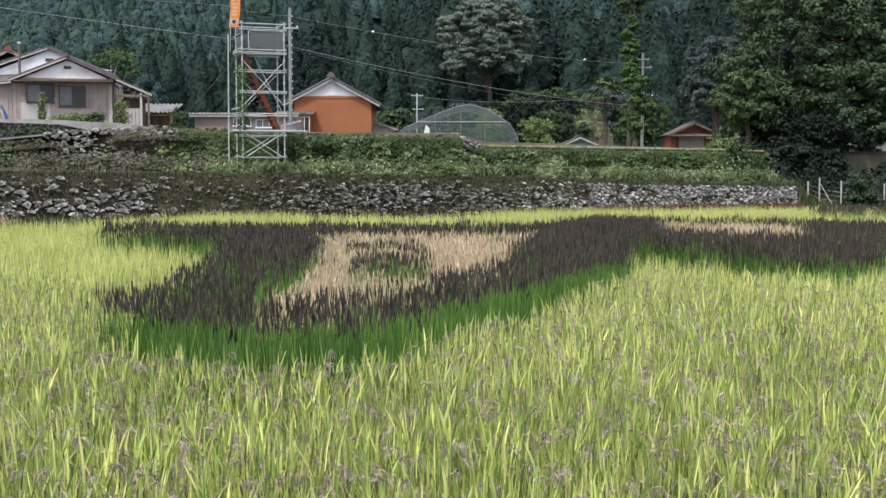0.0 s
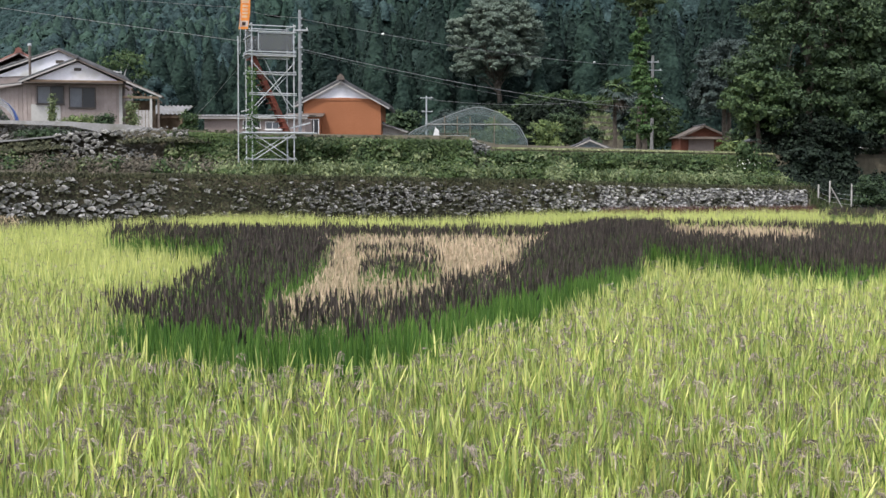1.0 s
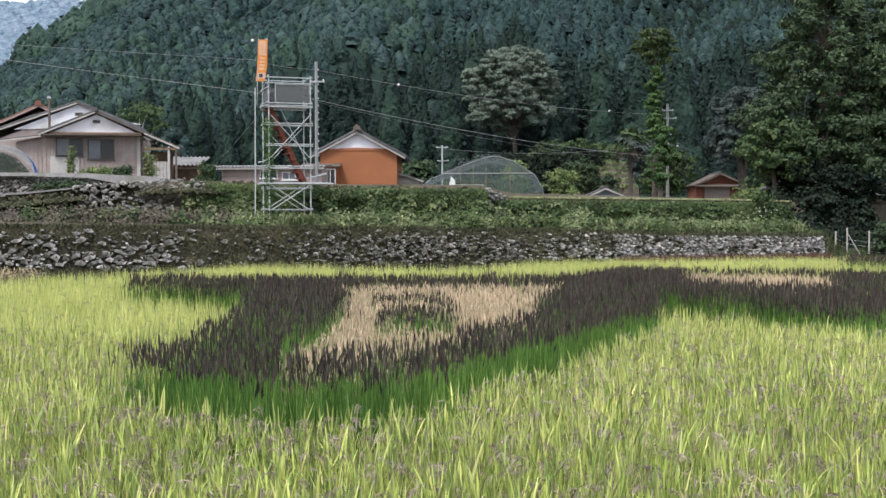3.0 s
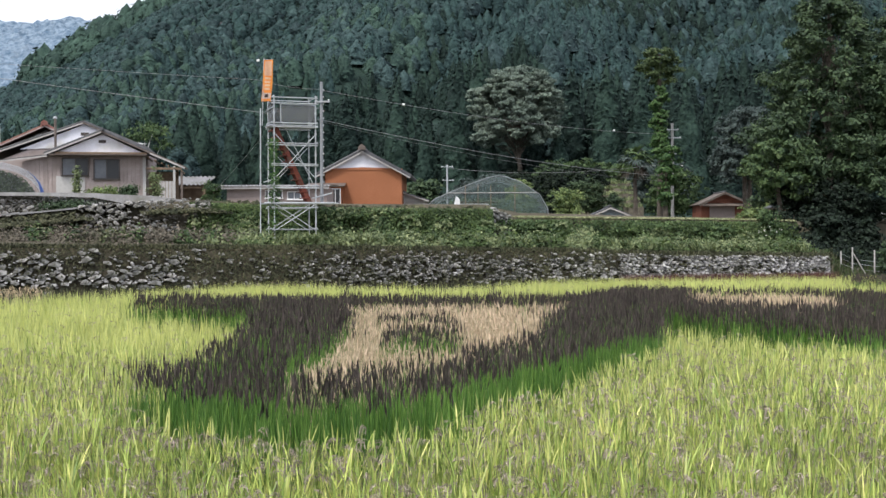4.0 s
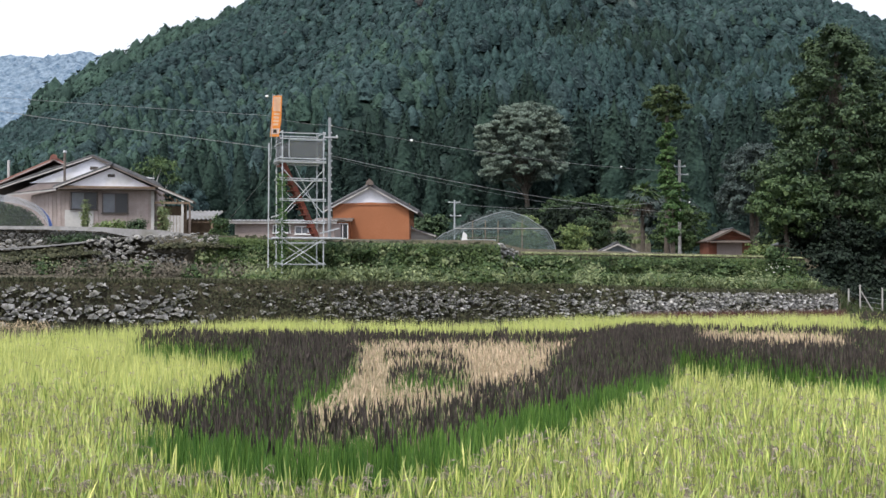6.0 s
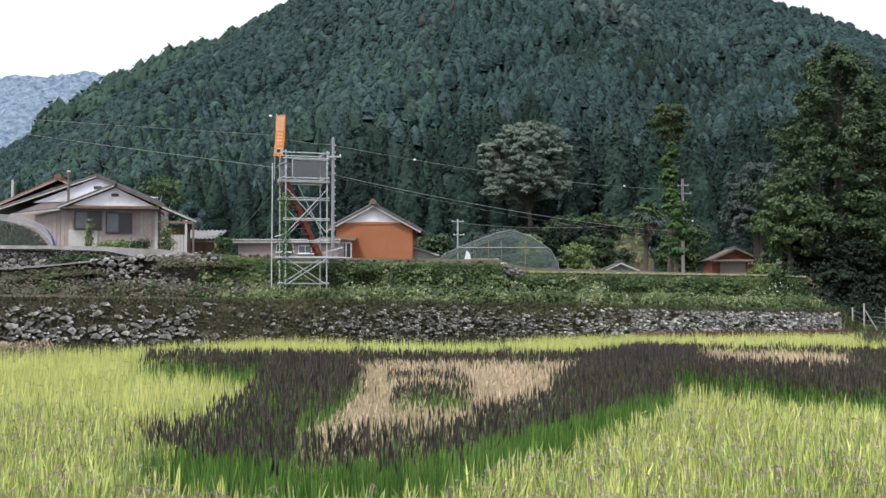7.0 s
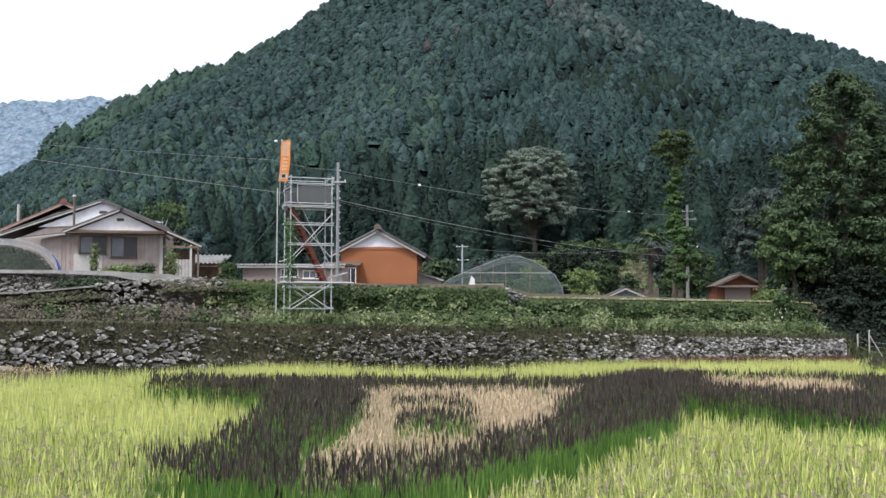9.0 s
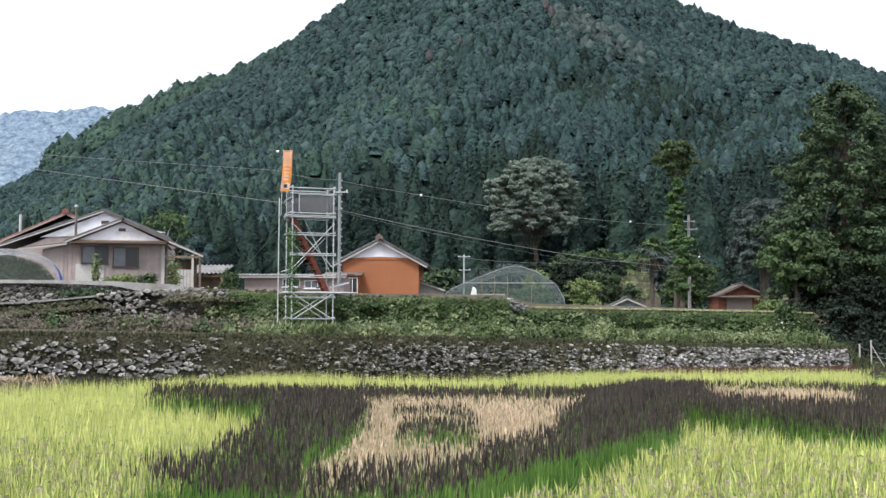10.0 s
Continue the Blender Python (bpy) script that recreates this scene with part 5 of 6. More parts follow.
bush("yellow-green bush beside the shade-net greenhouse", (6.7, 90.5), 1.3, 1.1, 2.4, 0.11, 5, "bush_light", 41)
bush("olive green bush on the garden slope", (9.2, 101), 1.6, 1.4, 3.4, 0.12, 6, "crown_dark", 42)
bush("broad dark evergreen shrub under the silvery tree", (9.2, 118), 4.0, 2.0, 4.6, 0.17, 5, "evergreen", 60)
# added shrub, stands in for the darkness beneath the silvery crown
bush("filler shrub added for the dark beneath the silvery tree", (4.4, 125.5), 2.6, 1.8, 4.4, 0.18, 5, "evergreen", 61)
bush("pale green bush behind the greenhouse", (4.0, 106), 1.3, 1.2, 3.2, 0.15, 4.5, "bush_light", 43)
bush("light green bush behind the ivy-clad trunks", (17.0, 105), 2.6, 1.6, 4.4, 0.15, 5, "crown_mid", 44)
bush("light green bush in front of the brown hut", (19.9, 88), 1.3, 0.9, 1.3, 0.12, 5, "bush_light", 45)
bush("bush under the conifers, their shade painted into its leaves", (20.0, 69.5), 2.0, 1.4, 2.4, 0.12, 6, "evergreen", 46)
bush("round dark green bush beside the fence", (21.1, 62.6), 0.95, 0.9, 1.8, 0.10, 7, "crown_dark", 47)
bush("bush under the conifers, their shade painted into its leaves", (22.8, 71.5), 2.0, 1.4, 1.3, 0.13, 6, "evergreen", 48)
bush("bush under the conifers, their shade painted into its leaves", (27.5, 71.5), 2.4, 1.4, 1.7, 0.13, 6, "evergreen", 49)
bush("grey-green shrub with white flowers on the bank", (15.8, 66.6), 0.9, 0.8, 1.9, 0.10, 6, "crown_mid", 50)
bush("grey-green bush at the wood's edge", (-6.0, 118), 3.2, 2.0, 3.0, 0.2, 4, "crown_dark", 51)
bush("dark bush at the wood's edge", (0.5, 122), 3.2, 2.0, 3.6, 0.2, 4, "crown_grey", 52)
bush("dull green bush at the wood's edge", (12.5, 124), 3.5, 2.2, 5.2, 0.2, 4, "crown_mid", 53)
bush("dark green bush at the wood's edge", (8.5, 127), 3.0, 2.2, 5.5, 0.2, 4, "crown_dark", 54)
bush("dull green bush at the wood's edge", (18.5, 122), 3.2, 2.2, 5.5, 0.2, 4, "crown_grey", 55)
bush("green bush between the shed and the house", (-17.3, 82), 0.55, 0.5, 1.8, 0.12, 5, "crown_mid", 56)
bush("leafy sapling in front of the house wall", (-24.4, 76), 0.18, 0.2, 2.5, 0.10, 6, "fern", 57, clump=0.2)
bush("pale flowering shrub by the porch", (-19.7, 76.5), 0.45, 0.45, 2.5, 0.10, 4, "fern", 58, clump=0.2)
bush("low green garden plants before the house", (-22.2, 75), 1.5, 0.6, 1.0, 0.11, 5, "bush_light", 59)
bush("dark dwarf pine in the house yard", (-17.2, 61.5), 0.45, 0.4, 0.75, 0.08, 7, "crown_dark", 60)
bush("dark creeping shrub hanging over the kerb", (-19.5, 59.5), 1.8, 0.4, 0.72, 0.08, 8, "crown_dark", 61)
# filler shrubs added so that the space below the conifers stays dark
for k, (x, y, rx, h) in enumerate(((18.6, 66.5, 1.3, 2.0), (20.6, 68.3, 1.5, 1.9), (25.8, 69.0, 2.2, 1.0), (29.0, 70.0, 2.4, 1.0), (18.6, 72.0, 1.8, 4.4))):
    bush("filler shrub added, painted dark as the shade below the conifers", (x, y), rx, 1.3, h, 0.16, 5, "evergreen", 80 + k)
bush("dark round bush on the garden slope", (11.9, 106), 0.9, 0.9, 1.9, 0.14, 6, "crown_dark", 92)

# ---------------------------------------------------------------- scaffold viewing tower
def scaffold_tower():
    base = (-8.34, 52.0, 2.62)
    t = thing("scaffold_tower", "galvanised scaffold viewing tower with a red steel stair", "scaffold tower", base, 21)
    L, W, R = 1.78, 1.22, 0.027
    z = lambda a: a - base[2]
    top = z(8.62)
    posts = {"fl": (0, 0), "fr": (L, 0), "rl": (0, W), "rr": (L, W)}
    for k, (u, v) in posts.items():
        p = part("post", bar((u, v, 0.0 if k != "fr" else -0.1), (u, v, top), R), M["steel"], t)
        part("base_plate", boxes((u - 0.07, u + 0.07, v - 0.07, v + 0.07, -0.02 if k != "fr" else -0.12, 0.0 if k != "fr" else -0.1)), M["steel"], p)
        for zz in (3.3, 4.4, 5.2, 6.1, 7.0, 7.9):
            part("coupler", tube(bmesh.new(), (u, v, z(zz) - 0.045), (u, v, z(zz) + 0.045), R * 1.6), M["steel"], p)
    for zz in (2.97, 3.88, 4.72, 4.80, 5.66, 5.73, 6.52, 6.60, 7.28, 7.45, 8.28, 8.52):
        part("ledger", bar((-0.12, -0.045, z(zz)), (L + 0.1, -0.045, z(zz)), 0.022), M["steel"], t)
    for zz in (2.97, 3.88, 4.80, 6.60, 7.28, 7.45, 8.05, 8.52):
        part("ledger", bar((-0.1, W + 0.045, z(zz)), (L + 0.1, W + 0.045, z(zz)), 0.022), M["steel"], t)
        for u in (-0.045, L + 0.045):
            part("transom", bar((u, -0.1, z(zz) + 0.05), (u, W + 0.1, z(zz) + 0.05), 0.022), M["steel"], t)
    for a, b, low, high in (((0.05, -0.08), (L - 0.05, -0.08), 5.15, 6.95), ((0.05, -0.08), (L - 0.05, -0.08), 2.95, 4.02), ((0.05, W + 0.08), (L - 0.05, W + 0.08), 2.95, 4.02), ((0.05, W + 0.08), (L - 0.05, W + 0.08), 4.75, 6.5)):
        part("brace", bar((*a, z(high)), (*b, z(low)), 0.019), M["steel"], t)
        part("brace", bar((*a, z(low)), (*b, z(high)), 0.019), M["steel"], t)
    for k in range(5):
        part("deck_plank", bevelled(boxes((-0.15, L + 0.12, 0.02 + k * 0.24, 0.24 + k * 0.24, z(7.33), z(7.38))), 0.006), M["steel"], t)
    part("mesh_panel", boxes((0.26, L - 0.06, -0.025, -0.015, z(7.52), z(8.22))), M["mesh_grey"], t, "grey safety mesh")
    part("mesh_panel", boxes((0.05, L - 0.06, W + 0.015, W + 0.025, z(7.52), z(8.22))), M["mesh_grey"], t, "grey safety mesh")
    part("mesh_panel", boxes((-0.02, -0.01, 0.06, W - 0.06, z(7.52), z(8.4))), M["mesh_grey"], t, "grey safety mesh")
    part("mesh_panel", boxes((L + 0.01, L + 0.02, 0.06, W - 0.06, z(7.52), z(8.4))), M["mesh_grey"], t, "grey safety mesh")
    part("rail_frame", boxes((0.26, 0.29, -0.04, -0.01, z(7.5), z(8.25)), (0.26, L, -0.04, -0.01, z(8.22), z(8.25))), M["steel"], t)
    # stair
    st = part("stair", bmesh.new(), M["rust_red"], t, "red oxide steel stair")
    a, b = Vector((0.12, 0.42, z(7.30))), Vector((L - 0.16, 0.42, z(4.10)))
    for v in (0.34, 0.86):
        bm = bmesh.new()
        p, q = Vector((a.x, v, a.z)), Vector((b.x, v, b.z))
        n = Vector((0.085, 0, 0.04))
        ring = [(p - n), (q - n), (q + n), (p + n)]
        f = [bm.verts.new(c + Vector((0, -0.02, 0))) for c in ring]
        g = [bm.verts.new(c + Vector((0, 0.02, 0))) for c in ring]
        bm.faces.new(f)
        bm.faces.new(g[::-1])
        for k in range(4):
            bm.faces.new((f[k], g[k], g[(k + 1) % 4], f[(k + 1) % 4]))
        bmesh.ops.recalc_face_normals(bm, faces=bm.faces[:])
        part("stringer", bm, M["rust_red"], st)
    for k in range(12):
        c = a.lerp(b, (k + 0.6) / 12.4)
        part("tread", bevelled(boxes((c.x - 0.27, c.x + 0.08, 0.3, 0.9, c.z - 0.02, c.z + 0.02)), 0.005), M["rust_red"], st)
    part("handrail", bar((a.x + 0.25, 0.3, a.z + 0.3), (b.x + 0.1, 0.3, b.z + 0.85), 0.017), M["steel"], t)
    # walkway bars to the bank, stays
    part("walkway_bar", bar((-0.45, -0.1, z(4.06)), (2.75, -0.1, z(4.08)), 0.03), M["steel"], t)
    part("walkway_bar", bar((-0.45, 0.6, z(4.06)), (2.75, 0.6, z(4.08)), 0.03), M["steel"], t)
    part("walkway_plank", boxes((-0.35, 2.6, -0.02, 0.5, z(4.09), z(4.13))), M["steel"], t)
    part("stay", bar((-0.42, 0.25, z(4.95)), (0.1, 0.25, z(5.1)), 0.02), M["steel"], t)
    part("stay", bar((L - 0.1, 0.2, z(4.30)), (L + 0.75, 0.2, z(4.52)), 0.03), M["steel"], t)
    # ivy up one corner
    g = np.random.default_rng(31)
    n = 900
    c = np.c_[g.normal(0.02, 0.11, n), g.normal(0.1, 0.14, n), z(2.9) + g.uniform(0, 1, n) ** 0.8 * 3.9]
    iv = Pile()
    iv.many(leaf_quads(c, np.tile([0, -1, 0.3], (n, 1)), np.full(n, 0.075), 1.4, 0.8, g), LEAF)
    iv.out("ivy", [M["ivy"]], t)["label"] = "green ivy climbing a post"
    return t


scaffold_tower()
stay_pole = thing("scaffold_pole", "tall galvanised scaffold pole beside the tower", "pole", (-8.98, 52.3, 2.6))
part("pole", bar((0, 0, -0.2), (0.02, 0, 5.5), 0.026), M["steel"], stay_pole)
part("clamp", tube(bmesh.new(), (0.01, 0, 2.2), (0.01, 0, 2.32), 0.05), M["steel"], stay_pole)


def banner():
    t = thing("banner", "bent orange nobori banner with faded white print on a pole", "banner", (-8.78, 52.25, 8.2))
    t.matrix_basis = pose(-8.86, 52.25, 8.2, 0, 1.2, 0)
    part("pole", bar((0.0, 0, -0.85), (0.02, 0, 2.0), 0.013), M["steel"], t)
    part("arm", bar((0.0, 0, 1.93), (0.42, 0, 1.95), 0.008), M["steel"], t)
    nx_, nz_ = 9, 24
    def cloth(x0, x1, z0, z1, lift):
        bm = bmesh.new()
        g = {}
        for i in range(nx_):
            for j in range(nz_):
                fx, fz = x0 + (x1 - x0) * i / (nx_ - 1), z0 + (z1 - z0) * j / (nz_ - 1)
                sway = -0.07 * (1 - fz) ** 2 * 1.2
                g[i, j] = bm.verts.new((0.02 + 0.40 * fx + sway, -0.012 - lift + 0.05 * math.sin(fx * 5 + fz * 7) * (0.3 + fx), 0.18 + 1.74 * fz))
        for i in range(nx_ - 1):
            for j in range(nz_ - 1):
                bm.faces.new((g[i, j], g[i + 1, j], g[i + 1, j + 1], g[i, j + 1]))
        bmesh.ops.solidify(bm, geom=bm.faces[:], thickness=0.004)
        return bm
    c = part("cloth", cloth(0, 1, 0, 1, 0), M["banner"], t)
    part("print_block", cloth(0.12, 0.88, 0.62, 0.97, 0.008), M["banner_print"], c, "faded white print")
    part("print_block", cloth(0.05, 0.95, 0.06, 0.2, 0.008), M["banner_white"], c, "white band with dark strokes")
    part("print_stroke", cloth(0.3, 0.7, 0.09, 0.17, 0.014), M["frame_dark"], c, "dark brush strokes")
    for k in range(4):
        part("print_stroke", cloth(0.22, 0.78, 0.27 + k * 0.085, 0.325 + k * 0.085, 0.008), M["banner_print"], c, "faded white print")
    return t


banner()


def utility_pole(name, label, base, height, r0, r1, arms, material):
    t = thing(name, label, "utility pole", base)
    part("shaft", tube(bmesh.new(), (0, 0, -0.3), (0, 0, height), r0, r1, 12), material, t)
    for z, half, off in arms:
        a = part("cross_arm", boxes((off - half, off + half, -0.05 - r1, 0.03 - r1, z - 0.035, z + 0.035)), M["steel"], t)
        for s in (-0.85, 0.85):
            part("insulator", tube(bmesh.new(), (off + half * s, -r1, z + 0.03), (off + half * s, -r1, z + 0.11), 0.028, 0.02), M["ceramic"], a)
    return t


steel_pole = utility_pole("utility_pole", "grey steel utility pole close behind the tower", (-6.82, 55.9, 3.9), 5.75, 0.08, 0.065, [(4.85, 0.33, 0.05)], M["pole_grey"])
for k in range(14):
    part("step_plate", boxes((0.06, 0.12, -0.04, 0.02, 1.2 + k * 0.32, 1.26 + k * 0.32)), M["steel"], steel_pole)
utility_pole("utility_pole", "grey concrete utility pole with a white-topped crossarm", (15.0, 94.0, 3.6), 7.7, 0.13, 0.095, [(7.2, 0.45, 0.0), (6.6, 0.55, 0.1), (5.4, 0.35, 0.1)], M["wood_light"])
utility_pole("utility_pole", "thin far utility pole with two crossarms", (-2.5, 120.0, 5.0), 4.9, 0.09, 0.07, [(4.7, 0.6, 0.0), (3.4, 0.55, 0.1)], M["steel"])


def cable(label, pts, r, sag):
    cu = bpy.data.curves.new("cable", "CURVE")
    cu.dimensions, cu.bevel_depth, cu.bevel_resolution = "3D", r, 1
    sp = cu.splines.new("POLY")
    out = []
    for a, b in zip(pts, pts[1:]):
        a, b = Vector(a), Vector(b)
        for k in range(16):
            f = k / 16
            out.append(a.lerp(b, f) - Vector((0, 0, sag * 4 * f * (1 - f))))
    out.append(Vector(pts[-1]))
    sp.points.add(len(out) - 1)
    for p, c in zip(sp.points, out):
        p.co = (*c, 1)
    cu.materials.append(M["cable"])
    return tagged(new("power_cable", cu), label, "cable", "overhead cables")


cable("thin grey overhead cable sagging to the steel pole", [(-40, 55.8, 12.75), (-6.82, 55.8, 7.93)], 0.013, 0.15)
cable("thin grey overhead cable between two poles", [(-6.82, 55.8, 7.93), (14.93, 93.9, 7.3)], 0.017, 0.4)
cable("thin grey overhead cable between two poles", [(-6.82, 55.8, 7.85), (14.93, 93.9, 6.9)], 0.007, 0.45)
cable("thin grey overhead cable high over the terrace", [(-6.84, 55.8, 9.27), (14.96, 93.9, 10.46)], 0.012, 0.4)
cable("thin grey overhead cable sagging to the steel pole", [(-40, 55.8, 12.1), (-9.7, 55.8, 9.75), (-6.84, 55.8, 9.3)], 0.008, 0.1)
cable("thin grey cable strung to the far pole", [(-2.5, 119.9, 9.6), (15.0, 93.9, 8.3)], 0.014, 0.6)
cable("thin dark guy wire running down from the tower", [(-8.9, 52.4, 6.9), (-12.6, 60.5, 5.0)], 0.007, 0.05)
for x, y, z in ((-3.44, 61.7, 9.25), (-9.35, 54, 10.35), (9.5, 84, 9.9), (15.4, 92, 8.0)):
    bead = thing("cable_marker", "small white marker on an overhead cable", "cable marker", (x, y, z), group="cable markers")
    part("bead", tube(bmesh.new(), (-0.06, 0, 0), (0.06, 0, 0), 0.05, 0.05, 8), M["ceramic"], bead)


# ---------------------------------------------------------------- houses
def gable(parent, name, x0, x1, xa, z0, ze0, ze1, za, y0, y1, material, label=""):
    """A gabled body: outline with its own eave heights, pushed back."""
    return part(name, prism(bmesh.new(), [(x0, z0), (x1, z0), (x1, ze1), (xa, za), (x0, ze0)], y0, y1), material, parent, label)


def roof_slope(parent, xe, ze, xa, za, y0, y1, t, tile, edge, rows=True):
    """One slope of a roof: the plate, its pale rake board and round tile rows."""
    up = 0.06
    s = part("roof_slope", slab(bmesh.new(), [(xe, y0, ze + up), (xa, y0, za + up), (xa, y1, za + up), (xe, y1, ze + up)] if xe < xa else [(xa, y0, za + up), (xe, y0, ze + up), (xe, y1, ze + up), (xa, y1, za + up)], t), tile, parent)
    d = Vector((xa - xe, 0, za - ze)).normalized()
    n = Vector((-d.z, 0, d.x)) if d.x > 0 else Vector((d.z, 0, -d.x))
    bm = bmesh.new()
    e0, a0 = Vector((xe, y0 - 0.03, ze + up)) - n * t, Vector((xa, y0 - 0.03, za + up)) - n * t
    slab(bm, [e0 + n * 0.01, e0 - n * 0.085, a0 - n * 0.085, a0 + n * 0.01], 0.05)
    part("rake_board", bm, edge, s)
    if rows:
        y = y0 + 0.12
        while y < y1:
            part("roof_rib", tube(bmesh.new(), Vector((xe, y, ze + up)) + n * 0.02, Vector((xa, y, za + up)) + n * 0.02, 0.075, n=6), tile, s)
            y += 0.30
    return s


def window(parent, x0, x1, z0, z1, y, frame_mat, halves, mats, sill=True):
    """A framed window standing on a front wall at y."""
    f = 0.06
    w = part("window", boxes((x0, x1, y - 0.07, y, z0, z0 + f), (x0, x1, y - 0.07, y, z1 - f, z1), (x0, x0 + f, y - 0.07, y, z0 + f, z1 - f), (x1 - f, x1, y - 0.07, y, z0 + f, z1 - f)), frame_mat, parent)
    step = (x1 - x0 - 2 * f) / halves
    for k in range(halves):
        a = x0 + f + k * step
        part("pane", boxes((a + 0.015, a + step - 0.015, y - 0.035, y - 0.02, z0 + f, z1 - f)), mats[k % len(mats)], w)
        if k:
            part("mullion", boxes((a - 0.025, a + 0.025, y - 0.06, y - 0.005, z0 + f, z1 - f)), frame_mat, w)
    if sill:
        part("sill", boxes((x0 - 0.05, x1 + 0.05, y - 0.12, y, z0 - 0.05, z0)), frame_mat, w)
    return w


def beige_house():
    t = thing("house", "single-storey house with beige board siding, white gable and open porch", "house", (0, 0, 0))
    t.matrix_basis = Matrix.Translation((-24.2, 80, 0)) @ Matrix.Rotation(radians(10), 4, "Z") @ Matrix.Translation((24.2, -80, 0))
    y0 = 80.0
    # front block
    gable(t, "wall", -29.0, -21.3, -23.98, 4.4, 7.7, 8.0, 8.9, y0, y0 + 7, M["siding"], "beige vertical board siding")
    x = -28.95
    while x < -21.4:
        hi = interp(x, (-29.0, -27.3, -26.9), (7.66, 8.0, 8.2))
        part("board", bevelled(boxes((x, x + 0.23, y0 - 0.03, y0 - 0.003, 4.6, hi)), 0.008), M["siding"], t)
        x += 0.262
    part("gable_panel", prism(bmesh.new(), [(-26.75, 8.36), (-21.35, 8.26), (-23.98, 9.5)], y0 - 0.09, y0 - 0.035), M["white_wall"], t, "white plastered gable")
    part("gable_beam", bevelled(boxes((-26.9, -21.15, y0 - 0.35, y0 - 0.04, 8.2, 8.32)), 0.02), M["wood"], t)
    part("eave_canopy", boxes((-27.2, -21.1, y0 - 1.05, y0 - 0.04, 8.08, 8.14)), M["roof_brown"], t)
    v = part("vent", boxes((-24.22, -23.76, y0 - 0.13, y0 - 0.092, 8.93, 9.12)), M["frame_dark"], t)
    for k in range(3):
        part("slat", boxes((-24.2, -23.78, y0 - 0.15, y0 - 0.13, 8.95 + k * 0.055, 8.98 + k * 0.055)), M["frame_dark"], v)
    roof_slope(t, -27.6, 8.17, -23.98, 9.66, y0 - 0.45, y0 + 7.0, 0.06, M["roof_dark"], M["wood_light"])
    roof_slope(t, -20.9, 8.31, -23.98, 9.66, y0 - 0.45, y0 + 7.4, 0.06, M["roof_dark"], M["roof_brown"])
    roof_slope(t, -18.7, 7.35, -20.92, 8.30, y0 - 0.45, y0 + 2.4, 0.08, M["roof_brown"], M["wood_light"], False)
    part("lean_to_roof", slab(bmesh.new(), [(-30.4, y0 - 0.5, 7.78), (-27.4, y0 - 0.5, 8.14), (-27.4, y0 + 6.8, 8.75), (-30.4, y0 + 6.8, 8.4)], 0.07), M["roof_dark"], t)
    part("eave_board", slab(bmesh.new(), [(-30.4, y0 - 0.53, 7.72), (-27.4, y0 - 0.53, 8.08), (-27.4, y0 - 0.53, 7.98), (-30.4, y0 - 0.53, 7.62)], 0.03), M["wood_light"], t)
    part("ridge", tube(bmesh.new(), (-23.98, y0 - 0.8, 9.78), (-23.98, y0 + 7.4, 9.78), 0.12), M["roof_dark"], t)
    window(t, -26.54, -24.85, 6.80, 7.95, y0 - 0.035, M["frame_dark"], 2, [M["curtain"], M["pane"]])
    window(t, -24.56, -22.9, 6.58, 7.88, y0 - 0.035, M["frame_dark"], 2, [M["curtain"], M["pane"]])
    part("lower_panel", boxes((-26.9, -25.1, y0 - 0.06, y0 - 0.033, 4.6, 6.78)), M["grey_board"], t, "pale grey cement panel")
    part("corner_post", boxes((-21.45, -21.25, y0 - 0.08, y0 - 0.001, 4.5, 8.05)), M["grey_board"], t)
    # porch
    part("porch_beam", boxes((-21.2, -18.95, y0 - 0.5, y0 - 0.35, 7.2, 7.34)), M["wood"], t)
    for x, h, m in ((-19.42, 7.42, "grey_board"), (-18.95, 7.1, "roof_brown")):
        part("porch_post", boxes((x - 0.07, x + 0.07, y0 - 0.5, y0 - 0.36, 4.5, h)), M[m], t)
    for k in range(6):
        part("rafter", boxes((-21.1 + k * 0.42, -21.02 + k * 0.42, y0 - 0.6, y0 + 3, 7.9 - k * 0.165, 8.0 - k * 0.165)), M["wood"], t)
    for k in range(5):
        part("fence_board", boxes((-20.4 + k * 0.21, -20.22 + k * 0.21, y0 - 0.45, y0 - 0.42, 4.6, 6.45)), M["wood_light"], t)
    part("porch_back", boxes((-21.25, -19.3, y0 + 2.2, y0 + 2.3, 4.5, 7.2)), M["wood"], t)
    # flue
    part("flue", tube(bmesh.new(), (-27.03, y0 + 0.6, 7.9), (-27.03, y0 + 0.6, 10.55), 0.085, n=10), M["roof_brown"], t)
    part("flue_cap", tube(bmesh.new(), (-27.03, y0 + 0.6, 10.55), (-27.03, y0 + 0.6, 10.68), 0.13, 0.1, 10), M["steel"], t)
    # middle block, higher, behind
    y1 = 87.2
    gable(t, "wall", -32.15, -21.65, -26.05, 4.4, 8.1, 8.9, 10.5, y1, y1 + 7, M["siding"])
    part("gable_panel", prism(bmesh.new(), [(-30.45, 9.0), (-21.75, 9.45), (-22.75, 9.6), (-26.09, 10.78)], y1 - 0.06, y1 - 0.004), M["white_wall"], t, "white plastered gable")
    part("vent", boxes((-26.30, -25.75, y1 - 0.1, y1 - 0.062, 10.0, 10.22)), M["frame_dark"], t)
    roof_slope(t, -33.65, 8.2, -26.09, 10.93, y1 - 0.28, y1 + 7.4, 0.07, M["roof_dark"], M["wood_light"])
    roof_slope(t, -21.65, 9.05, -26.09, 10.93, y1 - 0.28, y1 + 7.4, 0.07, M["roof_dark"], M["roof_brown"])
    return t


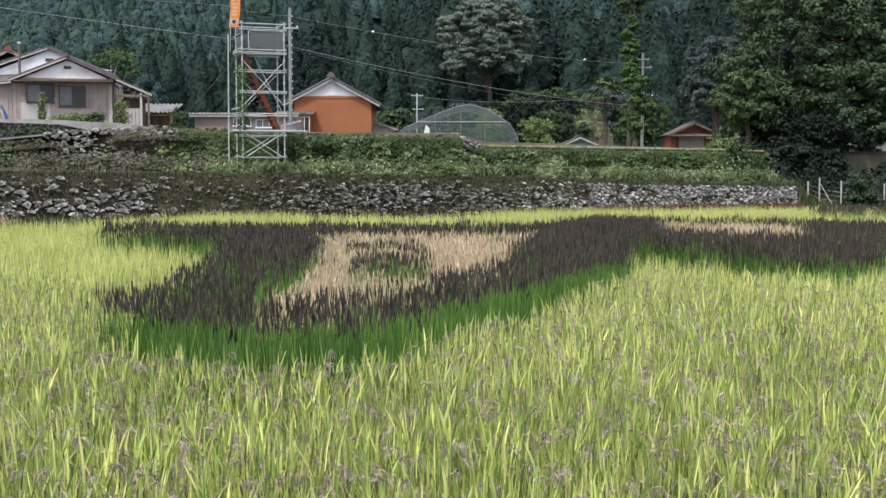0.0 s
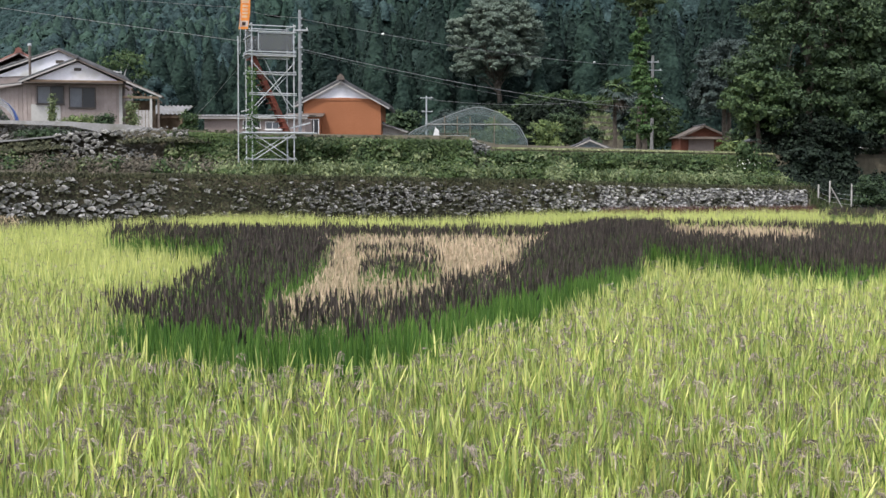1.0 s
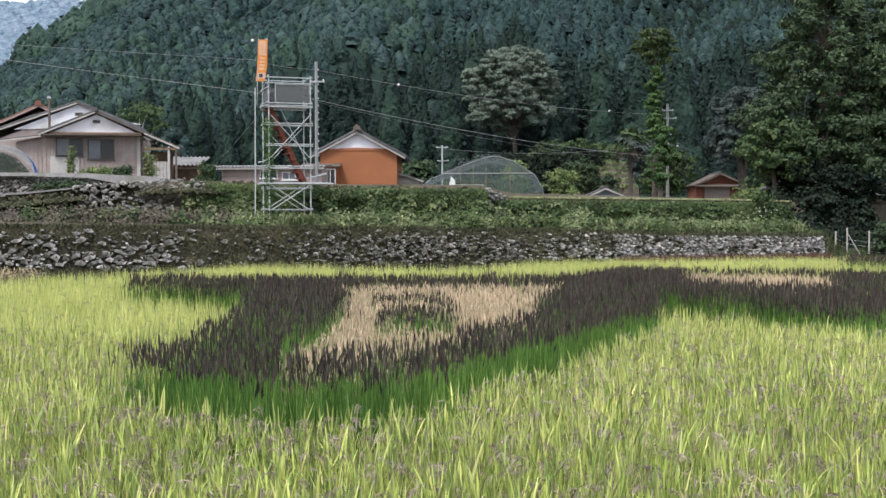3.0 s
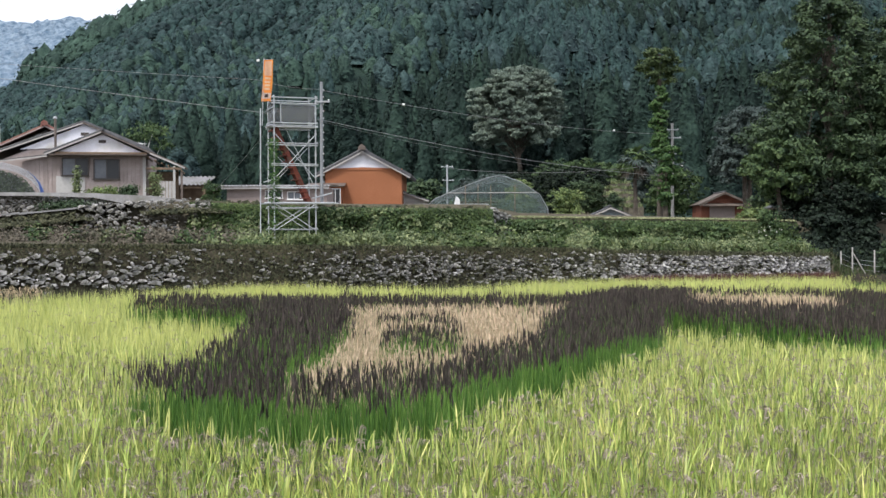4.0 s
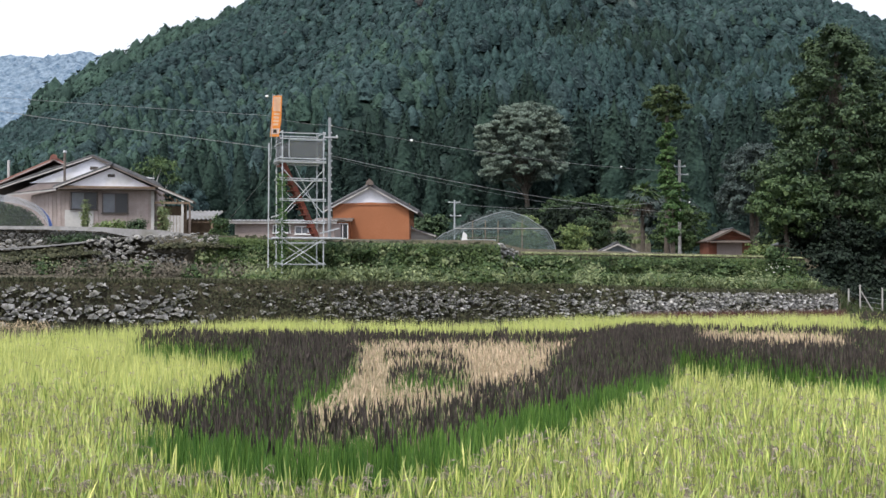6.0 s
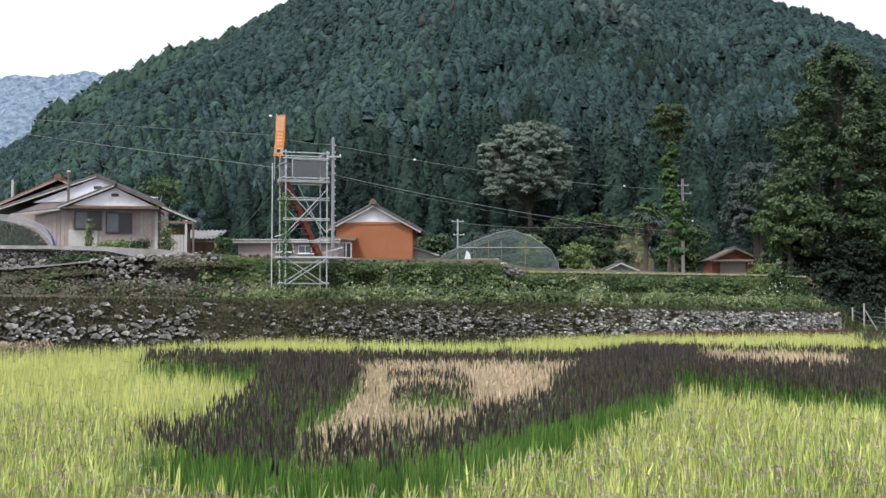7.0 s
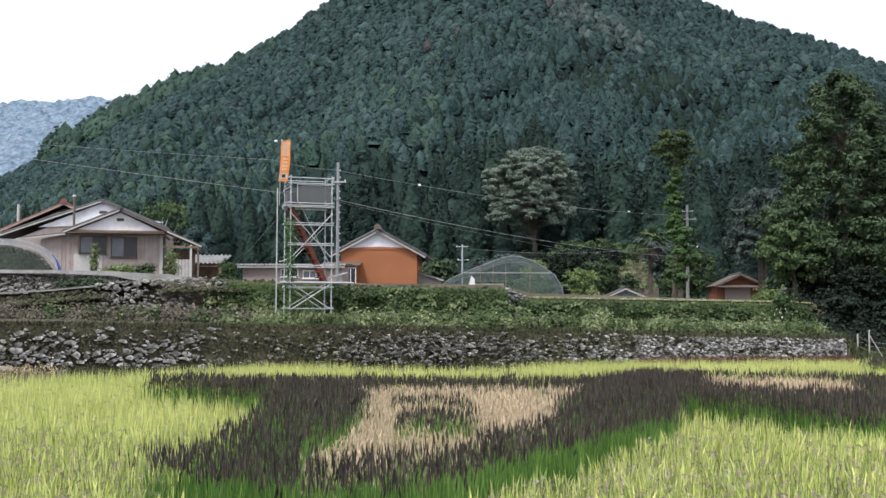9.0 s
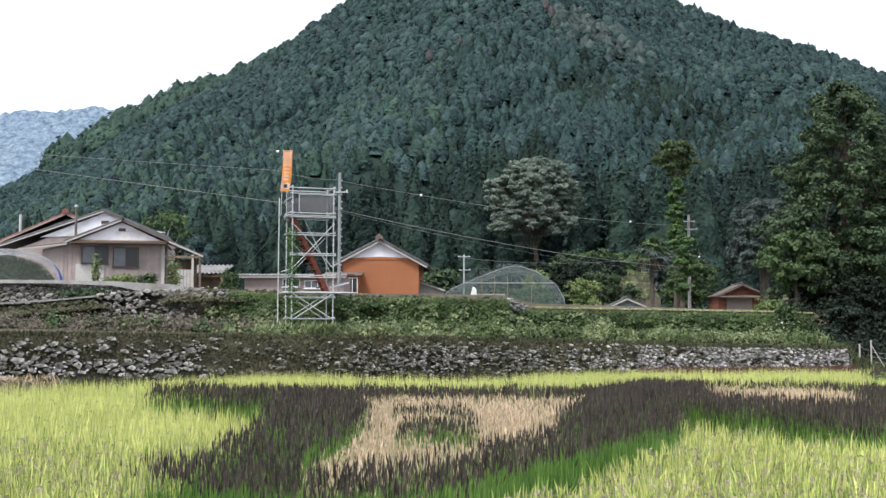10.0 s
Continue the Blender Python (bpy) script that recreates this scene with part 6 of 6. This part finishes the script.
def red_roof_house():
    t = thing("house", "older house with red-brown tiled roof behind the beige house", "house", (0, 0, 0))
    t.matrix_basis = Matrix.Translation((-33.0, 95.5, 0)) @ Matrix.Rotation(radians(10), 4, "Z") @ Matrix.Translation((33.0, -95.5, 0))
    y0 = 95.5
    # dark colour stands in for the shadow on this gable wall
    gable(t, "wall", -41, -29.6, -33.0, 4.6, 7.8, 9.7, 11.2, y0, y0 + 8, M["frame_dark"], "gable wall with its shadow painted as a dark colour")
    part("gable_panel", prism(bmesh.new(), [(-34.9, 10.0), (-31.4, 10.0), (-31.6, 10.5), (-32.5, 10.95), (-33.6, 10.9), (-34.4, 10.5)], y0 - 0.05, y0 - 0.004), M["grey_board"], t, "pale curved gable panel")
    roof_slope(t, -42, 7.35, -33.0, 11.5, y0 - 0.8, y0 + 8.4, 0.05, M["roof_red"], M["siding"])
    roof_slope(t, -29.2, 9.75, -33.0, 11.5, y0 - 0.8, y0 + 8.4, 0.05, M["roof_red"], M["siding"])
    rd = part("ridge", bevelled(boxes((-33.14, -32.86, y0 - 0.9, y0 + 8.4, 11.55, 11.72)), 0.03), M["roof_red"], t)
    part("ridge_end", prism(bmesh.new(), [(-33.3, 11.5), (-32.7, 11.5), (-32.78, 11.8), (-33.0, 11.92), (-33.22, 11.8)], y0 - 1.0, y0 - 0.91), M["roof_red"], rd)
    part("vent_pipe", tube(bmesh.new(), (-36.6, y0 + 0.4, 9.9), (-36.6, y0 + 0.4, 11.5), 0.1, n=10), M["grey_board"], t)
    return t


def orange_house():
    t = thing("storehouse", "orange plastered storehouse with white gable and tiled roof", "storehouse", (0, 0, 0))
    y0 = 94.0
    part("wall", boxes((-11.2, -5.4, y0, y0 + 7, 4.3, 7.98)), M["orange_wall"], t, "orange ochre plaster")
    part("gable_panel", prism(bmesh.new(), [(-10.95, 7.98), (-5.65, 7.98), (-8.35, 9.22)], y0 - 0.02, y0 + 7), M["white_wall"], t, "white plastered gable")
    part("moulding", prism(bmesh.new(), [(-11.25, 7.9), (-5.35, 7.9), (-5.35, 8.0), (-8.35, 8.12), (-11.25, 8.0)], y0 - 0.05, y0 - 0.022), M["orange_wall"], t)
    roof_slope(t, -11.95, 7.52, -8.35, 9.42, y0 - 0.35, y0 + 7.4, 0.16, M["roof_dark"], M["wood_light"])
    roof_slope(t, -4.65, 7.40, -8.35, 9.42, y0 - 0.35, y0 + 7.4, 0.16, M["roof_dark"], M["wood_light"])
    rd = part("ridge", bevelled(boxes((-8.52, -8.18, y0 - 0.65, y0 + 7.4, 9.44, 9.64)), 0.03), M["roof_dark"], t)
    part("ridge_end", prism(bmesh.new(), [(-8.66, 9.4), (-8.04, 9.4), (-8.1, 9.66), (-8.35, 9.86), (-8.6, 9.66)], y0 - 0.75, y0 - 0.66), M["roof_brown"], rd)
    an = part("annex", boxes((-12.3, -9.85, y0 - 1.2, y0 - 0.01, 4.3, 6.62)), M["orange_wall"], t)
    part("annex_roof", slab(bmesh.new(), [(-12.5, y0 - 1.45, 6.68), (-9.6, y0 - 1.45, 6.68), (-9.6, y0, 6.95), (-12.5, y0, 6.95)], 0.08), M["roof_brown"], t)
    window(t, -11.05, -9.9, 5.0, 6.48, y0 - 1.205, M["frame_white"], 3, [M["pane"]])
    part("door_panel", boxes((-10.6, -9.95, y0 - 1.23, y0 - 1.205, 4.35, 4.94)), M["frame_white"], an)
    return t


def corrugated(bm, x0, x1, y0, z0, y1, z1, pitch=0.24, amp=0.05, t=0.03):
    """Corrugated sheets that rise from y0 to y1."""
    n = int((x1 - x0) / pitch * 4)
    low, high = [], []
    for k in range(n + 1):
        x = x0 + (x1 - x0) * k / n
        w = amp * math.sin(k * math.pi / 2)
        low.append((x, w))
    rows = [[bm.verts.new((x, y, z + w + d)) for x, w in low] for y, z, d in ((y0, z0, 0), (y1, z1, 0), (y1, z1, -t), (y0, z0, -t))]
    for a, b in ((0, 1), (1, 2), (2, 3), (3, 0)):
        for k in range(n):
            bm.faces.new((rows[a][k], rows[a][k + 1], rows[b][k + 1], rows[b][k]))
    bmesh.ops.recalc_face_normals(bm, faces=bm.faces[:])
    return bm


def tin_shed():
    t = thing("shed", "long low pink-grey shed with a corrugated tin roof", "shed", (0, 0, 0))
    y0 = 84.0
    part("wall", boxes((-16.7, -9.9, y0, y0 + 4, 4.2, 6.18)), M["pink_wall"], t)
    part("roof", corrugated(bmesh.new(), -17.1, -9.6, y0 - 0.5, 6.28, y0 + 4.3, 6.46), M["tin"], t, "corrugated tin sheets")
    part("fascia", boxes((-17.0, -9.7, y0 - 0.42, y0 - 0.36, 6.06, 6.24)), M["wood_light"], t)
    window(t, -14.1, -12.9, 5.45, 6.0, y0 - 0.003, M["frame_white"], 3, [M["pane"]])
    window(t, -12.6, -11.2, 5.35, 5.9, y0 - 0.003, M["frame_white"], 3, [M["curtain"]])
    return t


def side_shed():
    t = thing("shed", "small open shed with a patched corrugated roof beside the house", "shed", (0, 0, 0))
    part("wall", boxes((-20.9, -18.5, 86, 88.5, 4.5, 6.5)), M["wood"], t)
    part("roof", corrugated(bmesh.new(), -21.1, -18.3, 85.0, 6.45, 88.8, 7.2, 0.3, 0.06), M["concrete"], t, "patched corrugated sheets")
    for x in (-20.9, -18.5):
        part("post", boxes((x - 0.06, x + 0.06, 85.1, 85.22, 4.4, 6.45)), M["wood"], t)
    part("rail", boxes((-20.9, -18.5, 85.12, 85.2, 6.2, 6.3)), M["wood"], t)
    return t


beige_house(), red_roof_house(), orange_house(), tin_shed(), side_shed()


def arch_points(half, height, n):
    return [(half * math.cos(math.pi * k / n), height * math.sin(math.pi * k / n) ** 0.8) for k in range(n + 1)]


def vault(arch, k, y0, y1):
    """One bent sheet over an arch, with a little thickness."""
    bm = bmesh.new()
    rows = [[bm.verts.new((x * q, y, z * q)) for x, z in arch] for q, y in ((k, y0), (k, y1), (k - 0.003, y1), (k - 0.003, y0))]
    for i in range(4):
        for a in range(len(arch) - 1):
            bm.faces.new((rows[i][a], rows[i][a + 1], rows[(i + 1) % 4][a + 1], rows[(i + 1) % 4][a]))
    return bm


def polytunnel():
    t = thing("polytunnel", "clouded plastic tunnel with a blue sheet at its end", "polytunnel", (-27.6, 70, 4.9), 21)
    arch = arch_points(3.1, 2.2, 16)
    for k in range(6):
        bm = bmesh.new()
        for a, b in zip(arch, arch[1:]):
            tube(bm, (a[0], k * 1.1, a[1]), (b[0], k * 1.1, b[1]), 0.02, n=5)
        part("hoop", bm, M["steel"], t)
    part("film", vault(arch, 1.01, 0.02, 5.5), M["film"], t, "clouded plastic film")
    bm = bmesh.new()
    ring = [(x, z) for x, z in arch[:5]] + [(arch[k][0] * (0.995 - 0.017 * (4 - k)), arch[k][1]) for k in range(4, -1, -1)]
    prism(bm, ring, -0.06, -0.03)
    part("end_sheet", bm, M["blue_sheet"], t, "blue tarpaulin edge")
    part("end_film", prism(bmesh.new(), [(x, z) for x, z in arch], -0.02, -0.012), M["end_film"], t, "clouded plastic film")
    g = np.random.default_rng(77)
    n = 9000
    d = unit(n, g)
    c = np.c_[d[:, 0] * 2.75, 0.9 + d[:, 1] * 0.8, np.abs(d[:, 2]) * 1.85] * g.uniform(0.7, 1, (n, 1))
    crop = Pile()
    crop.many(leaf_quads(c, d, np.full(n, 0.12), 1.5, 0.6, g), LEAF)
    o = tagged(crop.out("tunnel_crop", [M["crown_dark"]]), "dark green crop growing in the plastic tunnel", "crop", kind="stuff")
    o.matrix_basis = pose(-27.6, 70, 4.9, 0, 0, 21)
    return t


def net_house():
    t = thing("greenhouse", "low greenhouse of steel hoops under green shade net", "greenhouse", (1.35, 88, 3.95))
    half, rise, depth = 3.9, 3.15, 9.0
    prof = [(-5.05, 0), (-4.95, 0.8), (-4.03, 1.55), (-2.03, 2.4), (-0.4, 3.0), (0.3, rise), (0.9, 3.1), (1.97, 2.75), (3.37, 1.8), (3.92, 0.8), (3.97, 0)]
    for k in range(5):
        bm = bmesh.new()
        for a, b in zip(prof, prof[1:]):
            tube(bm, (a[0], k * depth / 4, a[1]), (b[0], k * depth / 4, b[1]), 0.028, n=6)
        part("hoop", bm, M["pole_grey"], t)
    for x, z in prof[1:-1]:
        part("purlin", bar((x, 0, z), (x, depth, z), 0.02, 6), M["pole_grey"], t)
    bm = bmesh.new()
    for (xa, za), (xb, zb) in zip(prof, prof[1:]):
        slab(bm, [(xb, 0, zb + 0.03), (xa, 0, za + 0.03), (xa, depth, za + 0.03), (xb, depth, zb + 0.03)], 0.006)
    part("roof_net", bm, M["net"], t, "green shade net")
    bm = bmesh.new()
    prism(bm, prof, -0.015, -0.008)
    part("front_net", bm, M["net"], t, "green shade net")
    part("tie_bar", bar((-half * 0.8, -0.04, 1.95), (half * 0.8, -0.04, 1.95), 0.028, 6), M["wood_light"], t)
    part("tie_bar", bar((-half * 0.6, -0.03, 1.3), (half * 0.1, -0.03, 1.3), 0.03, 6), M["frame_dark"], t)
    for x in (-1.9, -1.0, -0.1, 1.6):
        part("stud", bar((x, -0.03, 0), (x, -0.03, 2.5), 0.025, 6), M["wood"], t)
    part("film_panel", boxes((-2.55, -0.25, 0.25, 0.26, 0.0, 1.2)), M["frame_white"], t, "white plastic sheet")
    part("film_panel", prism(bmesh.new(), [(-3.0, 0), (-2.2, 0), (-2.3, 1.5), (-2.55, 1.75)], -0.05, -0.04), M["frame_white"], t, "white plastic sheet")
    g = np.random.default_rng(78)
    n = 2200
    c = np.c_[g.uniform(-3, 3.4, n), g.uniform(0.5, 6, n), g.uniform(0.2, 1.5, n) ** 1.2]
    crop = Pile()
    crop.many(leaf_quads(c, np.tile([0, -0.4, 1.0], (n, 1)), np.full(n, 0.16), 2.0, 0.6, g), LEAF)
    o = tagged(crop.out("greenhouse_crop", [M["crown_mid"]]), "green vegetable crop under the shade net", "crop", kind="stuff")
    o.location = (1.35, 88, 3.95)
    return t


def low_roof(label, x0, x1, xa, ze, za, y0, depth, roof, wall, floor_z, edge=None):
    edge = edge or M["wood_light"]
    t = thing("hut", label, "hut", (0, 0, 0))
    gable(t, "wall", x0 + 0.25, x1 - 0.25, xa, floor_z, ze, ze, za - 0.12, y0, y0 + depth, wall)
    roof_slope(t, x0, ze - 0.1, xa, za, y0 - 0.4, y0 + depth + 0.3, 0.08, roof, edge, False)
    roof_slope(t, x1, ze - 0.1, xa, za, y0 - 0.4, y0 + depth + 0.3, 0.08, roof, edge, False)
    part("ridge", tube(bmesh.new(), (xa, y0 - 0.4, za + 0.08), (xa, y0 + depth + 0.3, za + 0.08), 0.08), M["roof_dark"], t)
    return t


polytunnel(), net_house()
low_roof("low hut with a blue-grey gable and pale rake boards", 7.7, 10.8, 9.2, 4.16, 4.72, 84, 3, M["roof_dark"], M["roof_blue"], 2.6)
low_roof("small grey-roofed outhouse behind the storehouse", -6.2, -3.4, -5.4, 5.75, 6.3, 96.5, 3, M["roof_dark"], M["grey_board"], 4.0)
low_roof("pale sheet-roofed carport beyond the trees", 29.6, 37.0, 32.2, 4.4, 5.6, 90, 4, M["tin"], M["pole_grey"], 3.0)
hut = low_roof("brown hut with a rusty red wall and dark roof", 18.0, 22.3, 20.1, 5.4, 6.3, 100, 4, M["roof_brown"], M["rust_wall"], 3.6, M["roof_brown"])
part("boarded_front", boxes((18.9, 20.9, 99.9, 99.96, 3.7, 5.2)), M["pink_wall"], hut, "weathered pinkish boards")
part("lean_to_roof", slab(bmesh.new(), [(18.3, 99.3, 5.25), (21.6, 99.3, 5.25), (21.6, 99.98, 5.45), (18.3, 99.98, 5.45)], 0.07), M["roof_brown"], hut)
low_roof("dark timber shed in the shade of the conifers", 19.0, 25.0, 22.0, 4.6, 5.6, 78, 4, M["roof_dark"], M["wood"], 2.0)

# wire fence at the end of the field wall
fence = thing("wire_fence", "wire fence on pale posts below the conifers", "fence", (0, 0, 0))
spots = [(18.1, 61.7), (18.75, 62.0), (19.9, 62.2), (22.2, 62.6), (24.4, 63.2)]
for x, y in spots:
    z = ground_z(x, y)
    part("post", bar((x, y, z - 0.2), (x, y, z + (0.85 if x < 18.5 else 1.3)), 0.04), M["wood_light"], fence)
part("strut", bar((18.8, 62.0, ground_z(18.8, 62.0) + 1.0), (19.45, 62.1, ground_z(19.45, 62.1) + 0.05), 0.03), M["wood_light"], fence)
for h in (0.25, 0.5, 0.72):
    bm = bmesh.new()
    for (xa, ya), (xb, yb) in zip(spots, spots[1:]):
        tube(bm, (xa, ya, ground_z(xa, ya) + h), (xb, yb, ground_z(xb, yb) + h), 0.006, n=5)
    part("wire", bm, M["steel"], fence)

# dry garden terraces behind the greenhouse
garden = thing("garden_terrace", "stepped garden beds of brown earth and dry grass", "terrace", (0, 0, 0), kind="structure")
beds = Pile()
for k in range(5):
    y, z = 110 + 2.2 * k, 5.5 + 0.62 * k
    bm = bmesh.new()
    n = 14
    front = [(9.0 + 6 * i / n, y + 0.25 * math.sin(i * 1.3 + k), z + 0.1 * math.sin(i * 0.9 + 2 * k)) for i in range(n + 1)]
    low = [bm.verts.new((x, a - 0.15, b - 1.4)) for x, a, b in front]
    lip = [bm.verts.new(c) for c in front]
    back = [bm.verts.new((x, a + 2.6, b)) for x, a, b in front]
    for i in range(n):
        bm.faces.new((low[i], low[i + 1], lip[i + 1], lip[i]))
        bm.faces.new((lip[i], lip[i + 1], back[i + 1], back[i]))
    part("bed", bm, M["shrub_brown"], garden, "bare brown earth")
    m = 420
    c = np.c_[rng.uniform(9.0, 15.0, m), y + rng.uniform(-0.1, 0.8, m), np.full(m, z - 0.05)]
    beds.many(blades(c, rng.uniform(0.25, 0.6, m), rng.uniform(0, 6.283, m), np.abs(rng.normal(0.3, 0.2, m)), np.abs(rng.normal(0.2, 0.2, m)), np.full(m, 0.09), 2), B2, 0)
tagged(beds.out("garden_grass", [M["fern"]]), "dry grass tufts on the garden beds", "grass", kind="stuff")

# flowers
flowers = Pile()
c = np.c_[rng.normal(15.4, 0.35, 22), rng.uniform(65.2, 65.7, 22), rng.normal(2.95, 0.16, 22)]
flowers.many(leaf_quads(c, np.tile(FRONT, (22, 1)), np.full(22, 0.05), 1.0, 0.5), LEAF)
tagged(flowers.out("white_blossom", [M["flower_white"]]), "clusters of small white flowers on the bank", "flowers", kind="stuff")
